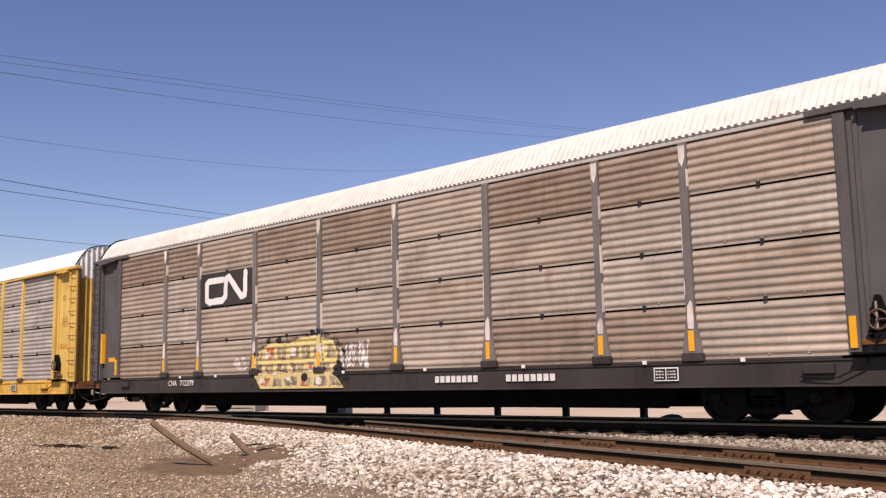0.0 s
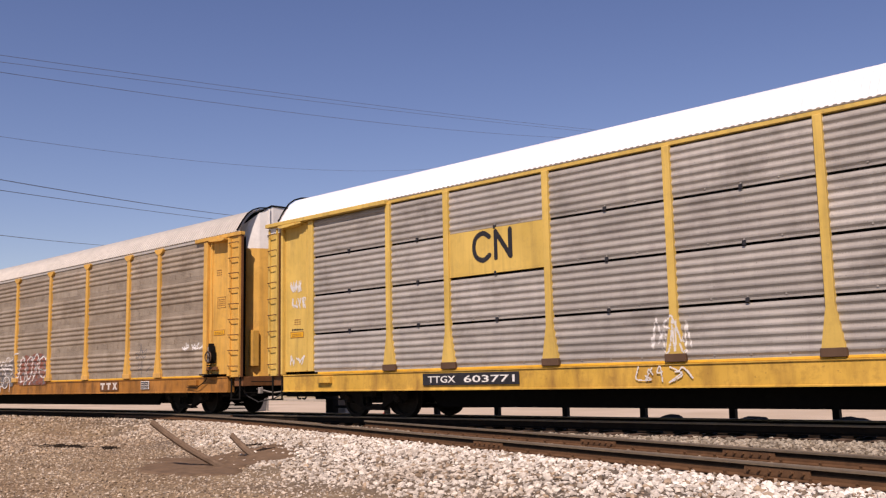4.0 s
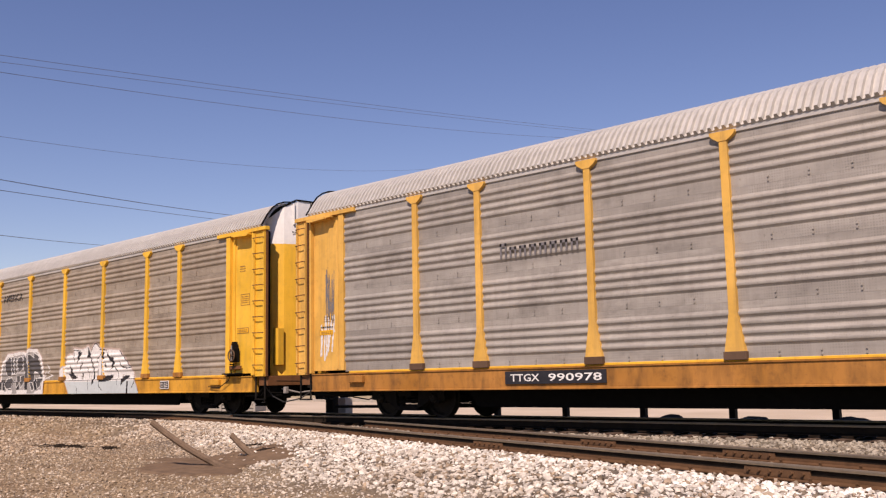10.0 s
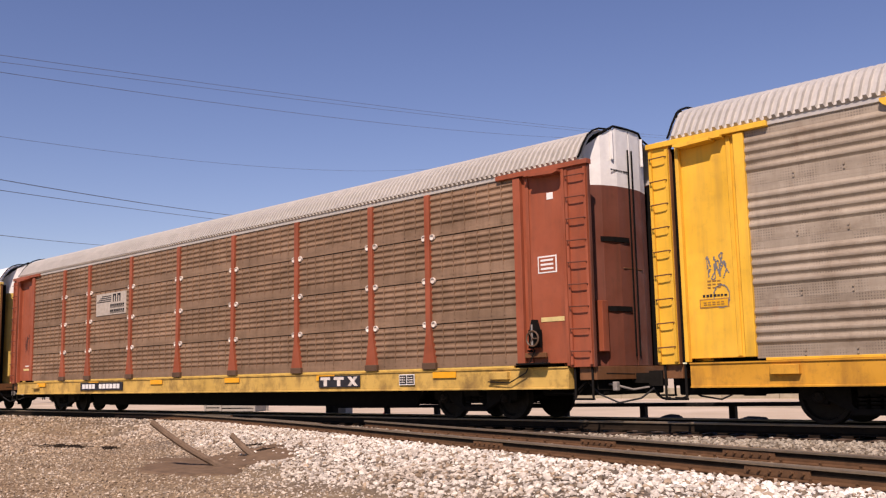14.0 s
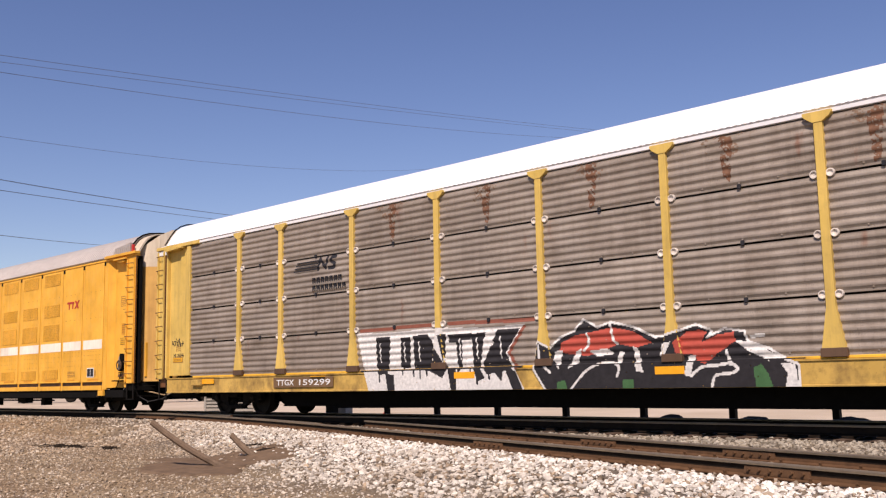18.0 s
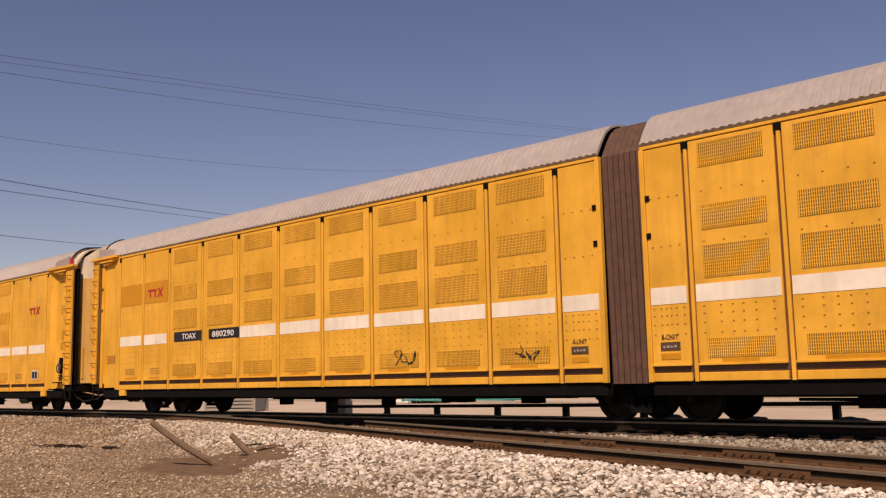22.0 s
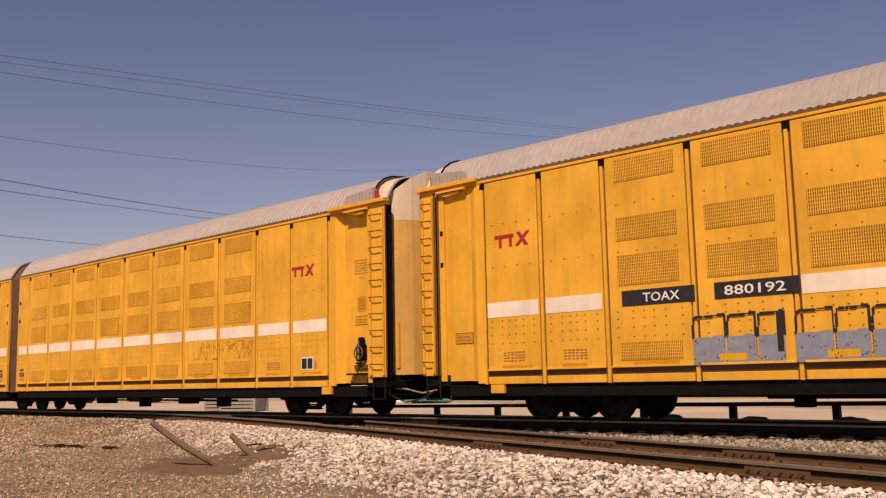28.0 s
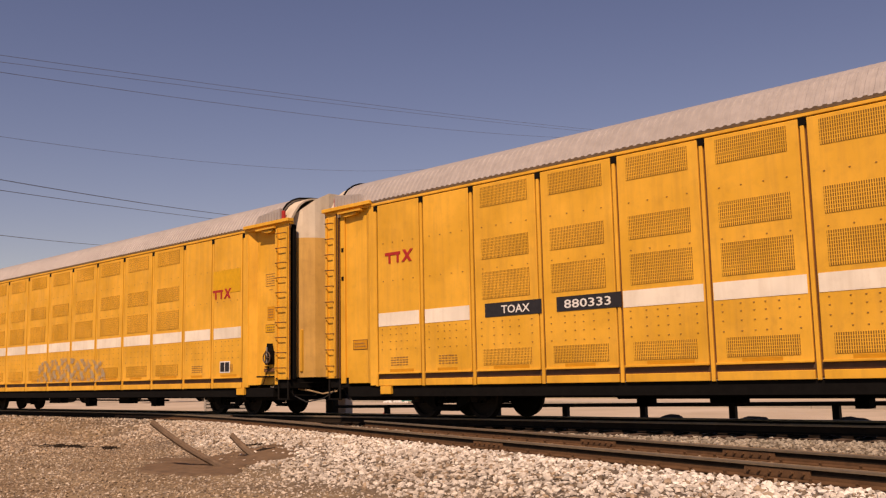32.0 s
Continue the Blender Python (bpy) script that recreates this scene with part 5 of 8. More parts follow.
def mark_logo(car, x, z, y, mat=None):
    """The owner's red mark as plain strokes."""
    bm = bmesh.new()
    box_bm(bm, x, x + 0.52, y - 0.004, y + 0.004, z + 0.16, z + 0.23)
    for a in (0.12, 0.40):
        box_bm(bm, x + a, x + a + 0.07, y - 0.004, y + 0.004, z - 0.03, z + 0.16)
    prism(bm, [(x + 0.56, z - 0.03), (x + 0.65, z - 0.03), (x + 0.95, z + 0.25), (x + 0.86, z + 0.25)], y - 0.004, y + 0.004, "y")
    prism(bm, [(x + 0.60, z + 0.25), (x + 0.69, z + 0.25), (x + 0.90, z - 0.03), (x + 0.81, z - 0.03)], y - 0.007, y + 0.004, "y")
    part("owner_mark", bm, mat or REDP, car, "red owner's mark in plain strokes")


def articulated(label, number, yel, x, door):
    car = tagged(new("articulated_autorack"), label, "rail car", "freight train")
    car.matrix_basis = pose(x, 0, 0)
    for end in (1, -1):
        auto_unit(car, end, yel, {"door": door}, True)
    put("bellows", bellows_mesh(), BELLOW, car, pose(0, 0, A_Z1 + 0.06), "black pleated rubber bellows between the bodies")
    box("joint_frame", STEEL_K, car, -0.5, 0.5, -1.3, 1.3, 0.70, A_Z1 - 0.1)
    for tx in (-17.7, 0.15, 17.85):
        add_truck(car, tx, STEEL_K)
    brake_gear(car, yel, 20.36, -1.33, -1, 1.62, Matrix.Identity(4))
    # lettering
    yb = -1.532
    mark_logo(car, 16.5 if number == "880290" else 17.75, 3.62 if number else 3.30, yb)
    mark_logo(car, -17.65 if number == "880290" else -19.15, 3.62, yb)
    for a, b, k in ((-16.04, -14.52, 0), (-14.14, -12.62, 1)):
        box("number_board", DARK, car, a, b, yb - 0.001, yb + 0.006, 2.15, 2.44, "black number board", 0.001)
    if number:
        letter_part("TOAX", -15.58, -14.82, 2.21, 0.17, yb - 0.006, WHITE, car, "white lettering")
        letter_part(number, -13.95, -12.85, 2.21, 0.17, yb - 0.006, WHITE, car, "white number")
    else:
        bars(car, -15.58, -14.82, 2.21, 2.38, yb - 0.006, WHITE, 4, 3)
        bars(car, -13.95, -12.85, 2.21, 2.38, yb - 0.006, WHITE, 6, 3)
    box("inspection_plate", WHITE, car, 18.15, 18.65, yb - 0.001, yb + 0.006, 1.18, 1.50, "white framed inspection plate", 0.001)
    for k in (0, 1):
        box("inspection_square", DARK, car, 18.18 + 0.235 * k, 18.38 + 0.235 * k, yb - 0.005, yb + 0.002, 1.21, 1.47, "", 0.001)
    yr = -1.332
    for x0, x1, z0, z1 in ((20.06, 20.50, 3.80, 3.815), (20.06, 20.50, 3.48, 3.495), (20.06, 20.075, 3.48, 3.81), (20.485, 20.50, 3.48, 3.81)):
        box("data_frame", INK, car, x0, x1, yr - 0.004, yr + 0.004, z0, z1, "", 0.001)
    bars(car, 20.1, 20.46, 3.53, 3.77, yr, INK, 5, 11, "stencilled data lines", 4)
    bars(car, 20.2, 20.38, 3.36, 3.40, yr, INK, 3, 13, "small stencil")
    box("notice", PATCH_D, car, 20.14, 20.46, yr - 0.004, yr + 0.004, 2.55, 2.92, "orange stencil panel", 0.001)
    bars(car, 20.18, 20.42, 2.60, 2.88, yr - 0.006, INK, 3, 12, "stencilled data lines", 4)
    box("notice", BROWN_Y, car, 20.06, 20.54, yr - 0.004, yr + 0.004, 2.22, 2.44, "dark rim of the notice plate", 0.001)
    box("notice", PATCH, car, 20.075, 20.525, yr - 0.008, yr + 0.002, 2.235, 2.425, "small yellow notice plate", 0.001)
    bars(car, 20.12, 20.48, 2.26, 2.40, yr - 0.010, INK, 4, 14, "notice lines", 2)
    for q, z0 in ((-20.42, 1.62),):
        box("notice", BROWN_Y, car, q, q + 0.52, -1.448, -1.441, z0, z0 + 0.24, "dark rim of the notice plate", 0.001)
        box("notice", PATCH_D, car, q + 0.015, q + 0.505, -1.452, -1.443, z0 + 0.015, z0 + 0.225, "orange notice plate", 0.001)
        bars(car, q + 0.06, q + 0.46, z0 + 0.05, z0 + 0.19, -1.454, INK, 5, 51, "notice lines", 2)
    patches = {"880290": ((-17.85, -16.47, PATCH_D), (-19.4, -18.03, PATCH_D)), "": ((17.76, 19.13, PATCH),)}
    for a, b, mt in patches.get(number, ()):
        box("repaint_patch", mt, car, a, b, yb + 0.001, yb + 0.006, 3.42, 4.08, "repainted patch", 0.001)
    for s, word in ((1, "B-UNIT"), (-1, "A-UNIT")):
        c = 0.93 if s > 0 else -1.06
        letter_part(word, c - 0.17, c + 0.17, 1.50, 0.085, yb - 0.002, BROWN_Y, car, "dark brown lettering")
        box("placard", SHOE, car, c - 0.20, c + 0.20, yb - 0.004, yb + 0.006, 1.30, 1.45, "brown placard holder", 0.002)
        bars(car, c - 0.15, c + 0.15, 1.33, 1.42, yb - 0.008, ROOF_D, 4, 31, "placard lines")
        box("placard", PATCH_D, car, c - 0.20, c + 0.20, yb - 0.002, yb + 0.006, 1.14, 1.25, "", 0.002)
    return car


# ---- the cars ----
S0, V0, ACC = -31.99, 9.6105, 0.00865


def travelled(t):
    """How far the coupling between the first and the second car stands along the track at t seconds."""
    return S0 + V0 * t + ACC * t * t


PITCH, A_PITCH = 28.6, 44.2
CARS = []                          # (car, distance of its middle ahead of the first coupling)

base = dict(style="grouped", cap=True, mark=DARK, strip=YEL_B, eave=ROOF_G, bar_mat=None)
SPECS = [
    dict(base, label="weathered grey-brown enclosed autorack with a black sill and white roof", style="soft", posts=POSTS_B, cap=False, post=GREY_P, corner=GREY_E, end=GREY_E, rung=BLACK_S, stencil=False, sill=BLACK_S, panel=PAN_C,
         roof=ROOF_P, strip=BLACK_S, eave=ROOF_G, panel_mix=(PAN_CL, PAN_C, PAN_CL, PAN_CD, PAN_C, PAN_CD), reflectors=True, roof_rib=0.036, white_top=False, shoe=BLACK_S, post_w=0.16, plates={(2, 2): BLACK_S}, mark=WHITE),
    dict(base, label="yellow and grey autorack with a bright white roof and pleated doors", style="even", posts=POSTS_B, cap=False, post=YEL_C, corner=YEL_C, end=YEL_C, sill=YEL_CR, panel=PAN_E,
         roof=ROOF_W, door="folding", roof_rib=0.014, eave=YEL_C, plates={(2, 2): YEL_C}, bar_out=0.20, bar_from=8.9),
    dict(base, label="faded yellow autorack with brown-grey screens covered in spray paint", post=YEL_A, corner=YEL_A, end=YEL_A, sill=YEL_R, shoe=TAN_Y, panel=PAN_T, roof=ROOF_C, roof_rib=0.016, plates={(1, 3): YEL_A, (1, 2): YEL_A}),
    dict(base, label="yellow autorack with clean grey screens and galvanised roof", post=YEL_A, corner=YEL_A, end=YEL_A, sill=YEL_R, panel=PAN_G, roof=ROOF_G, shoe=SHOE),
    dict(base, label="bright yellow autorack with grey screens and white spray-painted pieces", post=YEL_B, corner=YEL_B, end=YEL_B, sill=YEL_BS, shoe=YEL_R, panel=PAN_T, roof=ROOF_G, plates={(1, 3): YEL_B, (1, 2): YEL_B}),
    dict(base, label="oxide-red autorack with dirty brown screens and a yellow sill", style="grid", cap=False, post=RED, corner=RED, end=RED, door_mat=RED_D, door_bars=(2.15, 3.55), stencil=False, rung=RED_D, sill=YEL_CS, panel=PAN_B, roof=ROOF_C, strip=YEL_C, brackets=True, mark=WHITE, eave=ROOF_C),
    dict(base, label="pale yellow autorack with rusty grey screens and a bright white roof", style="soft", post=YEL_C, corner=YEL_C, end=YEL_C, sill=YEL_CS, shoe=SHOE, panel=PAN_N, roof=ROOF_W, roof_rib=0.008, eave=ROOF_W, door_bars=(3.55,), brackets=True, plate_word="NS 26246", rear_z=1.70),
]
for i, spec in enumerate(SPECS):
    off = PITCH * (0.5 - i) - (0.02, -0.08, -0.10, -0.10, -0.08, -0.03, -0.03)[i]
    CARS.append((autorack(spec, travelled(0) + off), off))
A_SPECS = [("amber-yellow articulated autorack, plain panels with slatted vents and a white band", "880290", YEL_M),
           ("amber-yellow articulated autorack with a pale spray-painted piece low on its side", "880192", YEL_M),
           ("amber-yellow articulated autorack with faint dark spray-painted marks", "880333", YEL_M),
           ("amber-yellow articulated autorack with a bright repainted patch", "", YEL_M)]
for i, (label, number, yel) in enumerate(A_SPECS):
    off = -6 * PITCH - A_PITCH * (i + 0.5) + (0.0, -0.07, 0.18, 0.13)[i]
    CARS.append((articulated(label, number, yel, travelled(0) + off, YEL_M), off))


def motions():
    """The train rolls by, gathering a little speed; every wheelset turns with it."""
    seconds = [k * 1.0 for k in range(33)]
    for car, off in CARS:
        walk(car, [(t, pose(travelled(t) + off, 0, 0)) for t in seconds])
    ticks = [k / 15 for k in range(481)]
    turns = [(t, math.degrees((travelled(t) - S0) / R_WHEEL)) for t in ticks]
    for wheel, dx in WHEELS:
        walk(wheel, [(t, pose(dx, 0, R_WHEEL, 0, a % 360, 0)) for t, a in turns])


# ---- painted signs, lettering and spray paint on the cars ----
def shield(car, cx, z0, z1):
    """A striped shield: blue head with pale bars, red and white stripes below, white rim."""
    h, w = z1 - z0, (z1 - z0) * 0.37
    rim = [(cx - w * a, z0 + h * b) for a, b in ((0.0, 0.0), (0.62, 0.06), (0.95, 0.22), (1.02, 0.42), (0.86, 0.66), (0.84, 0.74), (0.98, 0.84), (0.70, 0.99), (0.30, 0.95))]
    rim = rim + [(2 * cx - a, b) for a, b in rim[:0:-1]]

    def layers(x, z):
        tone = stack(x, z, ("fill", 2, rim))
        inner = in_poly((x - cx) / 0.90 + cx, (z - (z0 + z1) / 2) / 0.94 + (z0 + z1) / 2, rim)
        stripe = np.floor((x - cx) / (w * 0.142) + 40.5).astype(int) % 2 == 0
        tone[inner & stripe] = 1
        head = inner & (z > z0 + h * 0.60)
        tone[head] = 0
        for k, (a, b, n, half) in enumerate(((0.79, 0.90, 5, 0.66), (0.64, 0.75, 7, 0.76))):
            u = (x - cx + w * half) / (2 * w * half) * n
            tone[head & (z > z0 + h * a) & (z < z0 + h * b) & (u > 0) & (u < n) & (u % 1 > 0.18)] = 2
        return tone
    painted(car, "shield_emblem", cx - w * 1.1, cx + w * 1.1, z0, z1, 0.014, layers, (BLUEP, REDP, WHITE), "red, white and blue striped shield emblem", lambda x, z: 1.547, -2.0)


def worm_emblem(car, x0, x1, z0, z1, mat, width, label):
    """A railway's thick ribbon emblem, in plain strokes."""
    def at(a, b):
        return x0 + (x1 - x0) * a, z0 + (z1 - z0) * b
    path = [at(a, b) for a, b in ((0.42, 0.80), (0.10, 0.80), (0.05, 0.72), (0.05, 0.16), (0.12, 0.08), (0.42, 0.10), (0.49, 0.22), (0.50, 0.80), (0.57, 0.86), (0.85, 0.16), (0.93, 0.20), (0.94, 0.94))]
    painted(car, "ribbon_emblem", x0 - 0.05, x1 + 0.05, z0 - 0.05, z1 + 0.05, 0.016, lambda x, z: stack(x, z, ("line", 0, width, path)), (mat,), label, lambda x, z: 1.547, -2.0)


def sill_board(car, x0, x1, text, mark_split=0.36, board=DARK, label="black number board on the sill", ink=WHITE, trim=0.0):
    """A dark board on the sill with the car's white mark and number."""
    box("number_board", board, car, x0, x1, -1.571, -1.556, 0.745 + trim, 1.005 - trim, label, 0.002)
    w = x1 - x0
    if text:
        a, b = text.split(" ")
        letter_part(a, x0 + 0.06 * w, x0 + mark_split * w, 0.80, 0.15 - trim, -1.574, ink, car, "white lettering")
        letter_part(b, x0 + (mark_split + 0.09) * w, x0 + 0.96 * w, 0.80, 0.15 - trim, -1.574, ink, car, "white number")
    else:
        for k in range(11):
            if k != 4:
                box("stencil_bar", WHITE, car, x0 + w * (0.05 + 0.082 * k), x0 + w * (0.115 + 0.082 * k), -1.577, -1.569, 0.80, 0.95, "", 0.001)


def owner_board(car, x0, x1, board=DARK):
    """A dark patch on the sill with pale plain strokes."""
    box("owner_board", board, car, x0, x1, -1.571, -1.556, 0.73, 1.01, "dark board with pale worn strokes", 0.002)
    w = (x1 - x0) / 3
    for k in range(3):
        a = x0 + w * (k + 0.14)
        if k < 2:
            box("owner_stroke", CHIP, car, a, a + w * 0.72, -1.577, -1.569, 0.91, 0.98, "", 0.001)
            box("owner_stroke", CHIP, car, a + w * 0.24, a + w * 0.48, -1.577, -1.569, 0.76, 0.91, "", 0.001)
        else:
            for s, y in ((1, -1.577), (-1, -1.580)):
                bm = bmesh.new()
                q = a + w * 0.36
                prism(bm, [(q - s * w * 0.36, 0.76), (q - s * w * 0.12, 0.76), (q + s * w * 0.36, 0.98), (q + s * w * 0.12, 0.98)], y, -1.569, "y")
                part("owner_stroke", bm, CHIP, car)


def side_of(style, posts=POSTS):
    return lambda x, z: side_depth(style, x, z, posts)


def text_bars(car, x0, x1, z0, z1, count, y, mat, tall=(), label="dark word in plain bars"):
    """A painted word whose letters are left as plain upright bars."""
    w = (x1 - x0) / count
    for k in range(count):
        top = z1 if (k in tall or not tall) else z0 + (z1 - z0) * 0.72
        for a, b, lo, hi in ((0.10, 0.28, z0, top), (0.60, 0.78, z0, top), (0.10, 0.78, top - 0.06, top)):
            box("letter_bar", mat, car, x0 + w * (k + a), x0 + w * (k + b), y - 0.004, y + 0.004, lo, hi, "", 0.001)


c1, c2, c3, c4, c5, c6, c7, a1, a2, a3, a4 = [c for c, off in CARS]

box("notice", PATCH, c1, -12.62, -12.18, -1.478, -1.468, 1.66, 1.80, "small yellow notice plate", 0.002)
# first car: white ribbon emblem on black, worn white words on the sill, a dense cream and red piece
worm_emblem(c1, -6.70, -4.52, 3.14, 3.98, WHITE, 0.095, "white ribbon emblem")
for a, b, n in ((2.65, 3.95, 8), (4.70, 6.0, 8)):
    for k in range(n):
        w = (b - a) / n
        box("stencil_bar", GRAFW, c1, a + w * (k + 0.1), a + w * (k + 0.85), -1.572, -1.558, 0.80, 0.94, "", 0.002)
letter_part("CNA", -8.62, -8.14, 0.84, 0.17, -1.569, CHIP, c1, "worn white lettering")
letter_part("712379", -7.97, -7.22, 0.84, 0.17, -1.569, CHIP, c1, "worn white number")
for k, p in enumerate(POSTS_B):
    box("white_tag", WHITE, c1, p + 0.9, p + 0.98, -1.59, -1.556, 1.06, 1.13, "", 0.004)


def piece_blocks(x, z):
    rim = [(-4.35, 1.25), (-4.0, 1.70), (-3.55, 1.92), (-2.7, 1.88), (-2.1, 2.02), (-1.5, 2.04), (-0.9, 1.88), (-0.72, 1.55), (-0.85, 1.1), (-0.45, 0.72), (-3.9, 0.72)]
    dark = [(-4.6, 1.3), (-4.0, 1.85), (-2.6, 2.02), (-1.9, 2.16), (-1.0, 2.1), (-0.5, 1.7), (-0.2, 1.1), (-0.3, 0.7), (-4.3, 0.7)]
    tone = stack(x, z, ("mist", 4, 0.30, 2.0, dark))
    inside = in_poly(x, z, rim)
    tone[inside] = 0
    # swollen letters in two rows, cream between them
    for row, (z0, z1, n, off) in enumerate(((1.42, 1.86, 7, 0.0), (1.08, 1.42, 6, 0.3), (0.74, 1.05, 6, 0.6))):
        u = (x + 4.3) / 3.6 * n + off + 0.18 * ripple(x, z, 1.9, row * 2.0)
        cell, f = np.floor(u), u % 1.0
        w = (z - z0) / (z1 - z0) + 0.12 * ripple(x, z, 2.7, row + 5.0)
        body = inside & (f > 0.16) & (f < 0.86) & (w > 0.14) & (w < 0.84)
        hue = np.abs(np.sin(cell * 12.9898 + row * 78.233) * 43758.5) % 1.0
        soft = ripple(x, z, 3.3, row * 1.7)
        tone[body] = 1
        tone[body & (soft > 0.05)] = 5
        tone[body & (hue > 0.62) & (soft < 0.1)] = 2
        tone[body & (soft < -0.45)] = 3
        tone[body & (np.abs(f - 0.52) < 0.05) & (w > 0.3) & (w < 0.7)] = 0
    tone[inside & ~in_poly((x + 2.4) * 1.05 - 2.4, (z - 1.35) * 1.07 + 1.35, rim)] = 0
    for cx, cz, r in ((-3.6, 1.98, 0.10), (-3.15, 1.98, 0.12), (-1.75, 2.12, 0.10), (-1.45, 2.12, 0.12), (-0.72, 1.15, 0.20), (-4.2, 1.18, 0.15), (-2.0, 1.0, 0.14)):
        tone[in_poly(x, z, oval(cx, cz, r, r * 0.8))] = 4
    return tone


painted(c1, "spray_paint", -4.7, -0.1, 0.70, 2.2, 0.018, piece_blocks, (GRAFY, plain("taupe_spray", (0.19, 0.15, 0.125), 0.6, 0.2), plain("peach_spray", (0.48, 0.11, 0.06), 0.6, 0.2), GRAFW, GRAFK, plain("sand_spray", (0.33, 0.265, 0.18), 0.6, 0.2)), "dense cream, grey and red spray-painted piece", side_of("soft", POSTS_B))
painted(c1, "spray_tag", -0.75, 0.55, 1.15, 1.85, 0.016, lambda x, z: scrawls(x, z, -0.6, 0.45, 1.2, 1.8, 9, 0, 3, 0.020), (GRAFW,), "white spray-painted tag", side_of("soft", POSTS_B))
painted(c1, "spray_tag", -5.3, -4.55, 1.2, 1.6, 0.016, lambda x, z: scrawls(x, z, -5.2, -4.6, 1.22, 1.58, 5, 0, 5, 0.016), (GRAFW,), "white spray-painted tag", side_of("soft", POSTS_B))
for k, (a, b, z0, z1) in enumerate(((-11.95, -11.86, 1.22, 1.72), (-12.95, -12.86, 1.62, 2.6), (11.78, 11.89, 1.22, 1.72))):
    box("reflector", AMBER, c1, a, b, -1.60, -1.47 if k == 1 else -1.565, z0, z1, "amber reflector strip", 0.003)

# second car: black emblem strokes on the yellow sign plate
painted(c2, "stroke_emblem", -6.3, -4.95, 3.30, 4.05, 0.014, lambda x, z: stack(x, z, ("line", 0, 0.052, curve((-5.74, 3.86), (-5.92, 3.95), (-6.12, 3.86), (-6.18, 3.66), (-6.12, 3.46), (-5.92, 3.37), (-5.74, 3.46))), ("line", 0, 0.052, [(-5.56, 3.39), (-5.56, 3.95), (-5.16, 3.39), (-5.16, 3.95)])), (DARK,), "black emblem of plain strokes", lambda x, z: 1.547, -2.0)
sill_board(c2, -7.8, -5.02, "TTGX 603771")
owner_board(c2, 5.35, 6.6, BROWN_Y)
painted(c2, "spray_tag", -2.3, -1.0, 0.70, 1.05, 0.014, lambda x, z: scrawls(x, z, -2.2, -1.1, 0.72, 1.03, 5, 0, 8, 0.012), (GRAFW,), "chalk tag on the sill", lambda x, z: 1.562)
painted(c2, "spray_tag", -12.9, -12.1, 1.25, 3.6, 0.018, lambda x, z: over(scrawls(x, z, -12.75, -12.3, 3.2, 3.5, 6, 0, 9, 0.017), scrawls(x, z, -12.7, -12.15, 2.72, 3.05, 7, 0, 29, 0.017), scrawls(x, z, -12.8, -12.2, 1.3, 1.55, 4, 0, 19, 0.018)), (GRAFW,), "white spray-painted tag on the end plate", lambda x, z: 1.472)
painted(c2, "spray_tag", -2.2, -0.9, 1.15, 2.0, 0.016, lambda x, z: scrawls(x, z, -2.0, -1.1, 1.25, 1.92, 5, 0, 10, 0.018), (GRAFW,), "faint white tag", side_of("even", POSTS_B))

# third car: shield, four pieces along the bottom, two small tags
shield(c3, -8.22, 3.30, 4.76)
sill_board(c3, -7.2, -4.65, "TTGX 986591")
owner_board(c3, 5.5, 6.75, BROWN_Y)


def piece_ghost(x, z):
    dark = [(-11.3, 0.75), (-11.25, 1.4), (-10.9, 2.2), (-9.6, 2.3), (-8.2, 2.35), (-8.0, 1.6), (-8.3, 0.75)]
    tone = stack(x, z, ("mist", 1, -0.15, 3.0, dark))
    lines = [curve((-11.3, 0.8), (-11.2, 1.5), (-10.9, 2.35)), curve((-10.6, 2.35), (-10.3, 2.1), (-9.9, 2.35), (-9.6, 2.2)), curve((-10.2, 1.9), (-10.35, 1.5), (-10.0, 1.35), (-9.8, 1.6)),
             curve((-10.9, 1.0), (-10.7, 1.35), (-10.4, 1.0)), curve((-8.9, 2.3), (-8.6, 1.7), (-8.2, 2.3), (-8.15, 1.3), (-8.4, 0.8)), curve((-9.0, 1.8), (-8.5, 1.75)),
             curve((-10.0, 1.2), (-9.6, 1.35), (-9.4, 0.95)), curve((-9.3, 0.75), (-9.0, 1.3), (-8.9, 0.75)), curve((-9.4, 1.95), (-9.1, 1.5), (-9.4, 1.2))]
    return over(tone, stack(x, z, *[("line", 0, 0.030, p) for p in lines]))


def piece_pale(x, z):
    body = [(-6.5, 1.95), (-6.2, 2.2), (-5.75, 2.15), (-5.6, 1.95), (-5.45, 2.25), (-5.1, 2.2), (-5.0, 2.0), (-4.7, 2.2), (-4.45, 2.15), (-4.6, 1.6), (-4.75, 1.55), (-4.5, 1.35), (-4.5, 0.98), (-6.1, 0.98), (-6.15, 1.5)]
    shapes = [oval(-6.05, 1.9, 0.36, 0.28), oval(-5.2, 1.85, 0.22, 0.36), oval(-4.75, 1.88, 0.28, 0.30), oval(-5.9, 1.25, 0.26, 0.25), oval(-5.45, 1.25, 0.22, 0.26), oval(-4.95, 1.25, 0.27, 0.28), oval(-4.55, 1.15, 0.17, 0.18)]
    layers = [("edge", 2, 0.07, body)]
    for p in shapes:
        layers += [("fill", 1, p), ("edge", 0, 0.024, p)]
    return stack(x, z, *layers)


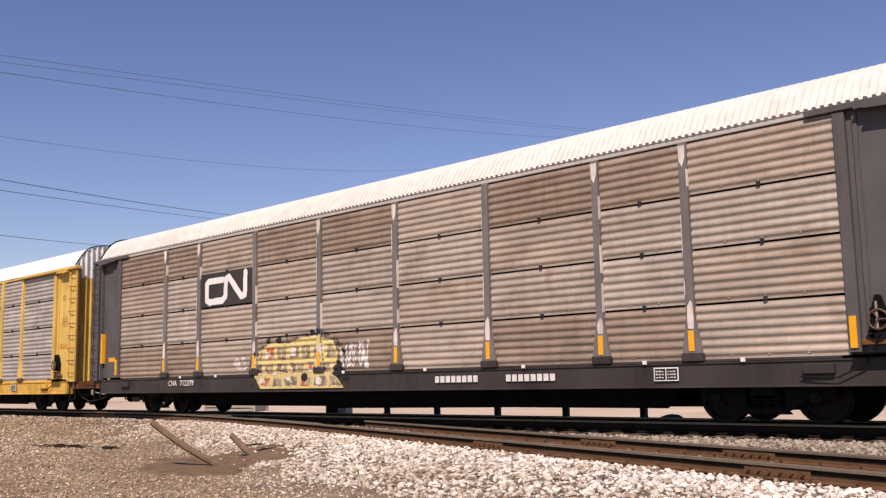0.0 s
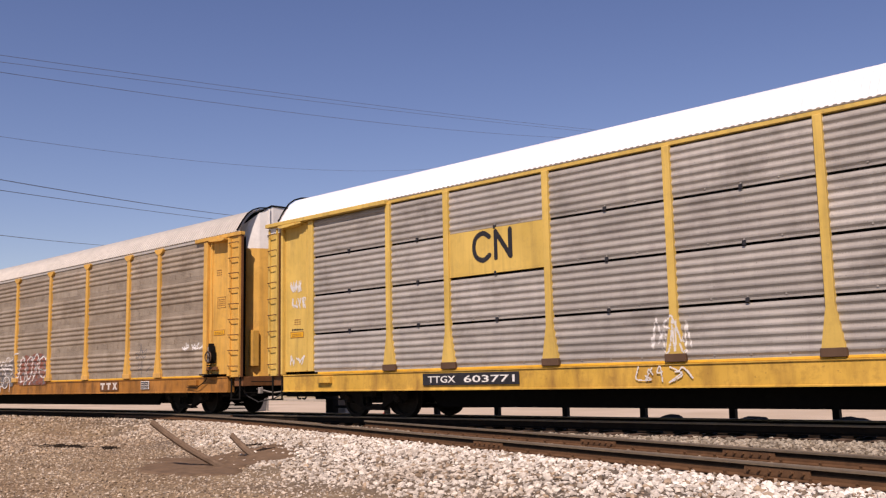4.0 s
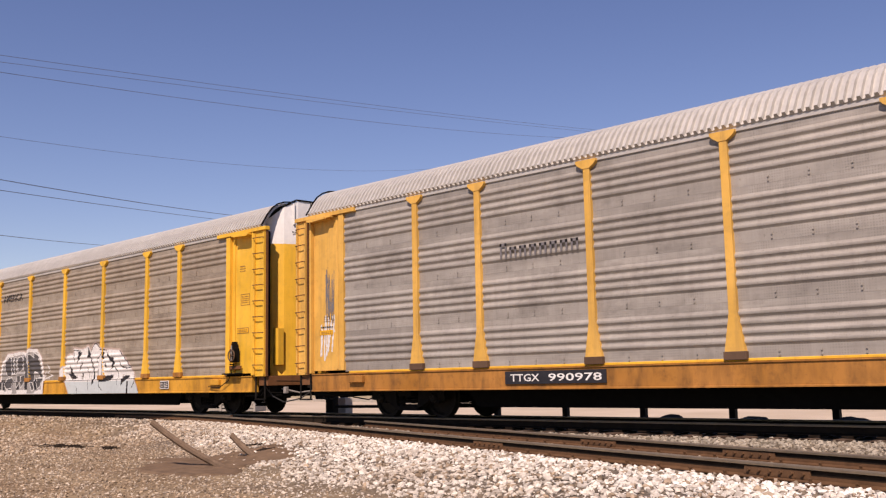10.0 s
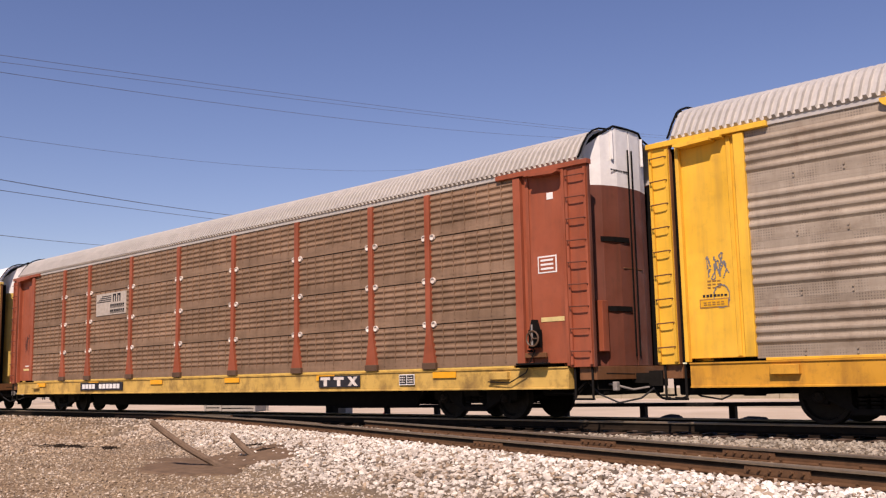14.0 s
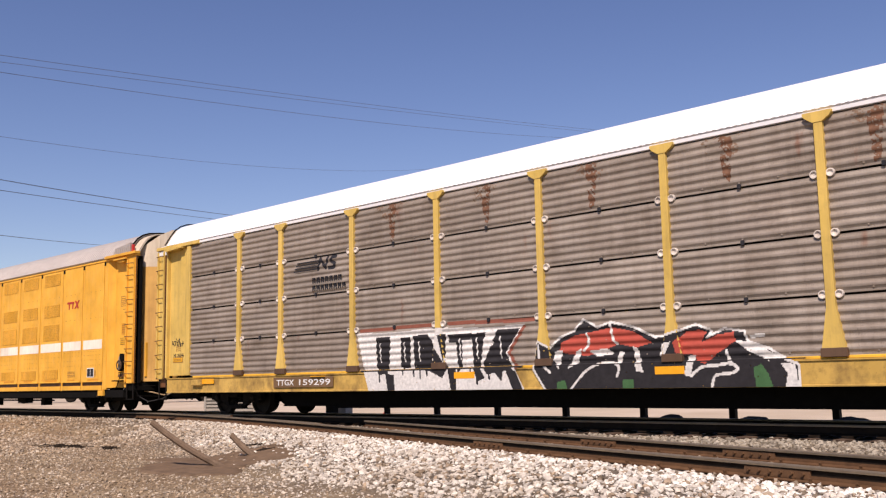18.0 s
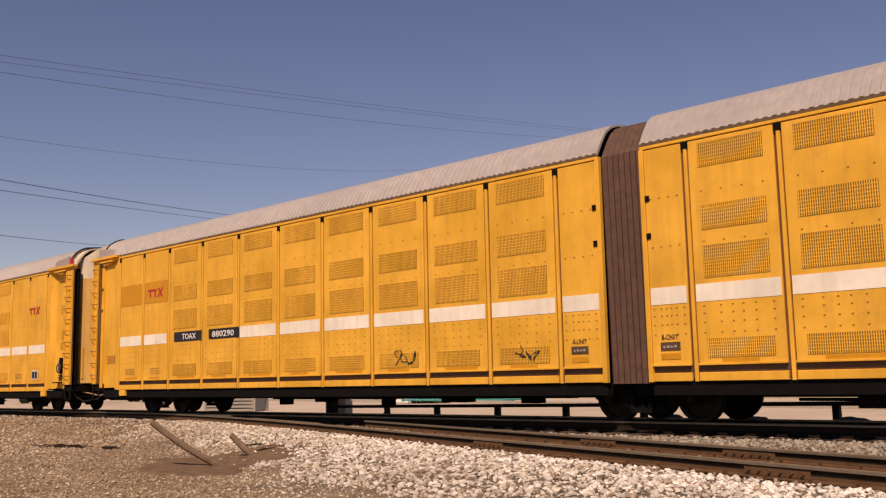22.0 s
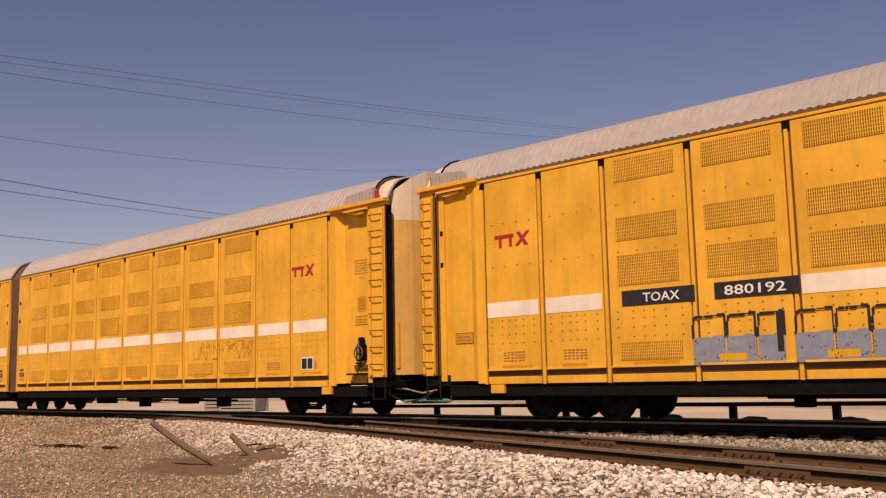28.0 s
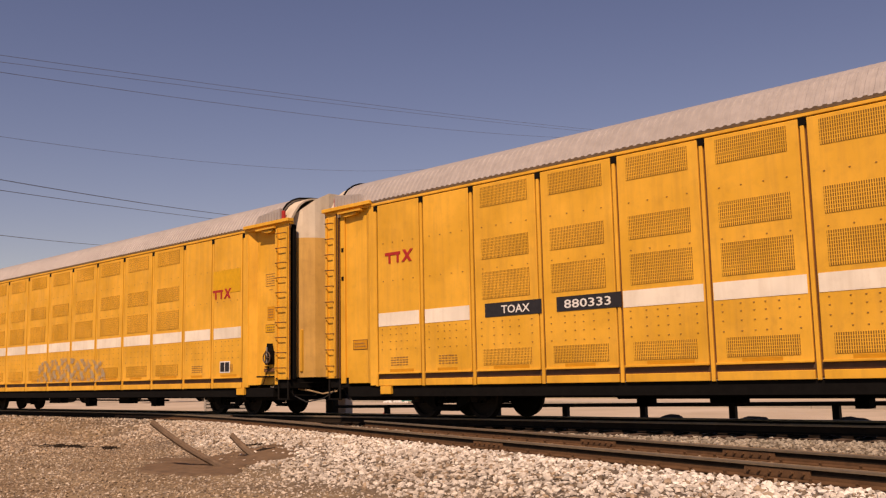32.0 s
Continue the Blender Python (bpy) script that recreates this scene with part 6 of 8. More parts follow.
def piece_figure(x, z):
    dark = [(-3.9, 0.95), (-3.8, 1.9), (-2.8, 1.75), (-2.0, 1.9), (-1.5, 2.1), (-1.35, 1.3), (-1.6, 0.95)]
    head, horn = oval(-3.95, 1.95, 0.42, 0.30), oval(-4.42, 1.95, 0.15, 0.22)
    neck = [(-4.35, 0.85), (-4.2, 1.75), (-3.7, 1.75), (-3.55, 0.85)]
    loops = [oval(-2.75, 1.3, 0.34, 0.36), oval(-2.35, 1.1, 0.30, 0.22), oval(-2.25, 1.88, 0.20, 0.18), oval(-2.65, 1.75, 0.18, 0.14)]
    lines = [curve((-3.5, 2.0), (-3.1, 1.95), (-2.8, 1.75)), curve((-2.0, 1.9), (-1.6, 2.1), (-1.3, 2.2)), curve((-2.5, 1.62), (-2.0, 1.6), (-1.75, 1.5), (-2.0, 1.35), (-2.5, 1.4)),
             curve((-3.6, 1.2), (-3.2, 1.0), (-2.8, 0.98)), curve((-2.1, 1.75), (-1.75, 1.7), (-1.85, 1.3), (-1.9, 0.7)), curve((-2.7, 0.95), (-2.8, 0.7)), curve((-1.9, 1.2), (-1.5, 1.25))]
    lay = [("mist", 2, -0.35, 6.0, dark), ("fill", 1, neck), ("fill", 1, head), ("fill", 1, horn), ("edge", 0, 0.022, head), ("edge", 0, 0.022, horn), ("edge", 0, 0.02, neck)]
    lay += [("edge", 0, 0.024, p) for p in loops] + [("line", 0, 0.024, p) for p in lines]
    lay += [("fill", 2, oval(-4.1, 2.0, 0.06, 0.04)), ("fill", 2, oval(-3.78, 2.0, 0.06, 0.04)), ("fill", 2, oval(-3.95, 1.83, 0.10, 0.05))]
    return stack(x, z, *lay)


def piece_red(x, z):
    base = [(-1.35, 1.25), (-1.1, 1.95), (-0.6, 2.1), (-0.2, 2.05), (0.3, 2.15), (0.9, 2.1), (1.35, 1.85), (1.4, 1.1), (1.3, 0.98), (-1.0, 0.98)]
    loops = [oval(-0.85, 1.55, 0.26, 0.46), oval(-0.25, 1.62, 0.25, 0.42, 0.2), oval(0.25, 1.70, 0.24, 0.40, 0.3), oval(0.95, 1.62, 0.36, 0.38)]
    lines = [curve((-1.3, 1.2), (-1.05, 1.7), (-0.9, 2.05)), curve((-0.1, 1.0), (0.2, 1.35), (0.35, 1.7)), curve((0.6, 1.55), (1.0, 1.5), (1.38, 1.5)), curve((-0.6, 1.0), (-0.4, 1.3), (-0.55, 1.5))]
    return stack(x, z, ("fill", 1, base), ("mist", 2, 0.25, 5.0, base), *[("edge", 0, 0.030, p) for p in loops], *[("line", 0, 0.028, p) for p in lines])


painted(c3, "spray_paint", -11.5, -7.8, 0.74, 2.5, 0.022, piece_ghost, (GRAFW, GRAFS), "white-lined smoky spray-painted piece", side_of("grouped"), 0.4)
painted(c3, "spray_paint", -6.7, -4.2, 0.85, 2.4, 0.022, piece_pale, (GRAFW, GRAFP, GRAFR), "pale bubble-lettered spray-painted piece", side_of("grouped"), 0.4)
painted(c3, "spray_paint", -4.7, -1.1, 0.72, 2.35, 0.020, piece_figure, (GRAFW, GRAFP, GRAFS), "white-outlined spray-painted loops on smoky grey", side_of("grouped"), 0.4)
painted(c3, "spray_paint", -1.5, 1.5, 0.8, 2.3, 0.022, piece_red, (GRAFW, GRAFR, GRAFS), "brick-red bubble-lettered spray-painted piece", side_of("grouped"), 0.4)
C3_STROKES = [[(7.76, 1.86), (7.91, 1.91), (7.94, 1.76), (7.82, 1.73), (7.77, 1.84)], [(8.0, 2.18), (8.04, 1.95), (7.93, 1.7)], [(8.09, 2.17), (8.09, 1.73)], [(8.14, 1.97), (8.23, 1.88), (8.43, 2.0), (8.45, 1.86), (8.3, 1.82)], [(8.18, 1.79), (8.29, 1.72), (8.39, 1.77)], [(8.03, 1.63), (7.95, 1.37), (8.22, 1.38), (8.19, 1.62)], [(8.15, 1.73), (8.1, 0.95)], [(7.99, 1.11), (8.08, 0.97)], [(8.39, 1.29), (8.77, 1.46)]]
painted(c3, "spray_tag", 7.70, 8.83, 1.14, 2.24, 0.014, lambda x, z: stack(x, z, *[("line", 0, 0.013, p) for p in C3_STROKES]), (GRAFS,), "thin dark tag with two curls and an arrow", side_of("grouped"), 0.0)
painted(c3, "spray_tag", 10.48, 11.76, 1.86, 2.12, 0.018, lambda x, z: scrawls(x, z, 10.53, 11.71, 1.88, 2.10, 6, 0, 23, 0.020), (GRAFW,), "white tag", side_of("grouped"))

# fourth car: a dark word in plain bars
text_bars(c4, -6.68, -4.58, 3.34, 3.66, 8, -1.553, GRAFS, (0,), "dark painted word in plain bars")
sill_board(c4, -6.6, -4.1, "TTGX 990978")
owner_board(c4, 5.5, 6.75)
painted(c4, "spray_tag", -12.85, -12.1, 1.3, 2.6, 0.02, lambda x, z: scrawls(x, z, -12.7, -12.2, 1.4, 2.5, 4, 0, 31, 0.025), (GRAFW,), "white tag on the end plate", lambda x, z: 1.472)

painted(c4, "spray_tag", -12.62, -12.12, 2.25, 3.75, 0.014, lambda x, z: scrawls(x, z, -12.55, -12.2, 2.3, 3.7, 9, 0, 33, 0.010), (GRAFS,), "thin grey scribbles down the end plate", lambda x, z: 1.472)

# fifth car: shield, two words, two large pieces
shield(c5, -8.22, 3.34, 4.80)
painted_text(c5, "BUILDING", -6.12, -4.52, 4.22, 0.29, DARK, side_of("grouped"), "dark painted lettering")
painted_text(c5, "AMERICA", -4.05, -2.25, 4.22, 0.29, DARK, side_of("grouped"), "dark painted lettering")
sill_board(c5, -6.62, -4.05, "TTGX 975328", board=paint("dark_brown_board", (0.10, 0.05, 0.025), (0.04, 0.025, 0.015), 0.6, 0.4), label="rust-brown number board on the sill", ink=GRAFP, trim=0.025)


def piece_smoke(x, z):
    up = 0.05
    rim = [(-4.03, 1.12), (-3.88, 1.71), (-3.47, 2.05), (-2.83, 2.08), (-2.17, 2.11), (-1.76, 2.06), (-1.36, 2.18), (-0.84, 2.16), (-0.47, 1.88), (-0.27, 1.52), (-0.16, 1.18), (-0.2, 0.58), (-3.93, 0.58)]
    upper = [[(-3.32, 1.98), (-3.03, 1.87), (-3.08, 1.56), (-2.99, 1.34), (-3.33, 1.32), (-3.57, 1.51), (-3.62, 1.77)], [(-3.08, 1.96), (-2.93, 1.99), (-2.79, 1.4), (-2.94, 1.4)], [(-2.79, 1.95), (-2.64, 1.95), (-2.56, 1.39), (-2.7, 1.39)],
             [(-2.46, 1.94), (-2.18, 1.97), (-1.99, 1.83), (-2.04, 1.53), (-2.32, 1.47), (-2.46, 1.66)], [(-1.99, 2.04), (-1.37, 1.62), (-1.34, 1.09), (-1.56, 1.13), (-1.73, 1.37), (-1.86, 1.52)],
             [(-1.36, 2.01), (-1.02, 1.87), (-1.06, 2.05), (-0.72, 1.95), (-0.43, 1.59), (-0.28, 1.18), (-0.48, 1.22), (-0.61, 1.39), (-0.94, 1.43), (-0.99, 1.08), (-1.25, 1.06)]]
    lower = [[(-3.48, 1.14), (-3.04, 1.19), (-2.84, 1.06), (-2.94, 0.85), (-3.33, 0.82), (-3.53, 0.95)], [(-2.56, 1.27), (-2.28, 1.26), (-2.24, 0.99), (-2.42, 0.87)], [(-2.19, 1.23), (-1.87, 1.28), (-1.83, 1.01), (-2.01, 0.87)],
             [(-1.21, 1.0), (-1.04, 1.0), (-0.87, 0.79), (-1.04, 0.74)], [(-0.78, 1.14), (-0.28, 1.15), (-0.33, 0.9), (-0.53, 0.82), (-0.66, 1.02)]]
    wisp = [(-0.27, 1.61), (0.14, 1.68), (0.41, 1.53), (0.25, 1.39), (0.6, 1.3), (0.55, 1.14), (-0.04, 1.18), (0.05, 1.4)]
    rim = lift([rim], up)[0]
    tone = stack(x, z, ("edge", 3, 0.13, rim), ("edge", 0, 0.085, rim), ("fill", 4, rim), ("edge", 0, 0.035, rim), ("mist", 0, 0.85, 8.0, wisp), ("line", 0, 0.022, wisp[1:5] + wisp[6:]))
    smear = ripple(x * 1.6, z * 0.35, 3.1, 2.0)
    tone[in_poly(x, z, rim) & (z > 0.80) & (z < 1.18) & (smear > 0.15)] = 2
    for p in lift(upper + lower, up):
        mx, mz = sum(a for a, b in p) / len(p), sum(b for a, b in p) / len(p)
        fat = [(mx + (a - mx) * 1.10, mz + (b - mz) * 1.10) for a, b in p]
        tone = over(tone, stack(x, z, ("edge", 0, 0.030, fat), ("fill", 1, fat)))
    tone[in_poly(x, z, rim) & (z < 0.80) & (ripple(x, z, 1.9, 5.0) > -0.25)] = 0
    return over(tone, stack(x, z, ("line", 2, 0.012, [(-4.0, 1.10), (-0.2, 1.10)])))


def piece_white(x, z):
    base = [(1.28, 1.42), (1.65, 1.54), (1.74, 1.88), (1.95, 1.95), (2.2, 1.91), (2.17, 2.15), (2.72, 2.09), (3.12, 2.12), (3.28, 2.21), (3.5, 1.99), (3.67, 2.21), (3.89, 2.26), (4.13, 2.10), (4.54, 2.01), (4.95, 2.01),
            (5.51, 1.97), (5.87, 1.72), (6.32, 1.4), (6.51, 1.2), (6.55, 1.02), (6.76, 0.75), (6.8, 0.58), (2.04, 0.58), (1.71, 1.03), (1.35, 1.17)]
    skirt = [(1.7, 1.05), (6.60, 1.05), (6.9, 0.63), (2.04, 0.63)]
    left = [[(2.55, 2.02), (2.85, 1.99), (2.71, 1.78), (2.53, 1.61), (2.57, 1.87)], [(3.28, 2.16), (3.5, 1.92), (3.85, 1.38), (3.86, 0.93), (3.7, 0.86), (3.79, 1.33), (3.52, 1.79), (3.3, 1.8)],
            [(1.97, 1.58), (2.21, 1.38), (2.28, 1.25), (2.61, 1.11), (2.17, 1.07), (1.86, 1.26), (2.1, 1.28)], [(2.72, 1.34), (2.83, 1.57), (2.97, 1.72), (2.89, 1.49)], [(2.92, 1.26), (3.03, 1.27), (2.97, 0.99)]]
    right = [[(4.66, 1.95), (4.94, 1.75), (5.14, 1.74), (5.24, 1.52), (5.01, 1.43), (5.07, 1.57), (4.76, 1.75)], [(4.17, 1.15), (4.41, 1.14), (5.16, 1.19), (5.07, 1.01), (4.61, 0.96), (4.23, 0.97)], [(4.5, 1.65), (4.58, 1.55), (4.72, 1.49), (4.6, 1.42)],
             [(5.44, 1.67), (5.75, 1.45), (6.12, 1.39), (5.75, 1.38)], [(5.76, 1.13), (6.23, 1.15), (6.17, 1.03), (5.88, 0.93), (5.74, 0.81)], [(6.12, 0.96), (6.22, 0.97), (6.19, 0.58), (6.1, 0.58)], [(4.89, 1.32), (5.12, 1.48), (5.18, 1.45)]]
    lines = [[(2.2, 2.08), (2.72, 2.04)], [(2.2, 2.07), (2.33, 1.69)], [(3.99, 1.72), (4.24, 1.36), (4.22, 0.83), (4.45, 0.69)], [(3.99, 1.74), (4.29, 1.78), (4.45, 1.94), (4.5, 1.11)], [(5.15, 1.47), (5.47, 1.3), (5.47, 0.86)],
             [(3.29, 1.47), (3.44, 1.29), (3.44, 0.72)], [(2.6, 0.8), (2.63, 0.58)], [(6.44, 0.75), (6.62, 0.95)], curve((3.5, 1.99), (3.67, 2.19), (3.89, 2.24), (4.19, 2.07), (4.6, 2.0)), [(5.51, 1.97), (5.87, 1.72), (6.32, 1.4), (6.01, 1.37)]]
    return stack(x, z, ("edge", 3, 0.06, lift([base])[0]), ("fill", 0, lift([base])[0]), ("fill", 2, skirt), *[("fill", 1, p) for p in lift(left + right)], *[("line", 1, 0.016, p) for p in lift(lines)], ("line", 1, 0.015, [(1.6, 1.10), (6.6, 1.10)]))


GRAFI = plain("pale_ice_spray", (0.48, 0.53, 0.52), 0.6, 0.1)
painted(c5, "spray_paint", -4.3, 0.9, 0.64, 2.36, 0.020, piece_smoke, (GRAFW, plain("slate_spray", (0.075, 0.07, 0.068), 0.6, 0.25), GRAFK, GRAFP, plain("pale_smoke_spray", (0.30, 0.285, 0.265), 0.6, 0.2)), "smoke-grey bubble-lettered piece with a white rim", side_of("grouped"), -0.35)
painted(c5, "spray_paint", 1.15, 7.1, 0.64, 2.4, 0.020, piece_white, (GRAFW, GRAFK, GRAFI, GRAFP), "large white spray-painted piece with black cuts", side_of("grouped"), -0.35)
painted(c5, "spray_tag", -12.75, -12.1, 1.9, 3.0, 0.016, lambda x, z: over(scrawls(x, z, -12.6, -12.2, 2.45, 2.95, 5, 0, 41, 0.012), stack(x, z, ("edge", 0, 0.012, oval(-12.35, 2.2, 0.15, 0.20)))), (GRAFS,), "thin dark tag on the end plate", lambda x, z: 1.472)

# sixth car: pale worn sign, owner's strokes
box("worn_sign", plain("worn_sign_grey", (0.42, 0.37, 0.31), 0.7, 0.2), c6, -6.75, -4.7, -1.546, -1.50, 3.22, 3.95, "pale worn sign ground", 0.002)
for k in range(4):
    box("sign_line", DARK, c6, -6.7 + 0.12 * k, -5.7, -1.551, -1.543, 3.66 + 0.06 * k, 3.69 + 0.06 * k, "", 0.001)
text_bars(c6, -5.6, -5.0, 3.64, 3.90, 2, -1.551, DARK)
text_bars(c6, -5.75, -4.78, 3.44, 3.57, 7, -1.551, DARK)
text_bars(c6, -5.75, -4.78, 3.26, 3.39, 8, -1.551, DARK)
sill_board(c6, -7.7, -4.75, "")
owner_board(c6, 5.3, 6.85)
box("data_box", WHITE, c6, 12.28, 12.76, -1.478, -1.468, 2.95, 3.30, "white framed data box", 0.002)
box("data_box_field", RED, c6, 12.31, 12.73, -1.482, -1.474, 2.98, 3.27, "", 0.002)
for k in range(3):
    box("stencil_bar", WHITE, c6, 12.36, 12.68, -1.486, -1.479, 3.02 + 0.085 * k, 3.06 + 0.085 * k, "", 0.001)
box("data_label", WHITE, c6, 12.56, 12.72, -1.478, -1.468, 4.44, 4.58, "small white label", 0.002)
bars(c6, -12.5, -12.1, 1.64, 1.74, -1.473, WHITE, 5, 23, "small white line of marks")
box("notice", GRAFY, c6, 12.32, 12.9, -1.479, -1.468, 1.97, 2.06, "narrow cream notice strip", 0.002)
box("notice", GRAFY, c6, -12.65, -12.05, -1.479, -1.468, 1.51, 1.59, "narrow cream notice strip", 0.002)
painted(c6, "spray_tag", -12.85, -12.1, 1.9, 3.0, 0.016, lambda x, z: scrawls(x, z, -12.6, -12.2, 1.95, 2.95, 4, 0, 51, 0.010), (GRAFK,), "thin dark tag on the end plate", lambda x, z: 1.472)
for k in range(6):
    box("reflector", AMBER, c6, -11.2 + 4.1 * k, -10.5 + 4.1 * k, -1.571, -1.558, 0.90, 1.03, "yellow reflector patch", 0.002)

# seventh car: lined emblem with two dark words, two large pieces
for k in range(4):
    box("emblem_line", DARK, c7, -6.72 + 0.05 * k, -5.70, -1.543, -1.536, 3.70 + 0.07 * k, 3.73 + 0.07 * k, "", 0.001)
painted(c7, "stroke_emblem", -5.85, -4.95, 3.62, 4.06, 0.014, lambda x, z: stack(x, z, ("line", 0, 0.042, [(-5.74, 3.70), (-5.64, 3.98), (-5.44, 3.72), (-5.34, 3.98)]), ("line", 0, 0.042, [(-5.02, 3.97), (-5.18, 3.97), (-5.23, 3.88), (-5.06, 3.80), (-5.10, 3.71), (-5.30, 3.71)])), (DARK,),
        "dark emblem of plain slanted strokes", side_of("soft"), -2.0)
text_bars(c7, -5.95, -4.75, 3.36, 3.50, 7, -1.543, DARK)
text_bars(c7, -5.95, -4.60, 3.16, 3.30, 8, -1.543, DARK)
sill_board(c7, -7.55, -5.1, "TTGX 159299", board=paint("rust_brown_board", (0.16, 0.09, 0.04), (0.06, 0.04, 0.03), 0.4, 0.3))


def piece_drips(x, z):
    base = [(-4.25, 1.95), (-3.07, 1.91), (-1.64, 1.95), (-0.08, 1.88), (0.99, 1.9), (0.51, 1.32), (0.95, 0.58), (-3.79, 0.58), (-4.05, 1.28)]
    first = [[(-3.55, 1.82), (-3.06, 1.83), (-3.11, 0.96), (-2.91, 0.93), (-2.89, 0.58), (-3.13, 0.58), (-3.2, 0.96), (-3.43, 0.94), (-3.53, 1.13)],
             [(-2.71, 1.78), (-2.38, 1.79), (-2.38, 1.07), (-2.7, 1.1)],
             [(-2.3, 1.8), (-1.84, 1.83), (-1.2, 1.05), (-1.36, 0.84), (-1.76, 1.0), (-2.26, 1.04)],
             [(-1.48, 1.78), (-1.27, 1.8), (-1.29, 1.14)], [(-1.2, 1.05), (-0.95, 1.01), (-0.94, 0.58), (-1.11, 0.59)]]
    second = [[(-1.2, 1.78), (-0.49, 1.79), (-0.46, 1.64), (-0.78, 1.63), (-0.78, 1.04), (-0.89, 0.9), (-0.96, 1.6), (-1.17, 1.61)],
              [(-0.49, 1.76), (-0.07, 1.79), (-0.16, 1.63), (-0.26, 1.05), (-0.11, 0.82), (-0.33, 0.75), (-0.46, 1.06)],
              [(0.22, 1.81), (0.86, 1.83), (0.45, 1.34), (0.65, 0.97), (0.39, 0.95), (0.35, 0.75), (0.16, 0.92), (-0.07, 0.89), (-0.19, 1.11), (0.14, 1.67)],
              [(0.46, 0.97), (0.71, 0.97), (0.91, 0.58), (0.63, 0.59)]]
    lay = [("fill", 0, lift([base])[0])] + [("fill", 1, p) for p in lift(first + second)]
    for a, b, c in ((-3.41, 0.97, 0.79), (-2.62, 1.1, 0.95), (-2.26, 1.05, 0.9), (-2.05, 1.03, 0.85), (-1.84, 1.02, 0.91), (-0.53, 1.05, 0.9), (-0.34, 1.03, 0.7), (0.0, 0.9, 0.80)):
        lay.append(("line", 1, 0.024, [(a, b + 0.06), (a + 0.01, c + 0.06)]))
    for a in (-3.42, -2.60, -2.12, -1.66, -0.86, -0.36, 0.30):
        lay.append(("line", 0, 0.018, [(a, 1.72), (a + 0.03, 1.30)]))
    lay += [("line", 2, 0.040, p) for p in lift([[(-4.11, 2.0), (-1.64, 2.02)], [(-1.19, 2.03), (1.2, 1.97)], [(0.95, 1.85), (0.54, 1.34), (0.74, 1.03)]])]
    lay.append(("fill", 0, oval(0.02, 1.62, 0.09, 0.08)))
    lay.append(("line", 1, 0.012, [(-4.1, 1.10), (0.9, 1.10)]))
    return stack(x, z, *lay)


def piece_ribbon(x, z):
    base = [(1.31, 1.51), (1.61, 1.37), (1.85, 1.55), (2.22, 1.68), (2.44, 1.88), (2.76, 1.71), (3.05, 1.80), (3.56, 1.68), (4.01, 1.47), (4.21, 1.49), (4.53, 1.57), (4.84, 1.66), (5.11, 1.55), (5.01, 1.41),
            (5.38, 1.56), (5.73, 1.5), (5.78, 1.33), (6.17, 1.19), (6.46, 1.0), (6.65, 0.93), (6.66, 0.58), (1.5, 0.58), (1.22, 0.98)]
    red = [[(1.84, 1.30), (1.88, 1.47), (2.22, 1.60), (2.51, 1.64), (2.8, 1.68), (3.08, 1.72), (3.55, 1.62), (3.94, 1.4), (3.61, 1.32), (3.21, 1.40), (2.86, 1.28), (2.5, 1.20), (2.06, 1.25)],
           [(4.40, 1.38), (4.65, 1.56), (4.9, 1.58), (5.05, 1.53), (4.92, 1.36), (5.26, 1.48), (5.55, 1.52), (5.58, 1.36), (5.25, 1.17), (5.0, 0.98), (4.82, 1.06), (4.76, 1.16), (4.46, 1.18)]]
    white = [[(2.25, 1.3), (2.39, 1.35), (2.28, 1.06), (2.05, 0.96)], [(2.54, 1.29), (2.96, 1.33), (3.13, 1.22), (2.75, 1.18)], [(3.54, 1.34), (3.64, 1.31), (3.76, 0.86), (3.6, 0.89)],
             [(3.24, 1.27), (3.34, 1.24), (3.26, 1.02), (3.16, 1.04)], [(5.58, 1.36), (5.84, 1.35), (6.40, 1.05), (6.16, 1.01), (5.77, 1.20)], [(6.38, 0.96), (6.62, 0.95), (6.66, 0.58), (6.44, 0.58), (6.48, 0.8)],
             [(4.67, 1.13), (4.82, 1.15), (4.71, 0.77), (4.59, 0.8)], [(1.73, 1.31), (1.92, 1.33), (1.83, 0.97), (1.68, 1.13)], [(4.14, 1.36), (4.36, 1.40), (4.19, 1.10), (4.1, 1.17)]]
    lines = [curve((2.12, 0.58), (2.49, 0.92), (2.89, 1.06), (3.22, 1.0), (3.18, 0.8)), curve((5.12, 0.59), (5.2, 0.78), (5.5, 0.82), (5.62, 0.90), (5.46, 0.98), (5.2, 0.95), (4.94, 0.93), (4.72, 0.78)),
             curve((2.5, 1.62), (2.55, 1.45), (2.42, 1.3)), curve((3.05, 1.78), (3.1, 1.5), (3.2, 1.4)), curve((1.36, 1.45), (1.4, 1.1), (1.62, 0.9)), curve((5.4, 1.2), (5.45, 1.05), (5.62, 0.9))]
    green = [[(5.9, 0.9), (6.04, 0.96), (6.15, 0.8), (6.22, 0.58), (5.92, 0.58)], [(3.30, 0.73), (3.54, 0.74), (3.54, 0.58), (3.30, 0.58)], [(1.79, 0.71), (1.97, 0.75), (2.03, 0.58), (1.79, 0.58)]]
    return stack(x, z, ("edge", 0, 0.045, lift([base])[0]), ("fill", 1, lift([base])[0]), *[("fill", 2, p) for p in lift(red)], *[("fill", 0, p) for p in lift(white)], *[("line", 0, 0.026, p) for p in lift(lines)],
                 *[("fill", 3, p) for p in lift(green)], ("line", 0, 0.03, [(5.87, 1.48), (6.09, 1.50)]), ("line", 1, 0.012, [(1.3, 1.10), (6.8, 1.10)]))


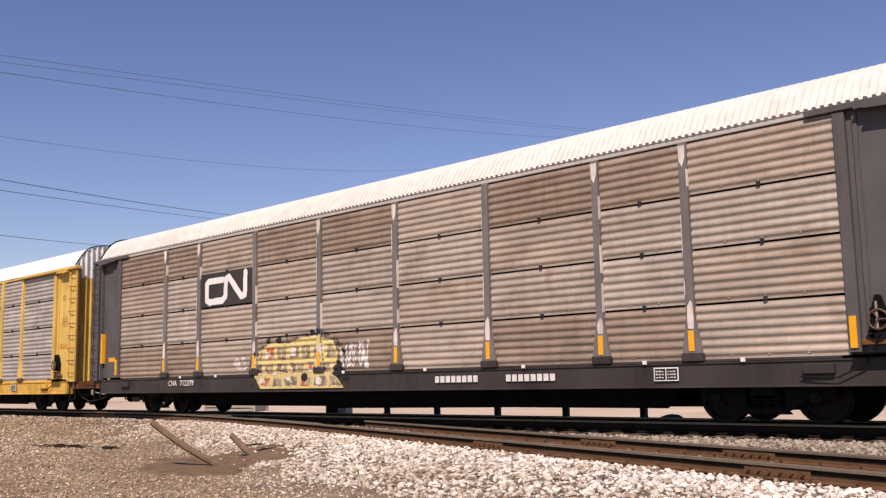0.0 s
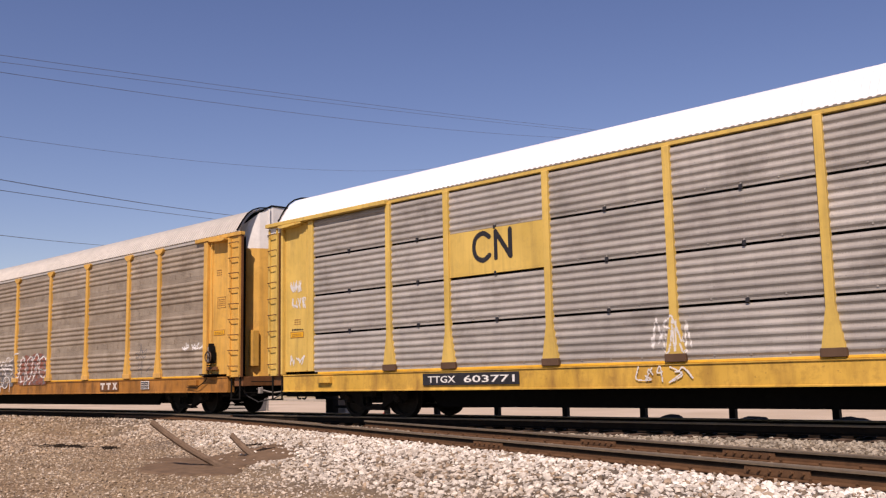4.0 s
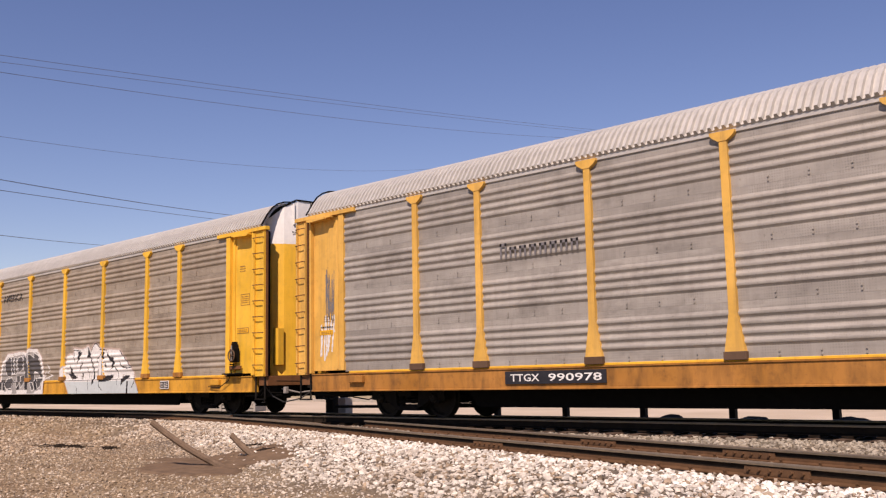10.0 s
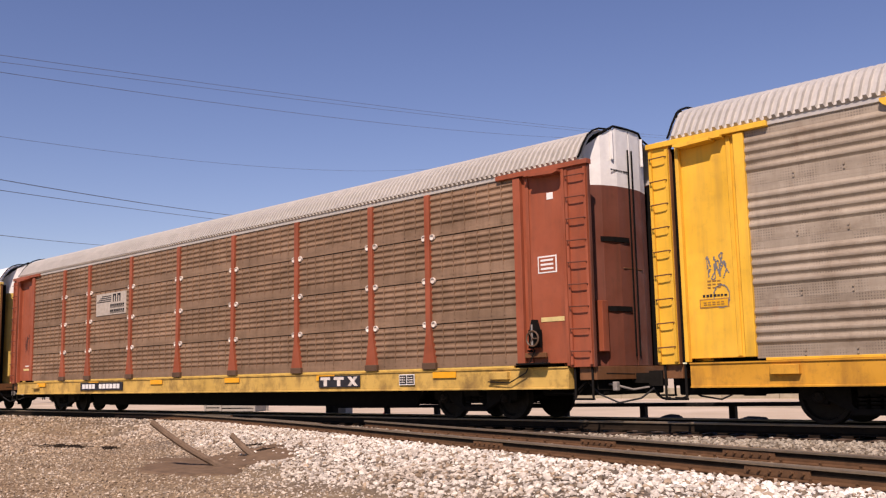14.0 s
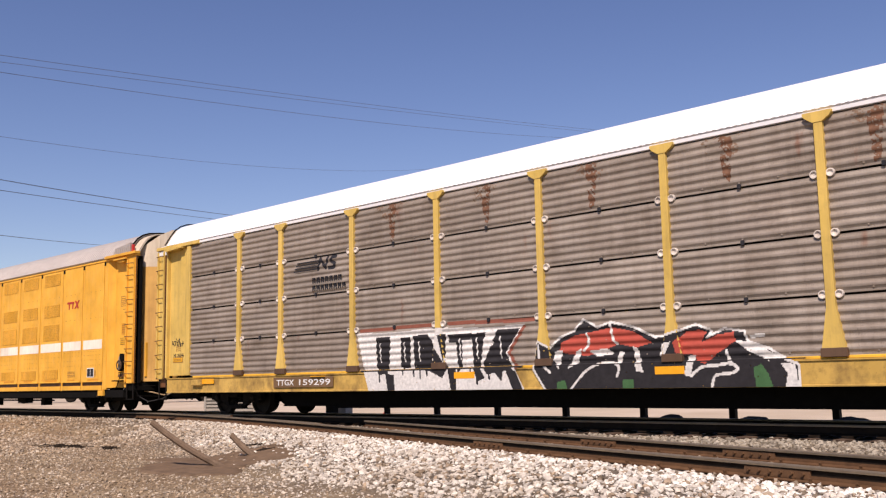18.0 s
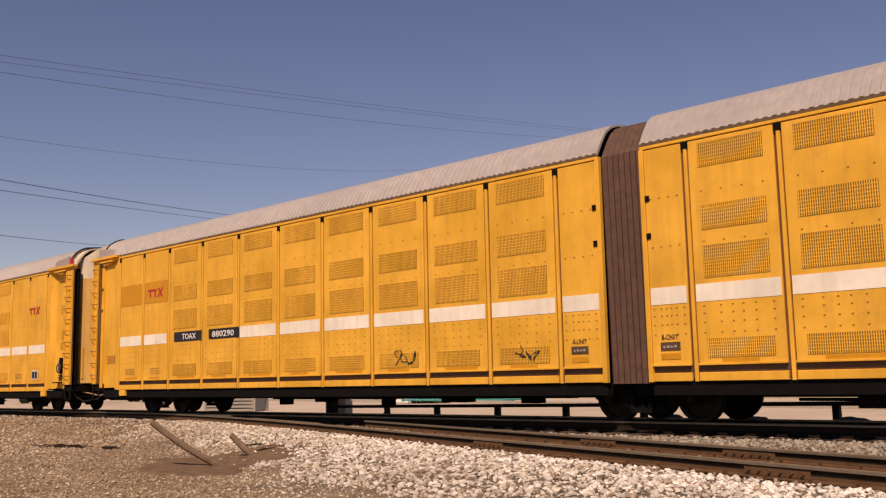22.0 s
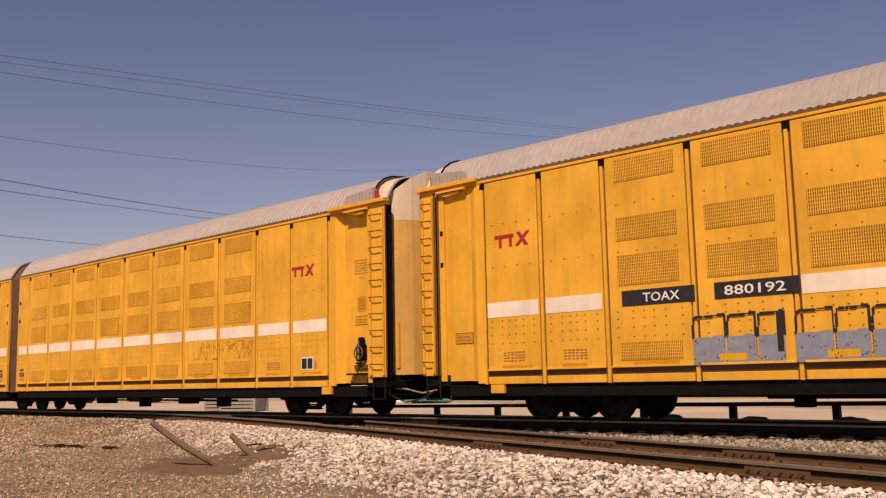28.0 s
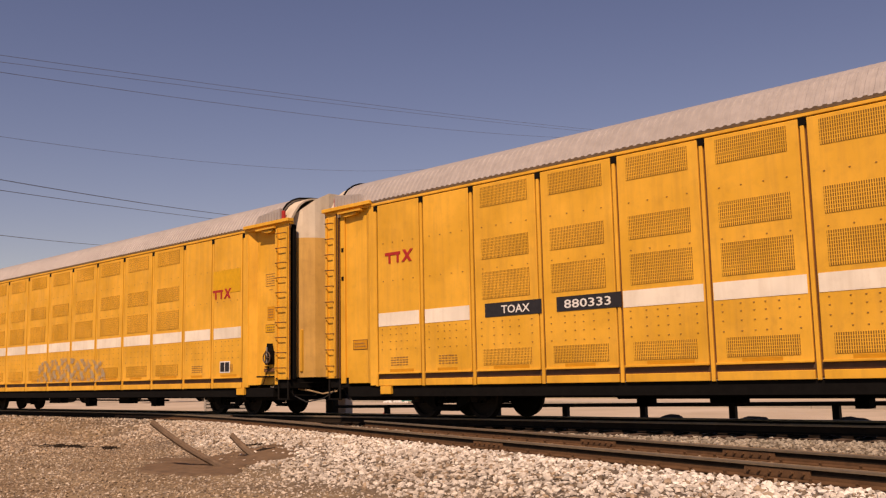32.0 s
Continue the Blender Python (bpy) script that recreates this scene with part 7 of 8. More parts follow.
painted(c7, "spray_paint", -4.35, 1.3, 0.64, 2.2, 0.020, piece_drips, (GRAFW, GRAFK, GRAFR), "white and black dripping spray-painted piece", side_of("soft"), -0.35)
painted(c7, "spray_paint", 1.1, 7.0, 0.64, 2.15, 0.020, piece_ribbon, (GRAFW, GRAFK, plain("vermilion_spray", (0.42, 0.075, 0.05), 0.6, 0.12), GRAFG), "red, black and white spray-painted piece", side_of("soft"), -0.35)
for k, cx in enumerate((-2.95, 0.0, 2.75, 5.6, 8.15)):
    run = [(cx - 0.13, 5.0), (cx - 0.10, 4.55), (cx - 0.05, 4.1 + 0.1 * (k % 2)), (cx + 0.06, 4.15), (cx + 0.11, 4.6), (cx + 0.15, 5.0)]
    painted(c7, "rust_streak", cx - 0.6, cx + 0.4, 4.06, 5.0, 0.02, lambda x, z, run=run, cx=cx, k=k: stack(x, z, ("mist", 1, 0.45, k + 3.0, [(cx - 0.55, 5.0), (cx - 0.4, 4.7), (cx + 0.2, 4.6), (cx + 0.35, 5.0)]), ("mist", 0, -0.25, k * 2.0, run)),
            (bpy.data.materials.get("rust_run") or plain("rust_run", (0.17, 0.085, 0.05), 0.8, 0.3), bpy.data.materials.get("rust_bloom") or plain("rust_bloom", (0.23, 0.15, 0.10), 0.8, 0.3)), "brown rust streak under the eave", side_of("soft"), 0.2)
painted(c7, "spray_tag", -12.9, -12.15, 1.95, 2.3, 0.014, lambda x, z: scrawls(x, z, -12.85, -12.2, 2.0, 2.25, 6, 0, 61, 0.014), (GRAFK,), "black tag on the end plate", lambda x, z: 1.472)
for k in range(5):
    box("reflector", AMBER, c7, -11.0 + 5.0 * k, -10.4 + 5.0 * k, -1.571, -1.558, 0.88, 1.02, "yellow reflector patch", 0.002)


# articulated cars
def on_panel(x, z):
    """Paint lies on the panels and over the slatted vents low on them."""
    return 1.548 if 1.13 < z < 1.50 else 1.526


painted(a1, "spray_tag", -6.35, -5.55, 1.15, 1.55, 0.014, lambda x, z: scrawls(x, z, -6.25, -5.65, 1.18, 1.52, 3, 0, 71, 0.011), (GRAFK,), "black spray-painted tag", lambda x, z: 1.545)
painted(a1, "spray_tag", -2.7, -2.0, 1.15, 1.55, 0.014, lambda x, z: scrawls(x, z, -2.65, -2.05, 1.18, 1.52, 3, 0, 72, 0.011), (GRAFK,), "black spray-painted tag", lambda x, z: 1.545)


def piece_lilac(x, z):
    rim = [(5.5, 0.78), (5.4, 1.75), (5.9, 1.95), (6.0, 2.32), (6.5, 2.28), (6.9, 1.95), (7.3, 2.1), (7.9, 2.34), (8.4, 2.3), (8.7, 2.42), (9.0, 2.0), (9.35, 2.3), (9.9, 2.32), (10.3, 2.1), (10.1, 1.85), (10.65, 1.8), (10.75, 0.78)]
    inside = in_poly(x + 0.03 * ripple(x, z, 9.0, 1.0), z + 0.05 * ripple(x, z, 5.0, 2.0), rim)
    drift = ripple(x, z * 0.25, 2.4, 4.0) + 0.45 * ripple(x, z * 0.4, 6.1, 1.0)
    fleck = 0.8 * ripple(x, z * 0.6, 19.0, 3.0)
    tone = np.full(x.shape, -1)
    tone[inside & (drift + 0.5 * fleck > -0.18)] = 0
    tone[inside & (drift + 0.4 * fleck > 0.42)] = 3
    tone[inside & (z > 1.13) & (z < 1.48) & (ripple(x, z * 0.8, 3.3, 7.0) + 0.6 * fleck > 0.05)] = 2
    tone[inside & (z < 1.14) & (drift < 0.1)] = -1
    strokes = [curve((5.9, 1.9), (6.1, 2.3), (6.6, 2.2), (6.4, 1.9), (6.7, 1.6), (6.5, 1.2)), curve((5.5, 1.1), (5.6, 1.7), (5.8, 1.3), (6.0, 1.7), (6.2, 1.2)), curve((7.0, 2.0), (7.5, 2.3), (7.9, 2.2), (7.6, 1.9), (7.7, 1.3)),
               curve((8.0, 2.35), (8.4, 2.0), (8.5, 2.35), (8.75, 2.4), (8.7, 1.8), (8.9, 1.2)), curve((9.1, 2.1), (9.4, 2.35), (10.0, 2.3), (9.7, 2.15), (9.8, 1.7), (9.3, 1.5)), curve((10.2, 1.1), (9.9, 1.4), (10.1, 1.75), (10.6, 1.7)),
               curve((7.0, 1.8), (7.3, 1.5), (7.2, 1.1)), curve((8.9, 1.7), (9.2, 1.9), (9.0, 1.3))]
    pale = [[(a + 0.06, b - 0.03) for a, b in p] for p in strokes]
    tone = over(tone, stack(x, z, *[("line", 3, 0.028, p) for p in pale], *[("line", 1, 0.010, p) for p in strokes]))
    for q in LILAC_POSTS:
        tone[abs(x - q) < 0.055] = -1
    return tone


LILAC_POSTS = (5.09, 6.93, 8.74, 10.6)
GRAFL = plain("lilac_spray", (0.64, 0.47, 0.30), 0.6, 0.1)
GRAFV = plain("violet_spray", (0.30, 0.17, 0.15), 0.6, 0.15)
painted(a2, "spray_paint", 5.2, 10.95, 1.03, 2.45, 0.020, piece_lilac, (GRAFL, GRAFV, plain("pale_blue_spray", (0.40, 0.35, 0.33), 0.6, 0.2), GRAFW), "pale lilac bubble-lettered spray-painted piece", on_panel, -0.3)


def piece_frames(x, z):
    lay = []
    for k in range(3):
        a = -14.6 + 1.87 * k
        for q, (u, w) in enumerate(((0.0, 0.62), (0.66, 0.52), (1.22, 0.46))):
            lay.append(("fill", 0, [(a + u, 1.03), (a + u, 1.50), (a + u + w, 1.52), (a + u + w, 1.03)]))
            lay.append(("line", 1, 0.020, [(a + u, 1.5), (a + u + 0.03, 1.85), (a + u + w, 1.88), (a + u + w, 1.5)]))
        lay.append(("fill", 2, [(a + 0.5, 1.10), (a + 0.5, 1.22), (a + 1.0, 1.22), (a + 1.0, 1.10)]))
        lay.append(("fill", 1, [(a + 1.55, 1.2), (a + 1.55, 1.85), (a + 1.66, 1.85), (a + 1.66, 1.2)]))
    return stack(x, z, *lay)


painted(a2, "spray_paint", -14.7, -8.9, 1.03, 1.95, 0.022, piece_frames, (GRAFB, GRAFK, PATCH), "blue-grey blocky spray-painted piece", lambda x, z: 1.543)


def piece_soot(x, z):
    left = [(-6.5, 1.0), (-6.4, 1.95), (-6.15, 1.9), (-5.95, 1.45), (-5.75, 2.02), (-5.3, 2.02), (-5.28, 1.0)]
    right = [(-4.85, 1.0), (-4.75, 1.75), (-4.4, 2.06), (-3.75, 2.06), (-3.35, 1.6), (-3.28, 1.0)]
    tone = np.full(x.shape, -1)
    veil = ripple(x, z * 0.5, 2.3, 1.0) + 0.7 * ripple(x, z, 5.1, 3.0) + 0.5 * ripple(x, z, 17.0, 2.0)
    for k, p in enumerate((left, right)):
        tone[in_poly(x, z, p) & (veil > -0.45)] = 0
        tone[in_poly(x, z, p) & (veil > 0.40)] = 1
    return over(tone, stack(x, z, ("line", 1, 0.035, curve((-6.35, 1.95), (-6.2, 1.5), (-6.3, 1.1))), ("line", 1, 0.035, curve((-5.6, 1.95), (-5.5, 1.5), (-5.6, 1.1))), ("line", 1, 0.035, curve((-4.7, 1.2), (-4.4, 1.9), (-3.9, 1.9), (-3.6, 1.3), (-4.1, 1.1)))))


painted(a3, "spray_paint", -6.6, -3.2, 1.03, 2.1, 0.024, piece_soot, (plain("thin_soot_spray", (0.44, 0.26, 0.06), 0.7, 0.2), plain("soot_spray", (0.24, 0.17, 0.075), 0.7, 0.2)), "sooty smudged spray-painted letters", on_panel, -0.2)
painted(a3, "spray_tag", 13.0, 16.2, 1.5, 2.1, 0.02, lambda x, z: scrawls(x, z, 13.1, 16.1, 1.55, 2.05, 10, 0, 91, 0.010), (plain("faint_brown_spray", (0.50, 0.24, 0.04), 0.7, 0.2),), "faint brown tag", on_panel)
painted(a4, "spray_paint", 6.0, 11.5, 1.03, 1.95, 0.026, lambda x, z: stack(x, z, ("mist", 0, 0.15, 4.0, [(6.1, 1.03), (6.2, 1.8), (8.5, 1.9), (11.3, 1.7), (11.4, 1.03)])), (plain("faint_spray", (0.42, 0.32, 0.20), 0.7, 0.2),), "faint blue-grey spray-painted patch", lambda x, z: 1.543)


# ---- what stands and lies around the tracks ----
MUD_RIM = [(-17.0, -7.55), (-16.2, -8.1), (-14.9, -8.35), (-14.0, -8.0), (-13.7, -7.5), (-14.5, -6.9), (-14.6, -6.3), (-14.3, -5.9), (-15.0, -5.3), (-16.2, -4.95), (-16.8, -5.3), (-17.1, -6.0), (-18.4, -6.75), (-17.2, -6.95)]


def muddy(x, y):
    """Above zero inside the dug-up patch, with a ragged rim."""
    px, py = x + 0.22 * noise.noise((x * 1.7, y * 1.7, 3.0)) + 0.10 * noise.noise((x * 6, y * 6, 1.0)), y + 0.22 * noise.noise((x * 1.7, y * 1.7, 9.0)) + 0.10 * noise.noise((x * 6, y * 6, 7.0))
    hit = False
    for (ax, ay), (bx, by) in zip(MUD_RIM, MUD_RIM[1:] + MUD_RIM[:1]):
        if (ay > py) != (by > py) and px < (bx - ax) * (py - ay) / (by - ay) + ax:
            hit = not hit
    return 1.0 if hit else -1.0


def stone_field():
    """Loose ballast and gravel: one mesh of many small broken stones."""
    rnd = np.random.RandomState(11)
    ph = (1 + 5 ** 0.5) / 2
    ico = np.array([(-1, ph, 0), (1, ph, 0), (-1, -ph, 0), (1, -ph, 0), (0, -1, ph), (0, 1, ph), (0, -1, -ph), (0, 1, -ph), (ph, 0, -1), (ph, 0, 1), (-ph, 0, -1), (-ph, 0, 1)]) / 1.9
    tri = np.array([(0, 11, 5), (0, 5, 1), (0, 1, 7), (0, 7, 10), (0, 10, 11), (1, 5, 9), (5, 11, 4), (11, 10, 2), (10, 7, 6), (7, 1, 8), (3, 9, 4), (3, 4, 2), (3, 2, 6), (3, 6, 8), (3, 8, 9), (4, 9, 5), (2, 4, 11), (6, 2, 10), (8, 6, 7), (9, 8, 1)])
    forms = [ico * (1 + rnd.uniform(-.42, .36, (12, 1))) * np.array([1.1, rnd.uniform(.55, .95), rnd.uniform(.5, .9)]) for _ in range(24)]
    spots = []

    def scatter(count, x0, x1, y0, y1, small, large, keep):
        for x, y in zip(rnd.uniform(x0, x1, count), rnd.uniform(y0, y1, count)):
            if keep(x, y):
                spots.append((x, y, ground_z(x, y), small + (large - small) * rnd.rand() ** 1.6))

    def in_view(x, y):
        d = y + 16.79
        return -2.75 * d - 0.5 < x < -0.16 * d and d > 4.0

    def from_siding(x, y):
        return siding(x)[0] - y

    def clear(x, y):
        # keep the siding's and the main track's rails free
        for off in (-0.755, 0.755):
            if abs(y - siding(x)[0] - off) < 0.10 or abs(y - off) < 0.10:
                return False
        return True

    def sandy(x, y):
        return 0.30 * x + y + 1.2 * noise.noise((x * 0.5, y * 0.5, 2.0)) < -11.2

    def dug(x, y):
        return muddy(x, y) > 0 and rnd.rand() < 0.94
    scatter(66000, -26, -1, -10.5, -1.2, 0.015, 0.050, lambda x, y: in_view(x, y) and clear(x, y) and not sandy(x, y) and not dug(x, y))
    scatter(46000, -30, -8, -12.2, -4.0, 0.007, 0.028, lambda x, y: in_view(x, y) and clear(x, y) and sandy(x, y) and not dug(x, y) and rnd.rand() < 0.75)
    scatter(16000, -58, -22, -9, -1.2, 0.025, 0.05, lambda x, y: in_view(x, y) and clear(x, y))
    n = len(spots)
    vs = np.zeros((n * 12, 3))
    fs = np.zeros((n * 20, 3), int)
    for i, (x, y, z, r) in enumerate(spots):
        a = rnd.uniform(0, 6.28)
        c, s = math.cos(a), math.sin(a)
        f = forms[i % 24] * r
        vs[i * 12:(i + 1) * 12] = np.stack([f[:, 0] * c - f[:, 1] * s + x, f[:, 0] * s + f[:, 1] * c + y, f[:, 2] + z + r * 0.30], 1)
        fs[i * 20:(i + 1) * 20] = tri + i * 12
    me = bpy.data.meshes.new("ballast_stones")
    me.from_pydata(vs.tolist(), [], fs.tolist())
    m, t, b = mat_new("broken_stone", 0.85)
    geo = t.nodes.new("ShaderNodeNewGeometry")
    v = coords(t, False)
    lot_of = t.nodes.new("ShaderNodeMath")
    lot_of.operation = "FRACT"
    k17 = t.nodes.new("ShaderNodeMath")
    k17.operation = "MULTIPLY"
    k17.inputs[1].default_value = 17.0
    t.links.new(geo.outputs["Random Per Island"], k17.inputs[0])
    t.links.new(k17.outputs[0], lot_of.inputs[0])
    grey = mix(t, geo.outputs["Random Per Island"], (0.50, 0.45, 0.38), (0.95, 0.90, 0.79))
    brown = mix(t, geo.outputs["Random Per Island"], (0.10, 0.075, 0.05), (0.42, 0.31, 0.21))
    pale = mix(t, ramp(t, lot_of.outputs[0], 0.74, 0.82), grey, brown)
    dull = mix(t, geo.outputs["Random Per Island"], (0.26, 0.21, 0.155), (0.66, 0.55, 0.42))
    tan = mix(t, ramp(t, lot_of.outputs[0], 0.30, 0.42), dull, mix(t, geo.outputs["Random Per Island"], (0.09, 0.06, 0.035), (0.50, 0.37, 0.24)))
    sep = t.nodes.new("ShaderNodeSeparateXYZ")
    t.links.new(v, sep.inputs[0])
    k = t.nodes.new("ShaderNodeMath")
    k.operation = "MULTIPLY_ADD"
    t.links.new(sep.outputs[0], k.inputs[0])
    k.inputs[1].default_value = 0.42
    t.links.new(sep.outputs[1], k.inputs[2])
    edge = t.nodes.new("ShaderNodeMath")
    edge.operation = "ADD"
    t.links.new(k.outputs[0], edge.inputs[0])
    t.links.new(ramp(t, noise_tex(t, v, 0.6, 4), 0, 1, -2.6, 2.6), edge.inputs[1])
    # whiter stone beside the siding, earth-stained further out
    col = mix(t, ramp(t, edge.outputs[0], -14.5, -9.5), tan, pale)
    # grimy stones between the two tracks
    bed = t.nodes.new("ShaderNodeMath")
    bed.operation = "MULTIPLY_ADD"
    t.links.new(sep.outputs[0], bed.inputs[0])
    bed.inputs[1].default_value = 0.32
    t.links.new(sep.outputs[1], bed.inputs[2])
    grimy = mix(t, geo.outputs["Random Per Island"], (0.09, 0.07, 0.045), (0.40, 0.34, 0.25))
    col = mix(t, ramp(t, bed.outputs[0], -7.9, -7.2, 0, 0.85), col, grimy)
    col = mix(t, ramp(t, noise_tex(t, v, 40, 4), 0.4, 0.7, 0, 0.3), col, (0.20, 0.17, 0.14))
    # broad patches of trodden-in earth
    col = mix(t, ramp(t, noise_tex(t, v, 0.55, 5, (0.6, 1.4, 1.0), 0.6), 0.50, 0.68, 0, 0.42), col, (0.24, 0.165, 0.10))
    t.links.new(col, b.inputs["Base Color"])
    me.materials.append(m)
    tagged(new("ballast_stones", me), "loose pale broken ballast stones beside the rails", "gravel", kind="stuff")


stone_field()


def mud_patch():
    bm = bmesh.new()
    seen = {}
    step = 0.06

    def at(i, j):
        if (i, j) not in seen:
            x, y = -18.6 + step * i, -8.6 + step * j
            seen[i, j] = bm.verts.new((x, y, ground_z(x, y) + 0.022 + 0.03 * noise.noise((x * 1.5, y * 1.5, 5)) + 0.012 * noise.noise((x * 7, y * 7, 5))))
        return seen[i, j]
    for i in range(86):
        for j in range(66):
            if muddy(-18.6 + step * (i + 0.5), -8.6 + step * (j + 0.5)) > 0:
                bm.faces.new((at(i, j), at(i + 1, j), at(i + 1, j + 1), at(i, j + 1)))
    for v in [v for v in bm.verts if v.is_boundary]:
        v.co.z -= 0.05
    for f in bm.faces:
        f.smooth = True
    tagged(part("mud_patch", bm, MUD), "flat brown ragged patch of dug-up mud on the gravel", "mud")


mud_patch()


def dark_litter():
    """Rotten twigs and clods strewn on the gravel."""
    rnd = random.Random(21)
    bm = bmesh.new()
    for cx, cy, n, sx, sy in ((-23.9, -5.85, 90, 1.1, 0.3), (-22.2, -5.5, 30, 0.5, 0.12), (-17.0, -5.0, 14, 0.3, 0.12), (-15.9, -5.45, 16, 0.22, 0.06)):
        for _ in range(n):
            x, y = cx + rnd.gauss(0, sx * 0.5), cy + rnd.gauss(0, sy * 0.5)
            z = ground_z(x, y) + 0.03
            a, ln = rnd.uniform(0, 3.14), rnd.uniform(0.04, 0.16)
            d = Vector((math.cos(a) * ln, math.sin(a) * ln, rnd.uniform(-0.01, 0.03)))
            p = Vector((x, y, z))
            tube(bm, [p - d, p + Vector((0, 0, 0.012)), p + d], rnd.uniform(0.005, 0.016), 4)
    tagged(part("dark_litter", bm, plain("rotten_wood", (0.035, 0.025, 0.018), 0.9, 0.4, 9.0)), "dark rotten twigs and clods strewn on the gravel", "litter", kind="stuff")


dark_litter()


def leaning_post(a, b, w, t, label, seed):
    """A squared wooden post, worn and slightly bent, half dug out of the ground."""
    a, b = Vector(a), Vector(b)
    d = (b - a).normalized()
    side = d.cross(Vector((0, 0, 1))).normalized()
    up = side.cross(d)
    rnd = random.Random(seed)
    bm = bmesh.new()
    rings = []
    n = 9
    for k in range(n):
        p = a + (b - a) * (k / (n - 1)) + up * -0.045 * math.sin(k / (n - 1) * math.pi)
        s = 1.0 - 0.12 * k / (n - 1)
        rings.append([bm.verts.new(p + side * u * w * s * rnd.uniform(.92, 1.06) + up * v * t * s * rnd.uniform(.92, 1.06)) for u, v in ((-1, -.42), (-.42, -1), (.42, -1), (1, -.42), (1, .42), (.42, 1), (-.42, 1), (-1, .42))])
    for x, y in zip(rings, rings[1:]):
        for k in range(8):
            bm.faces.new((x[k], x[(k + 1) % 8], y[(k + 1) % 8], y[k]))
    bm.faces.new(rings[0][::-1])
    bm.faces.new(rings[-1])
    tagged(part("wooden_post", bm, WOODG), label, "post", "leaning posts")


leaning_post((-15.40, -6.72, -0.66), (-16.29, -7.70, 0.205), 0.066, 0.062, "long weathered wooden post leaning out of the mud", 1)
leaning_post((-15.50, -5.70, -0.66), (-16.09, -6.12, -0.105), 0.066, 0.060, "short weathered wooden post leaning out of the mud", 2)


def fence():
    f = tagged(new("guard_fence"), "low dark steel guard fence along the far side of the tracks", "fence")
    gz = ground_z(-15, 5.0)
    slope = math.atan(0.0085)
    box("top_rail", FENCE, f, 0.0, 50.0, -0.05, 0.05, -0.10, 0.0, "dark top rail", 0.02, pose(-26.4, 5.0, 0.055, 0, -math.degrees(slope)))
    for k in range(20):
        x = -23.98 + 2.51 * k + (0.20 if k == 0 else 0.0)
        box("fence_post", FENCE, f, x - 0.08, x + 0.08, 4.92, 5.08, gz - 0.1, 0.085 + 0.0085 * (x + 21.0), "", 0.012)


fence()


def signal_post():
    f = tagged(new("marker_post"), "thick dark steel post beside a pale square concrete stub", "post")
    gz = ground_z(-27, 5.3)
    box("steel_post", FENCE, f, -27.25, -26.85, 5.2, 5.5, gz - 0.1, 0.75, "dark steel post", 0.02)
    box("concrete_stub", plain("pale_concrete", (0.38, 0.35, 0.31), 0.8, 0.15, 4.0), f, -26.62, -26.22, 5.25, 5.6, gz - 0.1, 0.30, "pale concrete stub", 0.02)
    box("junction_box", FENCE, f, -27.9, -27.3, 5.25, 5.5, 0.25, 0.62, "dark junction box", 0.02)


signal_post()


def red_stake():
    bm = bmesh.new()
    gz = ground_z(-24.9, 5.9)
    tube(bm, [(-25.15, 5.9, gz - 0.05), (-24.55, 5.9, 0.02)], 0.035, 8)
    tagged(part("marker_stake", bm, plain("orange_red_plastic", (0.65, 0.09, 0.04), 0.5, 0.1)), "leaning orange-red plastic marker stake", "stake")


red_stake()


def mound(x, y, r, seed):
    bm = bmesh.new()
    bmesh.ops.create_icosphere(bm, subdivisions=3, radius=1.0)
    for v in bm.verts:
        k = 1 + 0.22 * noise.noise(v.co * 1.6 + Vector((seed, 0, 0))) + 0.10 * noise.noise(v.co * 5 + Vector((0, seed, 0)))
        v.co = Vector((v.co.x * r * k, v.co.y * r * 0.8 * k, max(-0.1, v.co.z) * 0.24 * k))
    z = ground_z(x, y)
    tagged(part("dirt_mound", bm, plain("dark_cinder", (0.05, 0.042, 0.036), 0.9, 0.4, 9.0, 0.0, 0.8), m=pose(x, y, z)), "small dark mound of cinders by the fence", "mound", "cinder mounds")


for k, (x, y, r) in enumerate(((-10.5, 4.2, 0.50), (-12.7, 4.25, 0.42), (-8.3, 4.2, 0.55))):
    mound(x, y, r, k * 3.7)


def cable(name, pts, r, label):
    bm = bmesh.new()
    tube(bm, curve3(*pts), r * 0.85, 5)
    tagged(part(name, bm, WIRE), label, "cable", "overhead cables")


def curve3(*pts):
    out = []
    for i in range(len(pts) - 1):
        p0, p1, p2, p3 = [Vector(pts[max(0, min(len(pts) - 1, q))]) for q in (i - 1, i, i + 1, i + 2)]
        for k in range(8):
            w = k / 8
            out.append(0.5 * (2 * p1 + (p2 - p0) * w + (2 * p0 - 5 * p1 + 4 * p2 - p3) * w * w + (3 * p1 - p0 - 3 * p2 + p3) * w ** 3))
    return out + [Vector(pts[-1])]


def span(ax, ay, az, bx, by, bz, sag):
    """Points of a hanging cable, drawn out past both ends."""
    out = []
    for k in range(-2, 13):
        u = k / 9
        out.append((ax + (bx - ax) * u, ay + (by - ay) * u, az + (bz - az) * u - sag * 4 * u * (1 - u)))
    return out


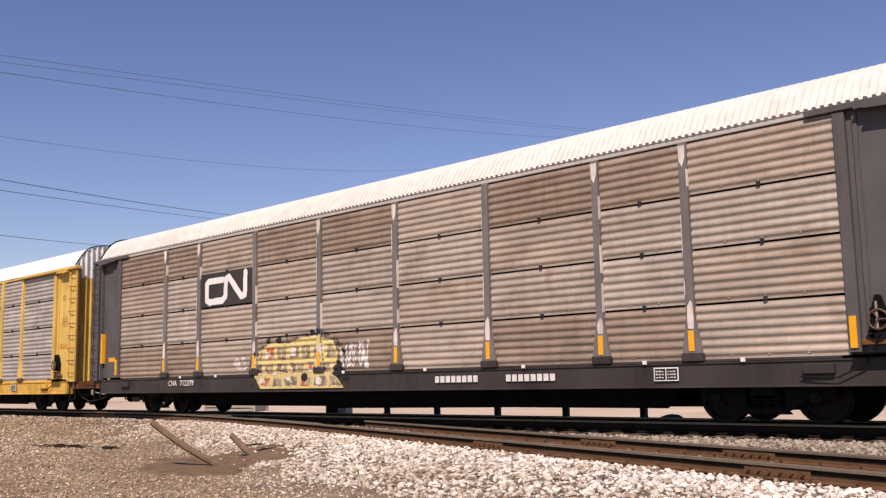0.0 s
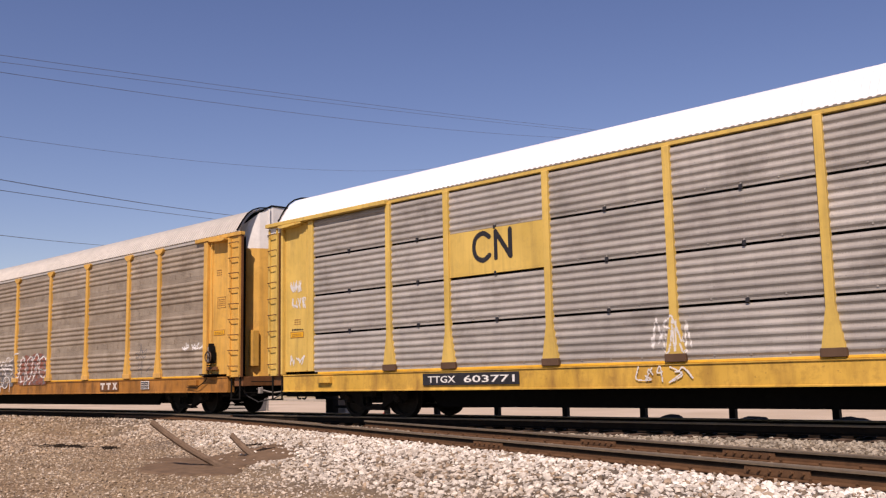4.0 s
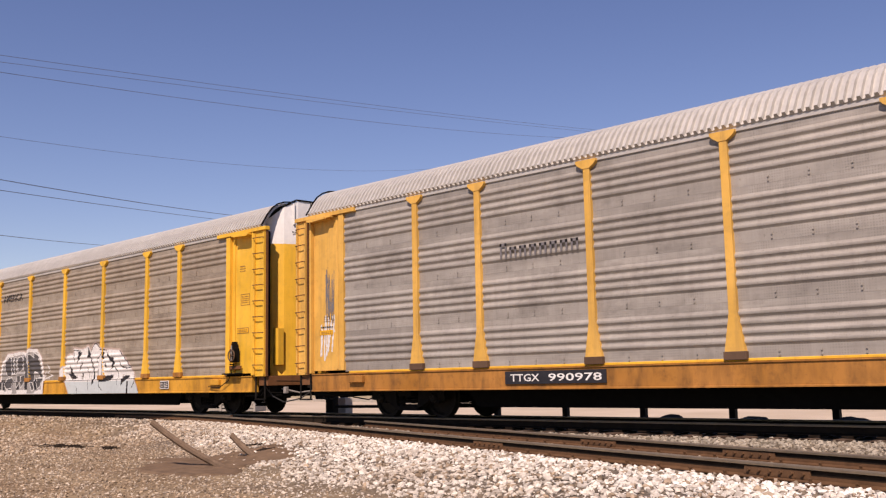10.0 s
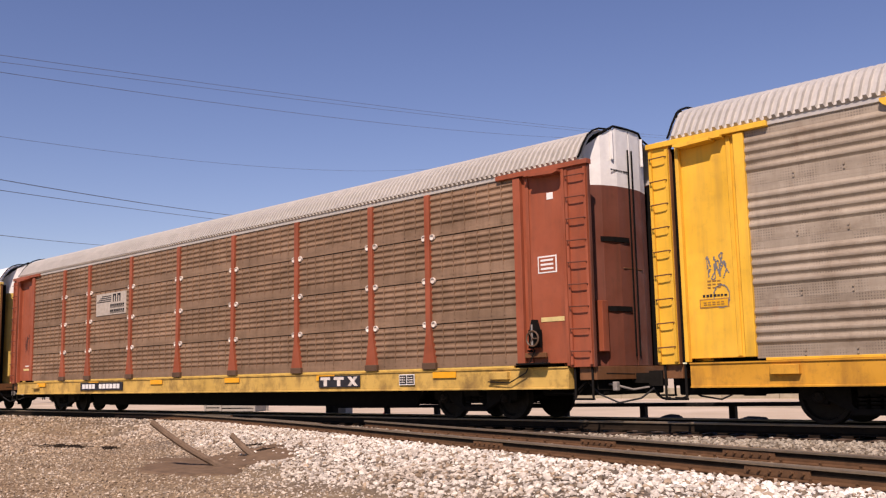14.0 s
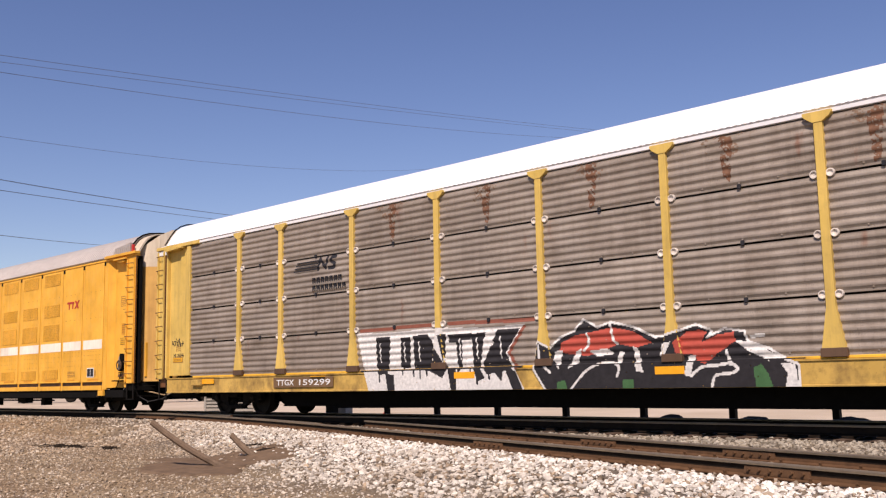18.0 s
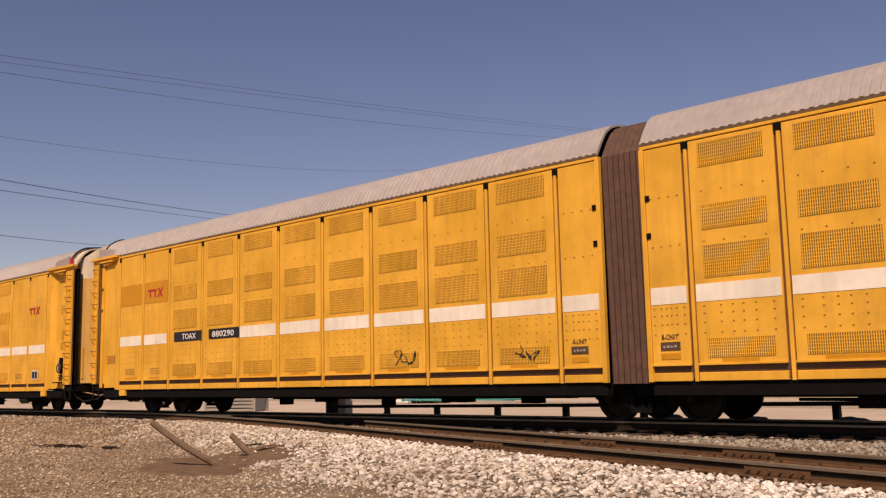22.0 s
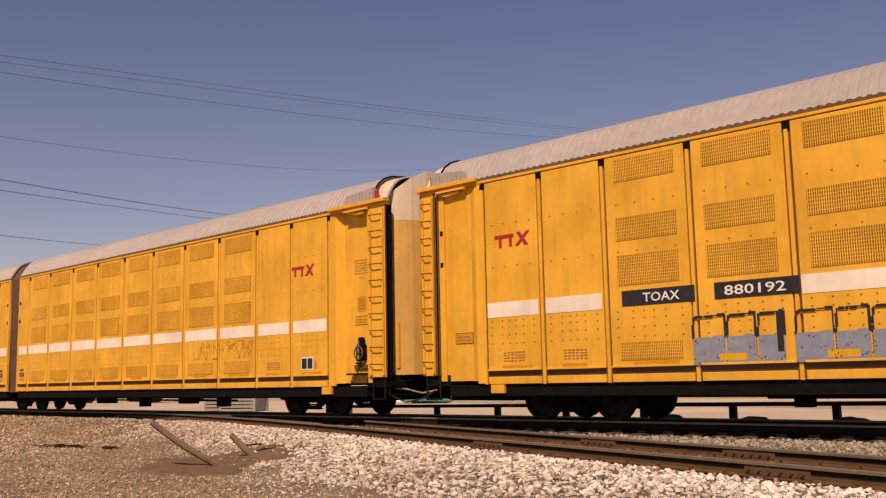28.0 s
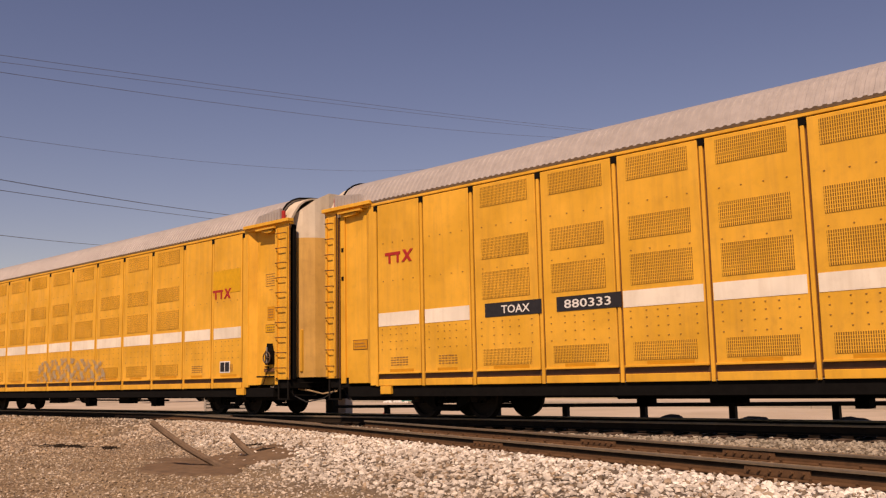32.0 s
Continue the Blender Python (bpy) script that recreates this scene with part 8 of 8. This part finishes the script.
cable("overhead_cable", span(-53.45, 3.3, 19.26, -64.1, 74.3, 29.6, 0.25), 0.016, "thin black overhead cable")
cable("overhead_cable", span(-53.55, 3.4, 18.91, -64.1, 74.3, 29.3, 0.2), 0.015, "thin black overhead cable")
cable("overhead_cable", span(-53.7, 3.45, 18.37, -68.4, 71.2, 29.0, 0.5), 0.017, "thin black overhead cable")
cable("overhead_cable", span(-54.5, 3.9, 14.92, -79.0, 62.9, 25.7, 0.9), 0.012, "thin black overhead cable")
cable("overhead_cable", span(-55.0, 4.2, 12.57, -91.3, 50.5, 19.8, 0.25), 0.028, "thick black overhead cable")
cable("overhead_cable", span(-55.1, 4.25, 11.98, -93.2, 47.9, 19.4, 0.1), 0.022, "thin black overhead cable")
cable("overhead_cable", span(-55.4, 4.5, 9.46, -100.5, 36.9, 16.5, 0.1), 0.020, "thin black overhead cable")


def bare_tree(x, y, h, seed):
    tree = tagged(new("bare_tree"), "leafless grey tree far beyond the tracks", "tree")
    tree.matrix_basis = pose(x, y, ground_z(x, y) - 0.1)
    rnd = random.Random(seed)
    bm = bmesh.new()
    twigs = bmesh.new()
    tube(bm, [(0, 0, 0), (0.1, 0, h * 0.25), (0.05, 0.1, h * 0.5)], 0.22, 8)

    def limb(p, d, ln, r, lev):
        q = p + d * ln * 0.5 + Vector((rnd.uniform(-.1, .1), rnd.uniform(-.1, .1), 0.05)) * ln
        e = q + (d + Vector((0, 0, 0.15))).normalized() * ln * 0.5
        tube(bm if lev < 2 else twigs, [p, q, e], r, 5)
        if lev < 4:
            for _ in range(3):
                nd_ = (d + Vector((rnd.uniform(-.8, .8), rnd.uniform(-.8, .8), rnd.uniform(-.2, .6)))).normalized()
                limb(q + (e - q) * rnd.uniform(.2, 1), nd_, ln * 0.62, max(0.012, r * 0.55), lev + 1)
    for k in range(5):
        a = k * 1.26
        limb(Vector((0.05, 0.1, h * (0.3 + 0.05 * k))), Vector((math.cos(a) * 0.7, math.sin(a) * 0.7, 0.8)).normalized(), h * 0.3, 0.09, 0)
    bark = plain("grey_bark", (0.13, 0.105, 0.085), 0.9, 0.3, 6.0)
    part("trunk", bm, bark, tree)
    part("crown", twigs, bark, tree, "leafless twigs")


bare_tree(-89.5, 10.5, 14.2, 5)


# ---- beyond the fence: the open lot ----
LOT_Z = -0.36


def low_wall(x0, y0, x1, y1, h, mat, label):
    w = tagged(new("low_wall"), label, "wall")
    ln = math.hypot(x1 - x0, y1 - y0)
    m = pose(x0, y0, LOT_Z, 0, 0, math.degrees(math.atan2(y1 - y0, x1 - x0)))
    n = max(2, int(ln / 3))
    for k in range(n):
        box("wall_block", mat, w, ln * k / n + 0.02, ln * (k + 1) / n - 0.02, -0.12, 0.12, -0.1, h, "", 0.015, m)


CONCRETE = plain("lot_concrete", (0.40, 0.36, 0.30), 0.85, 0.15, 3.0)
low_wall(-60, 24.0, -8, 14.6, 0.16, CONCRETE, "low pale concrete kerb at the edge of the lot")
low_wall(-64, 30.0, 10, 26.0, 0.55, plain("tan_block", (0.36, 0.31, 0.22), 0.85, 0.15, 3.0), "low tan block wall across the lot")


def vehicle(x, y, turn, body, label, kind="pickup"):
    """A parked pickup or van with wheels, windows and bumpers; z = 0 at the ground."""
    v = tagged(new("parked_" + kind), label, "vehicle", "parked vehicles")
    v.matrix_basis = pose(x, y, LOT_Z, 0, 0, turn)
    bm = bmesh.new()
    if kind == "van":
        side = [(-2.5, 0.35), (2.45, 0.35), (2.5, 0.95), (1.75, 1.15), (1.2, 1.95), (-2.45, 2.0), (-2.55, 0.6)]
    else:
        side = [(-2.7, 0.45), (2.6, 0.42), (2.65, 0.95), (1.5, 1.10), (0.95, 1.72), (-0.55, 1.75), (-0.75, 1.12), (-2.7, 1.10)]
    prism(bm, side, -0.92, 0.92, "y")
    bmesh.ops.bevel(bm, geom=list(bm.edges), offset=0.06, segments=2, affect="EDGES")
    part("body", bm, body, v)
    glass = plain("dark_glass", (0.03, 0.035, 0.04), 0.1, 0.1) if "dark_glass" not in bpy.data.materials else bpy.data.materials["dark_glass"]
    for s in (-1, 1):
        bm = bmesh.new()
        if kind == "van":
            prism(bm, [(0.3, 1.2), (1.5, 1.2), (1.08, 1.8), (0.3, 1.82)], s * 0.925 - 0.01, s * 0.925 + 0.01, "y")
        else:
            prism(bm, [(-0.5, 1.15), (1.25, 1.15), (0.85, 1.62), (-0.45, 1.64)], s * 0.925 - 0.01, s * 0.925 + 0.01, "y")
        part("side_window", bm, glass, v)
        for wx in (-1.7, 1.75):
            bm = bmesh.new()
            lathe(bm, [(0.20, s * 0.80), (0.36, s * 0.76), (0.37, s * 0.92), (0.24, s * 0.96)], 18, 0, 0)
            part("wheel", bm, TYRE, v, "black tyre", pose(wx, 0, 0.37))
    box("front_bumper", TYRE, v, 2.6, 2.75, -0.9, 0.9, 0.42, 0.62)
    box("rear_bumper", TYRE, v, -2.8, -2.66, -0.9, 0.9, 0.45, 0.65)
    return v


VWHITE = plain("vehicle_white", (0.72, 0.71, 0.69), 0.35, 0.05)
VTEAL = plain("teal_paint", (0.04, 0.30, 0.26), 0.45, 0.12)
vehicle(-78, 17.5, 60, VWHITE, "white parked van on the lot", "van")
vehicle(-70, 18.8, 75, VWHITE, "white parked pickup on the lot")
vehicle(-63, 20.5, 70, plain("vehicle_red", (0.30, 0.06, 0.05), 0.4, 0.1), "dull red parked pickup on the lot")
vehicle(-50, 26.5, 20, VWHITE, "white parked pickup near the wall")


def flat_trailer():
    """A low teal trailer with a load of pale bundles."""
    t = tagged(new("flat_trailer"), "low teal flat trailer loaded with pale bundles", "trailer")
    t.matrix_basis = pose(-34.6, 20.3, LOT_Z, 0, 0, 4)
    box("bed", VTEAL, t, -3.4, 3.4, -1.1, 1.1, 0.13, 0.22, "teal trailer bed", 0.02)
    for k in range(6):
        box("stake", VTEAL, t, -3.3 + 1.28 * k, -3.22 + 1.28 * k, -1.14, -1.05, 0.10, 0.30, "", 0.01)
    for k in range(2):
        box("bundle", plain("pale_bundle_%d" % k, (0.55, 0.52, 0.46), 0.8, 0.2), t, -1.0 + 2.2 * k, 0.6 + 2.2 * k, -0.8, 0.8, 0.22, 0.40, "pale wrapped bundle", 0.05)
    for wx in (-2.6, -1.9, 2.4):
        for s in (-1, 1):
            bm = bmesh.new()
            lathe(bm, [(0.04, s * 0.95), (0.09, s * 0.92), (0.10, s * 1.08), (0.05, s * 1.12)], 16)
            part("wheel", bm, TYRE, t, "black tyre", pose(wx, 0, 0.10))


flat_trailer()


def crate(x, y, turn, w, h):
    """A pale slatted crate."""
    c = tagged(new("slatted_crate"), "pale grey slatted crate standing on the lot", "crate", "slatted crates")
    c.matrix_basis = pose(x, y, LOT_Z, 0, 0, turn)
    mat = bpy.data.materials.get("crate_grey") or plain("crate_grey", (0.30, 0.285, 0.26), 0.8, 0.15)
    for k in range(4):
        box("slat", mat, c, -w / 2, w / 2, -0.55, -0.50, h * k / 4 + 0.02, h * (k + 1) / 4 - 0.03, "", 0.006)
        box("slat", mat, c, -w / 2, w / 2, 0.50, 0.55, h * k / 4 + 0.02, h * (k + 1) / 4 - 0.03, "", 0.006)
    for sx in (-1, 1):
        for sy in (-1, 1):
            box("corner_post", mat, c, sx * w / 2 - 0.05, sx * w / 2 + 0.05, sy * 0.53 - 0.06, sy * 0.53 + 0.06, 0, h + 0.03, "", 0.008)
        box("end_board", mat, c, sx * (w / 2 - 0.03) - 0.02, sx * (w / 2 - 0.03) + 0.02, -0.5, 0.5, 0.02, h, "", 0.006)
    box("lid", mat, c, -w / 2 - 0.04, w / 2 + 0.04, -0.6, 0.6, h, h + 0.05, "", 0.01)


def white_rubble():
    rnd = random.Random(5)
    bm = bmesh.new()
    for _ in range(26):
        x, y, r = rnd.uniform(-40.2, -38.3), rnd.uniform(19.6, 20.6), rnd.uniform(0.06, 0.16)
        m = Matrix.Translation((x, y, LOT_Z + r * 0.5)) @ Matrix.Rotation(rnd.uniform(0, 3), 4, "Z") @ Matrix.Diagonal((r * 1.5, r, r * 0.8, 1))
        bmesh.ops.create_icosphere(bm, subdivisions=1, radius=1.0, matrix=m)
    tagged(part("white_rubble", bm, plain("white_rock", (0.78, 0.76, 0.72), 0.8, 0.15)), "low heap of white rocks on the lot", "rocks", kind="stuff")


white_rubble()
crate(-38.6, 8.6, 25, 1.7, 0.62)
crate(-36.7, 8.2, 25, 1.7, 0.62)


motions()
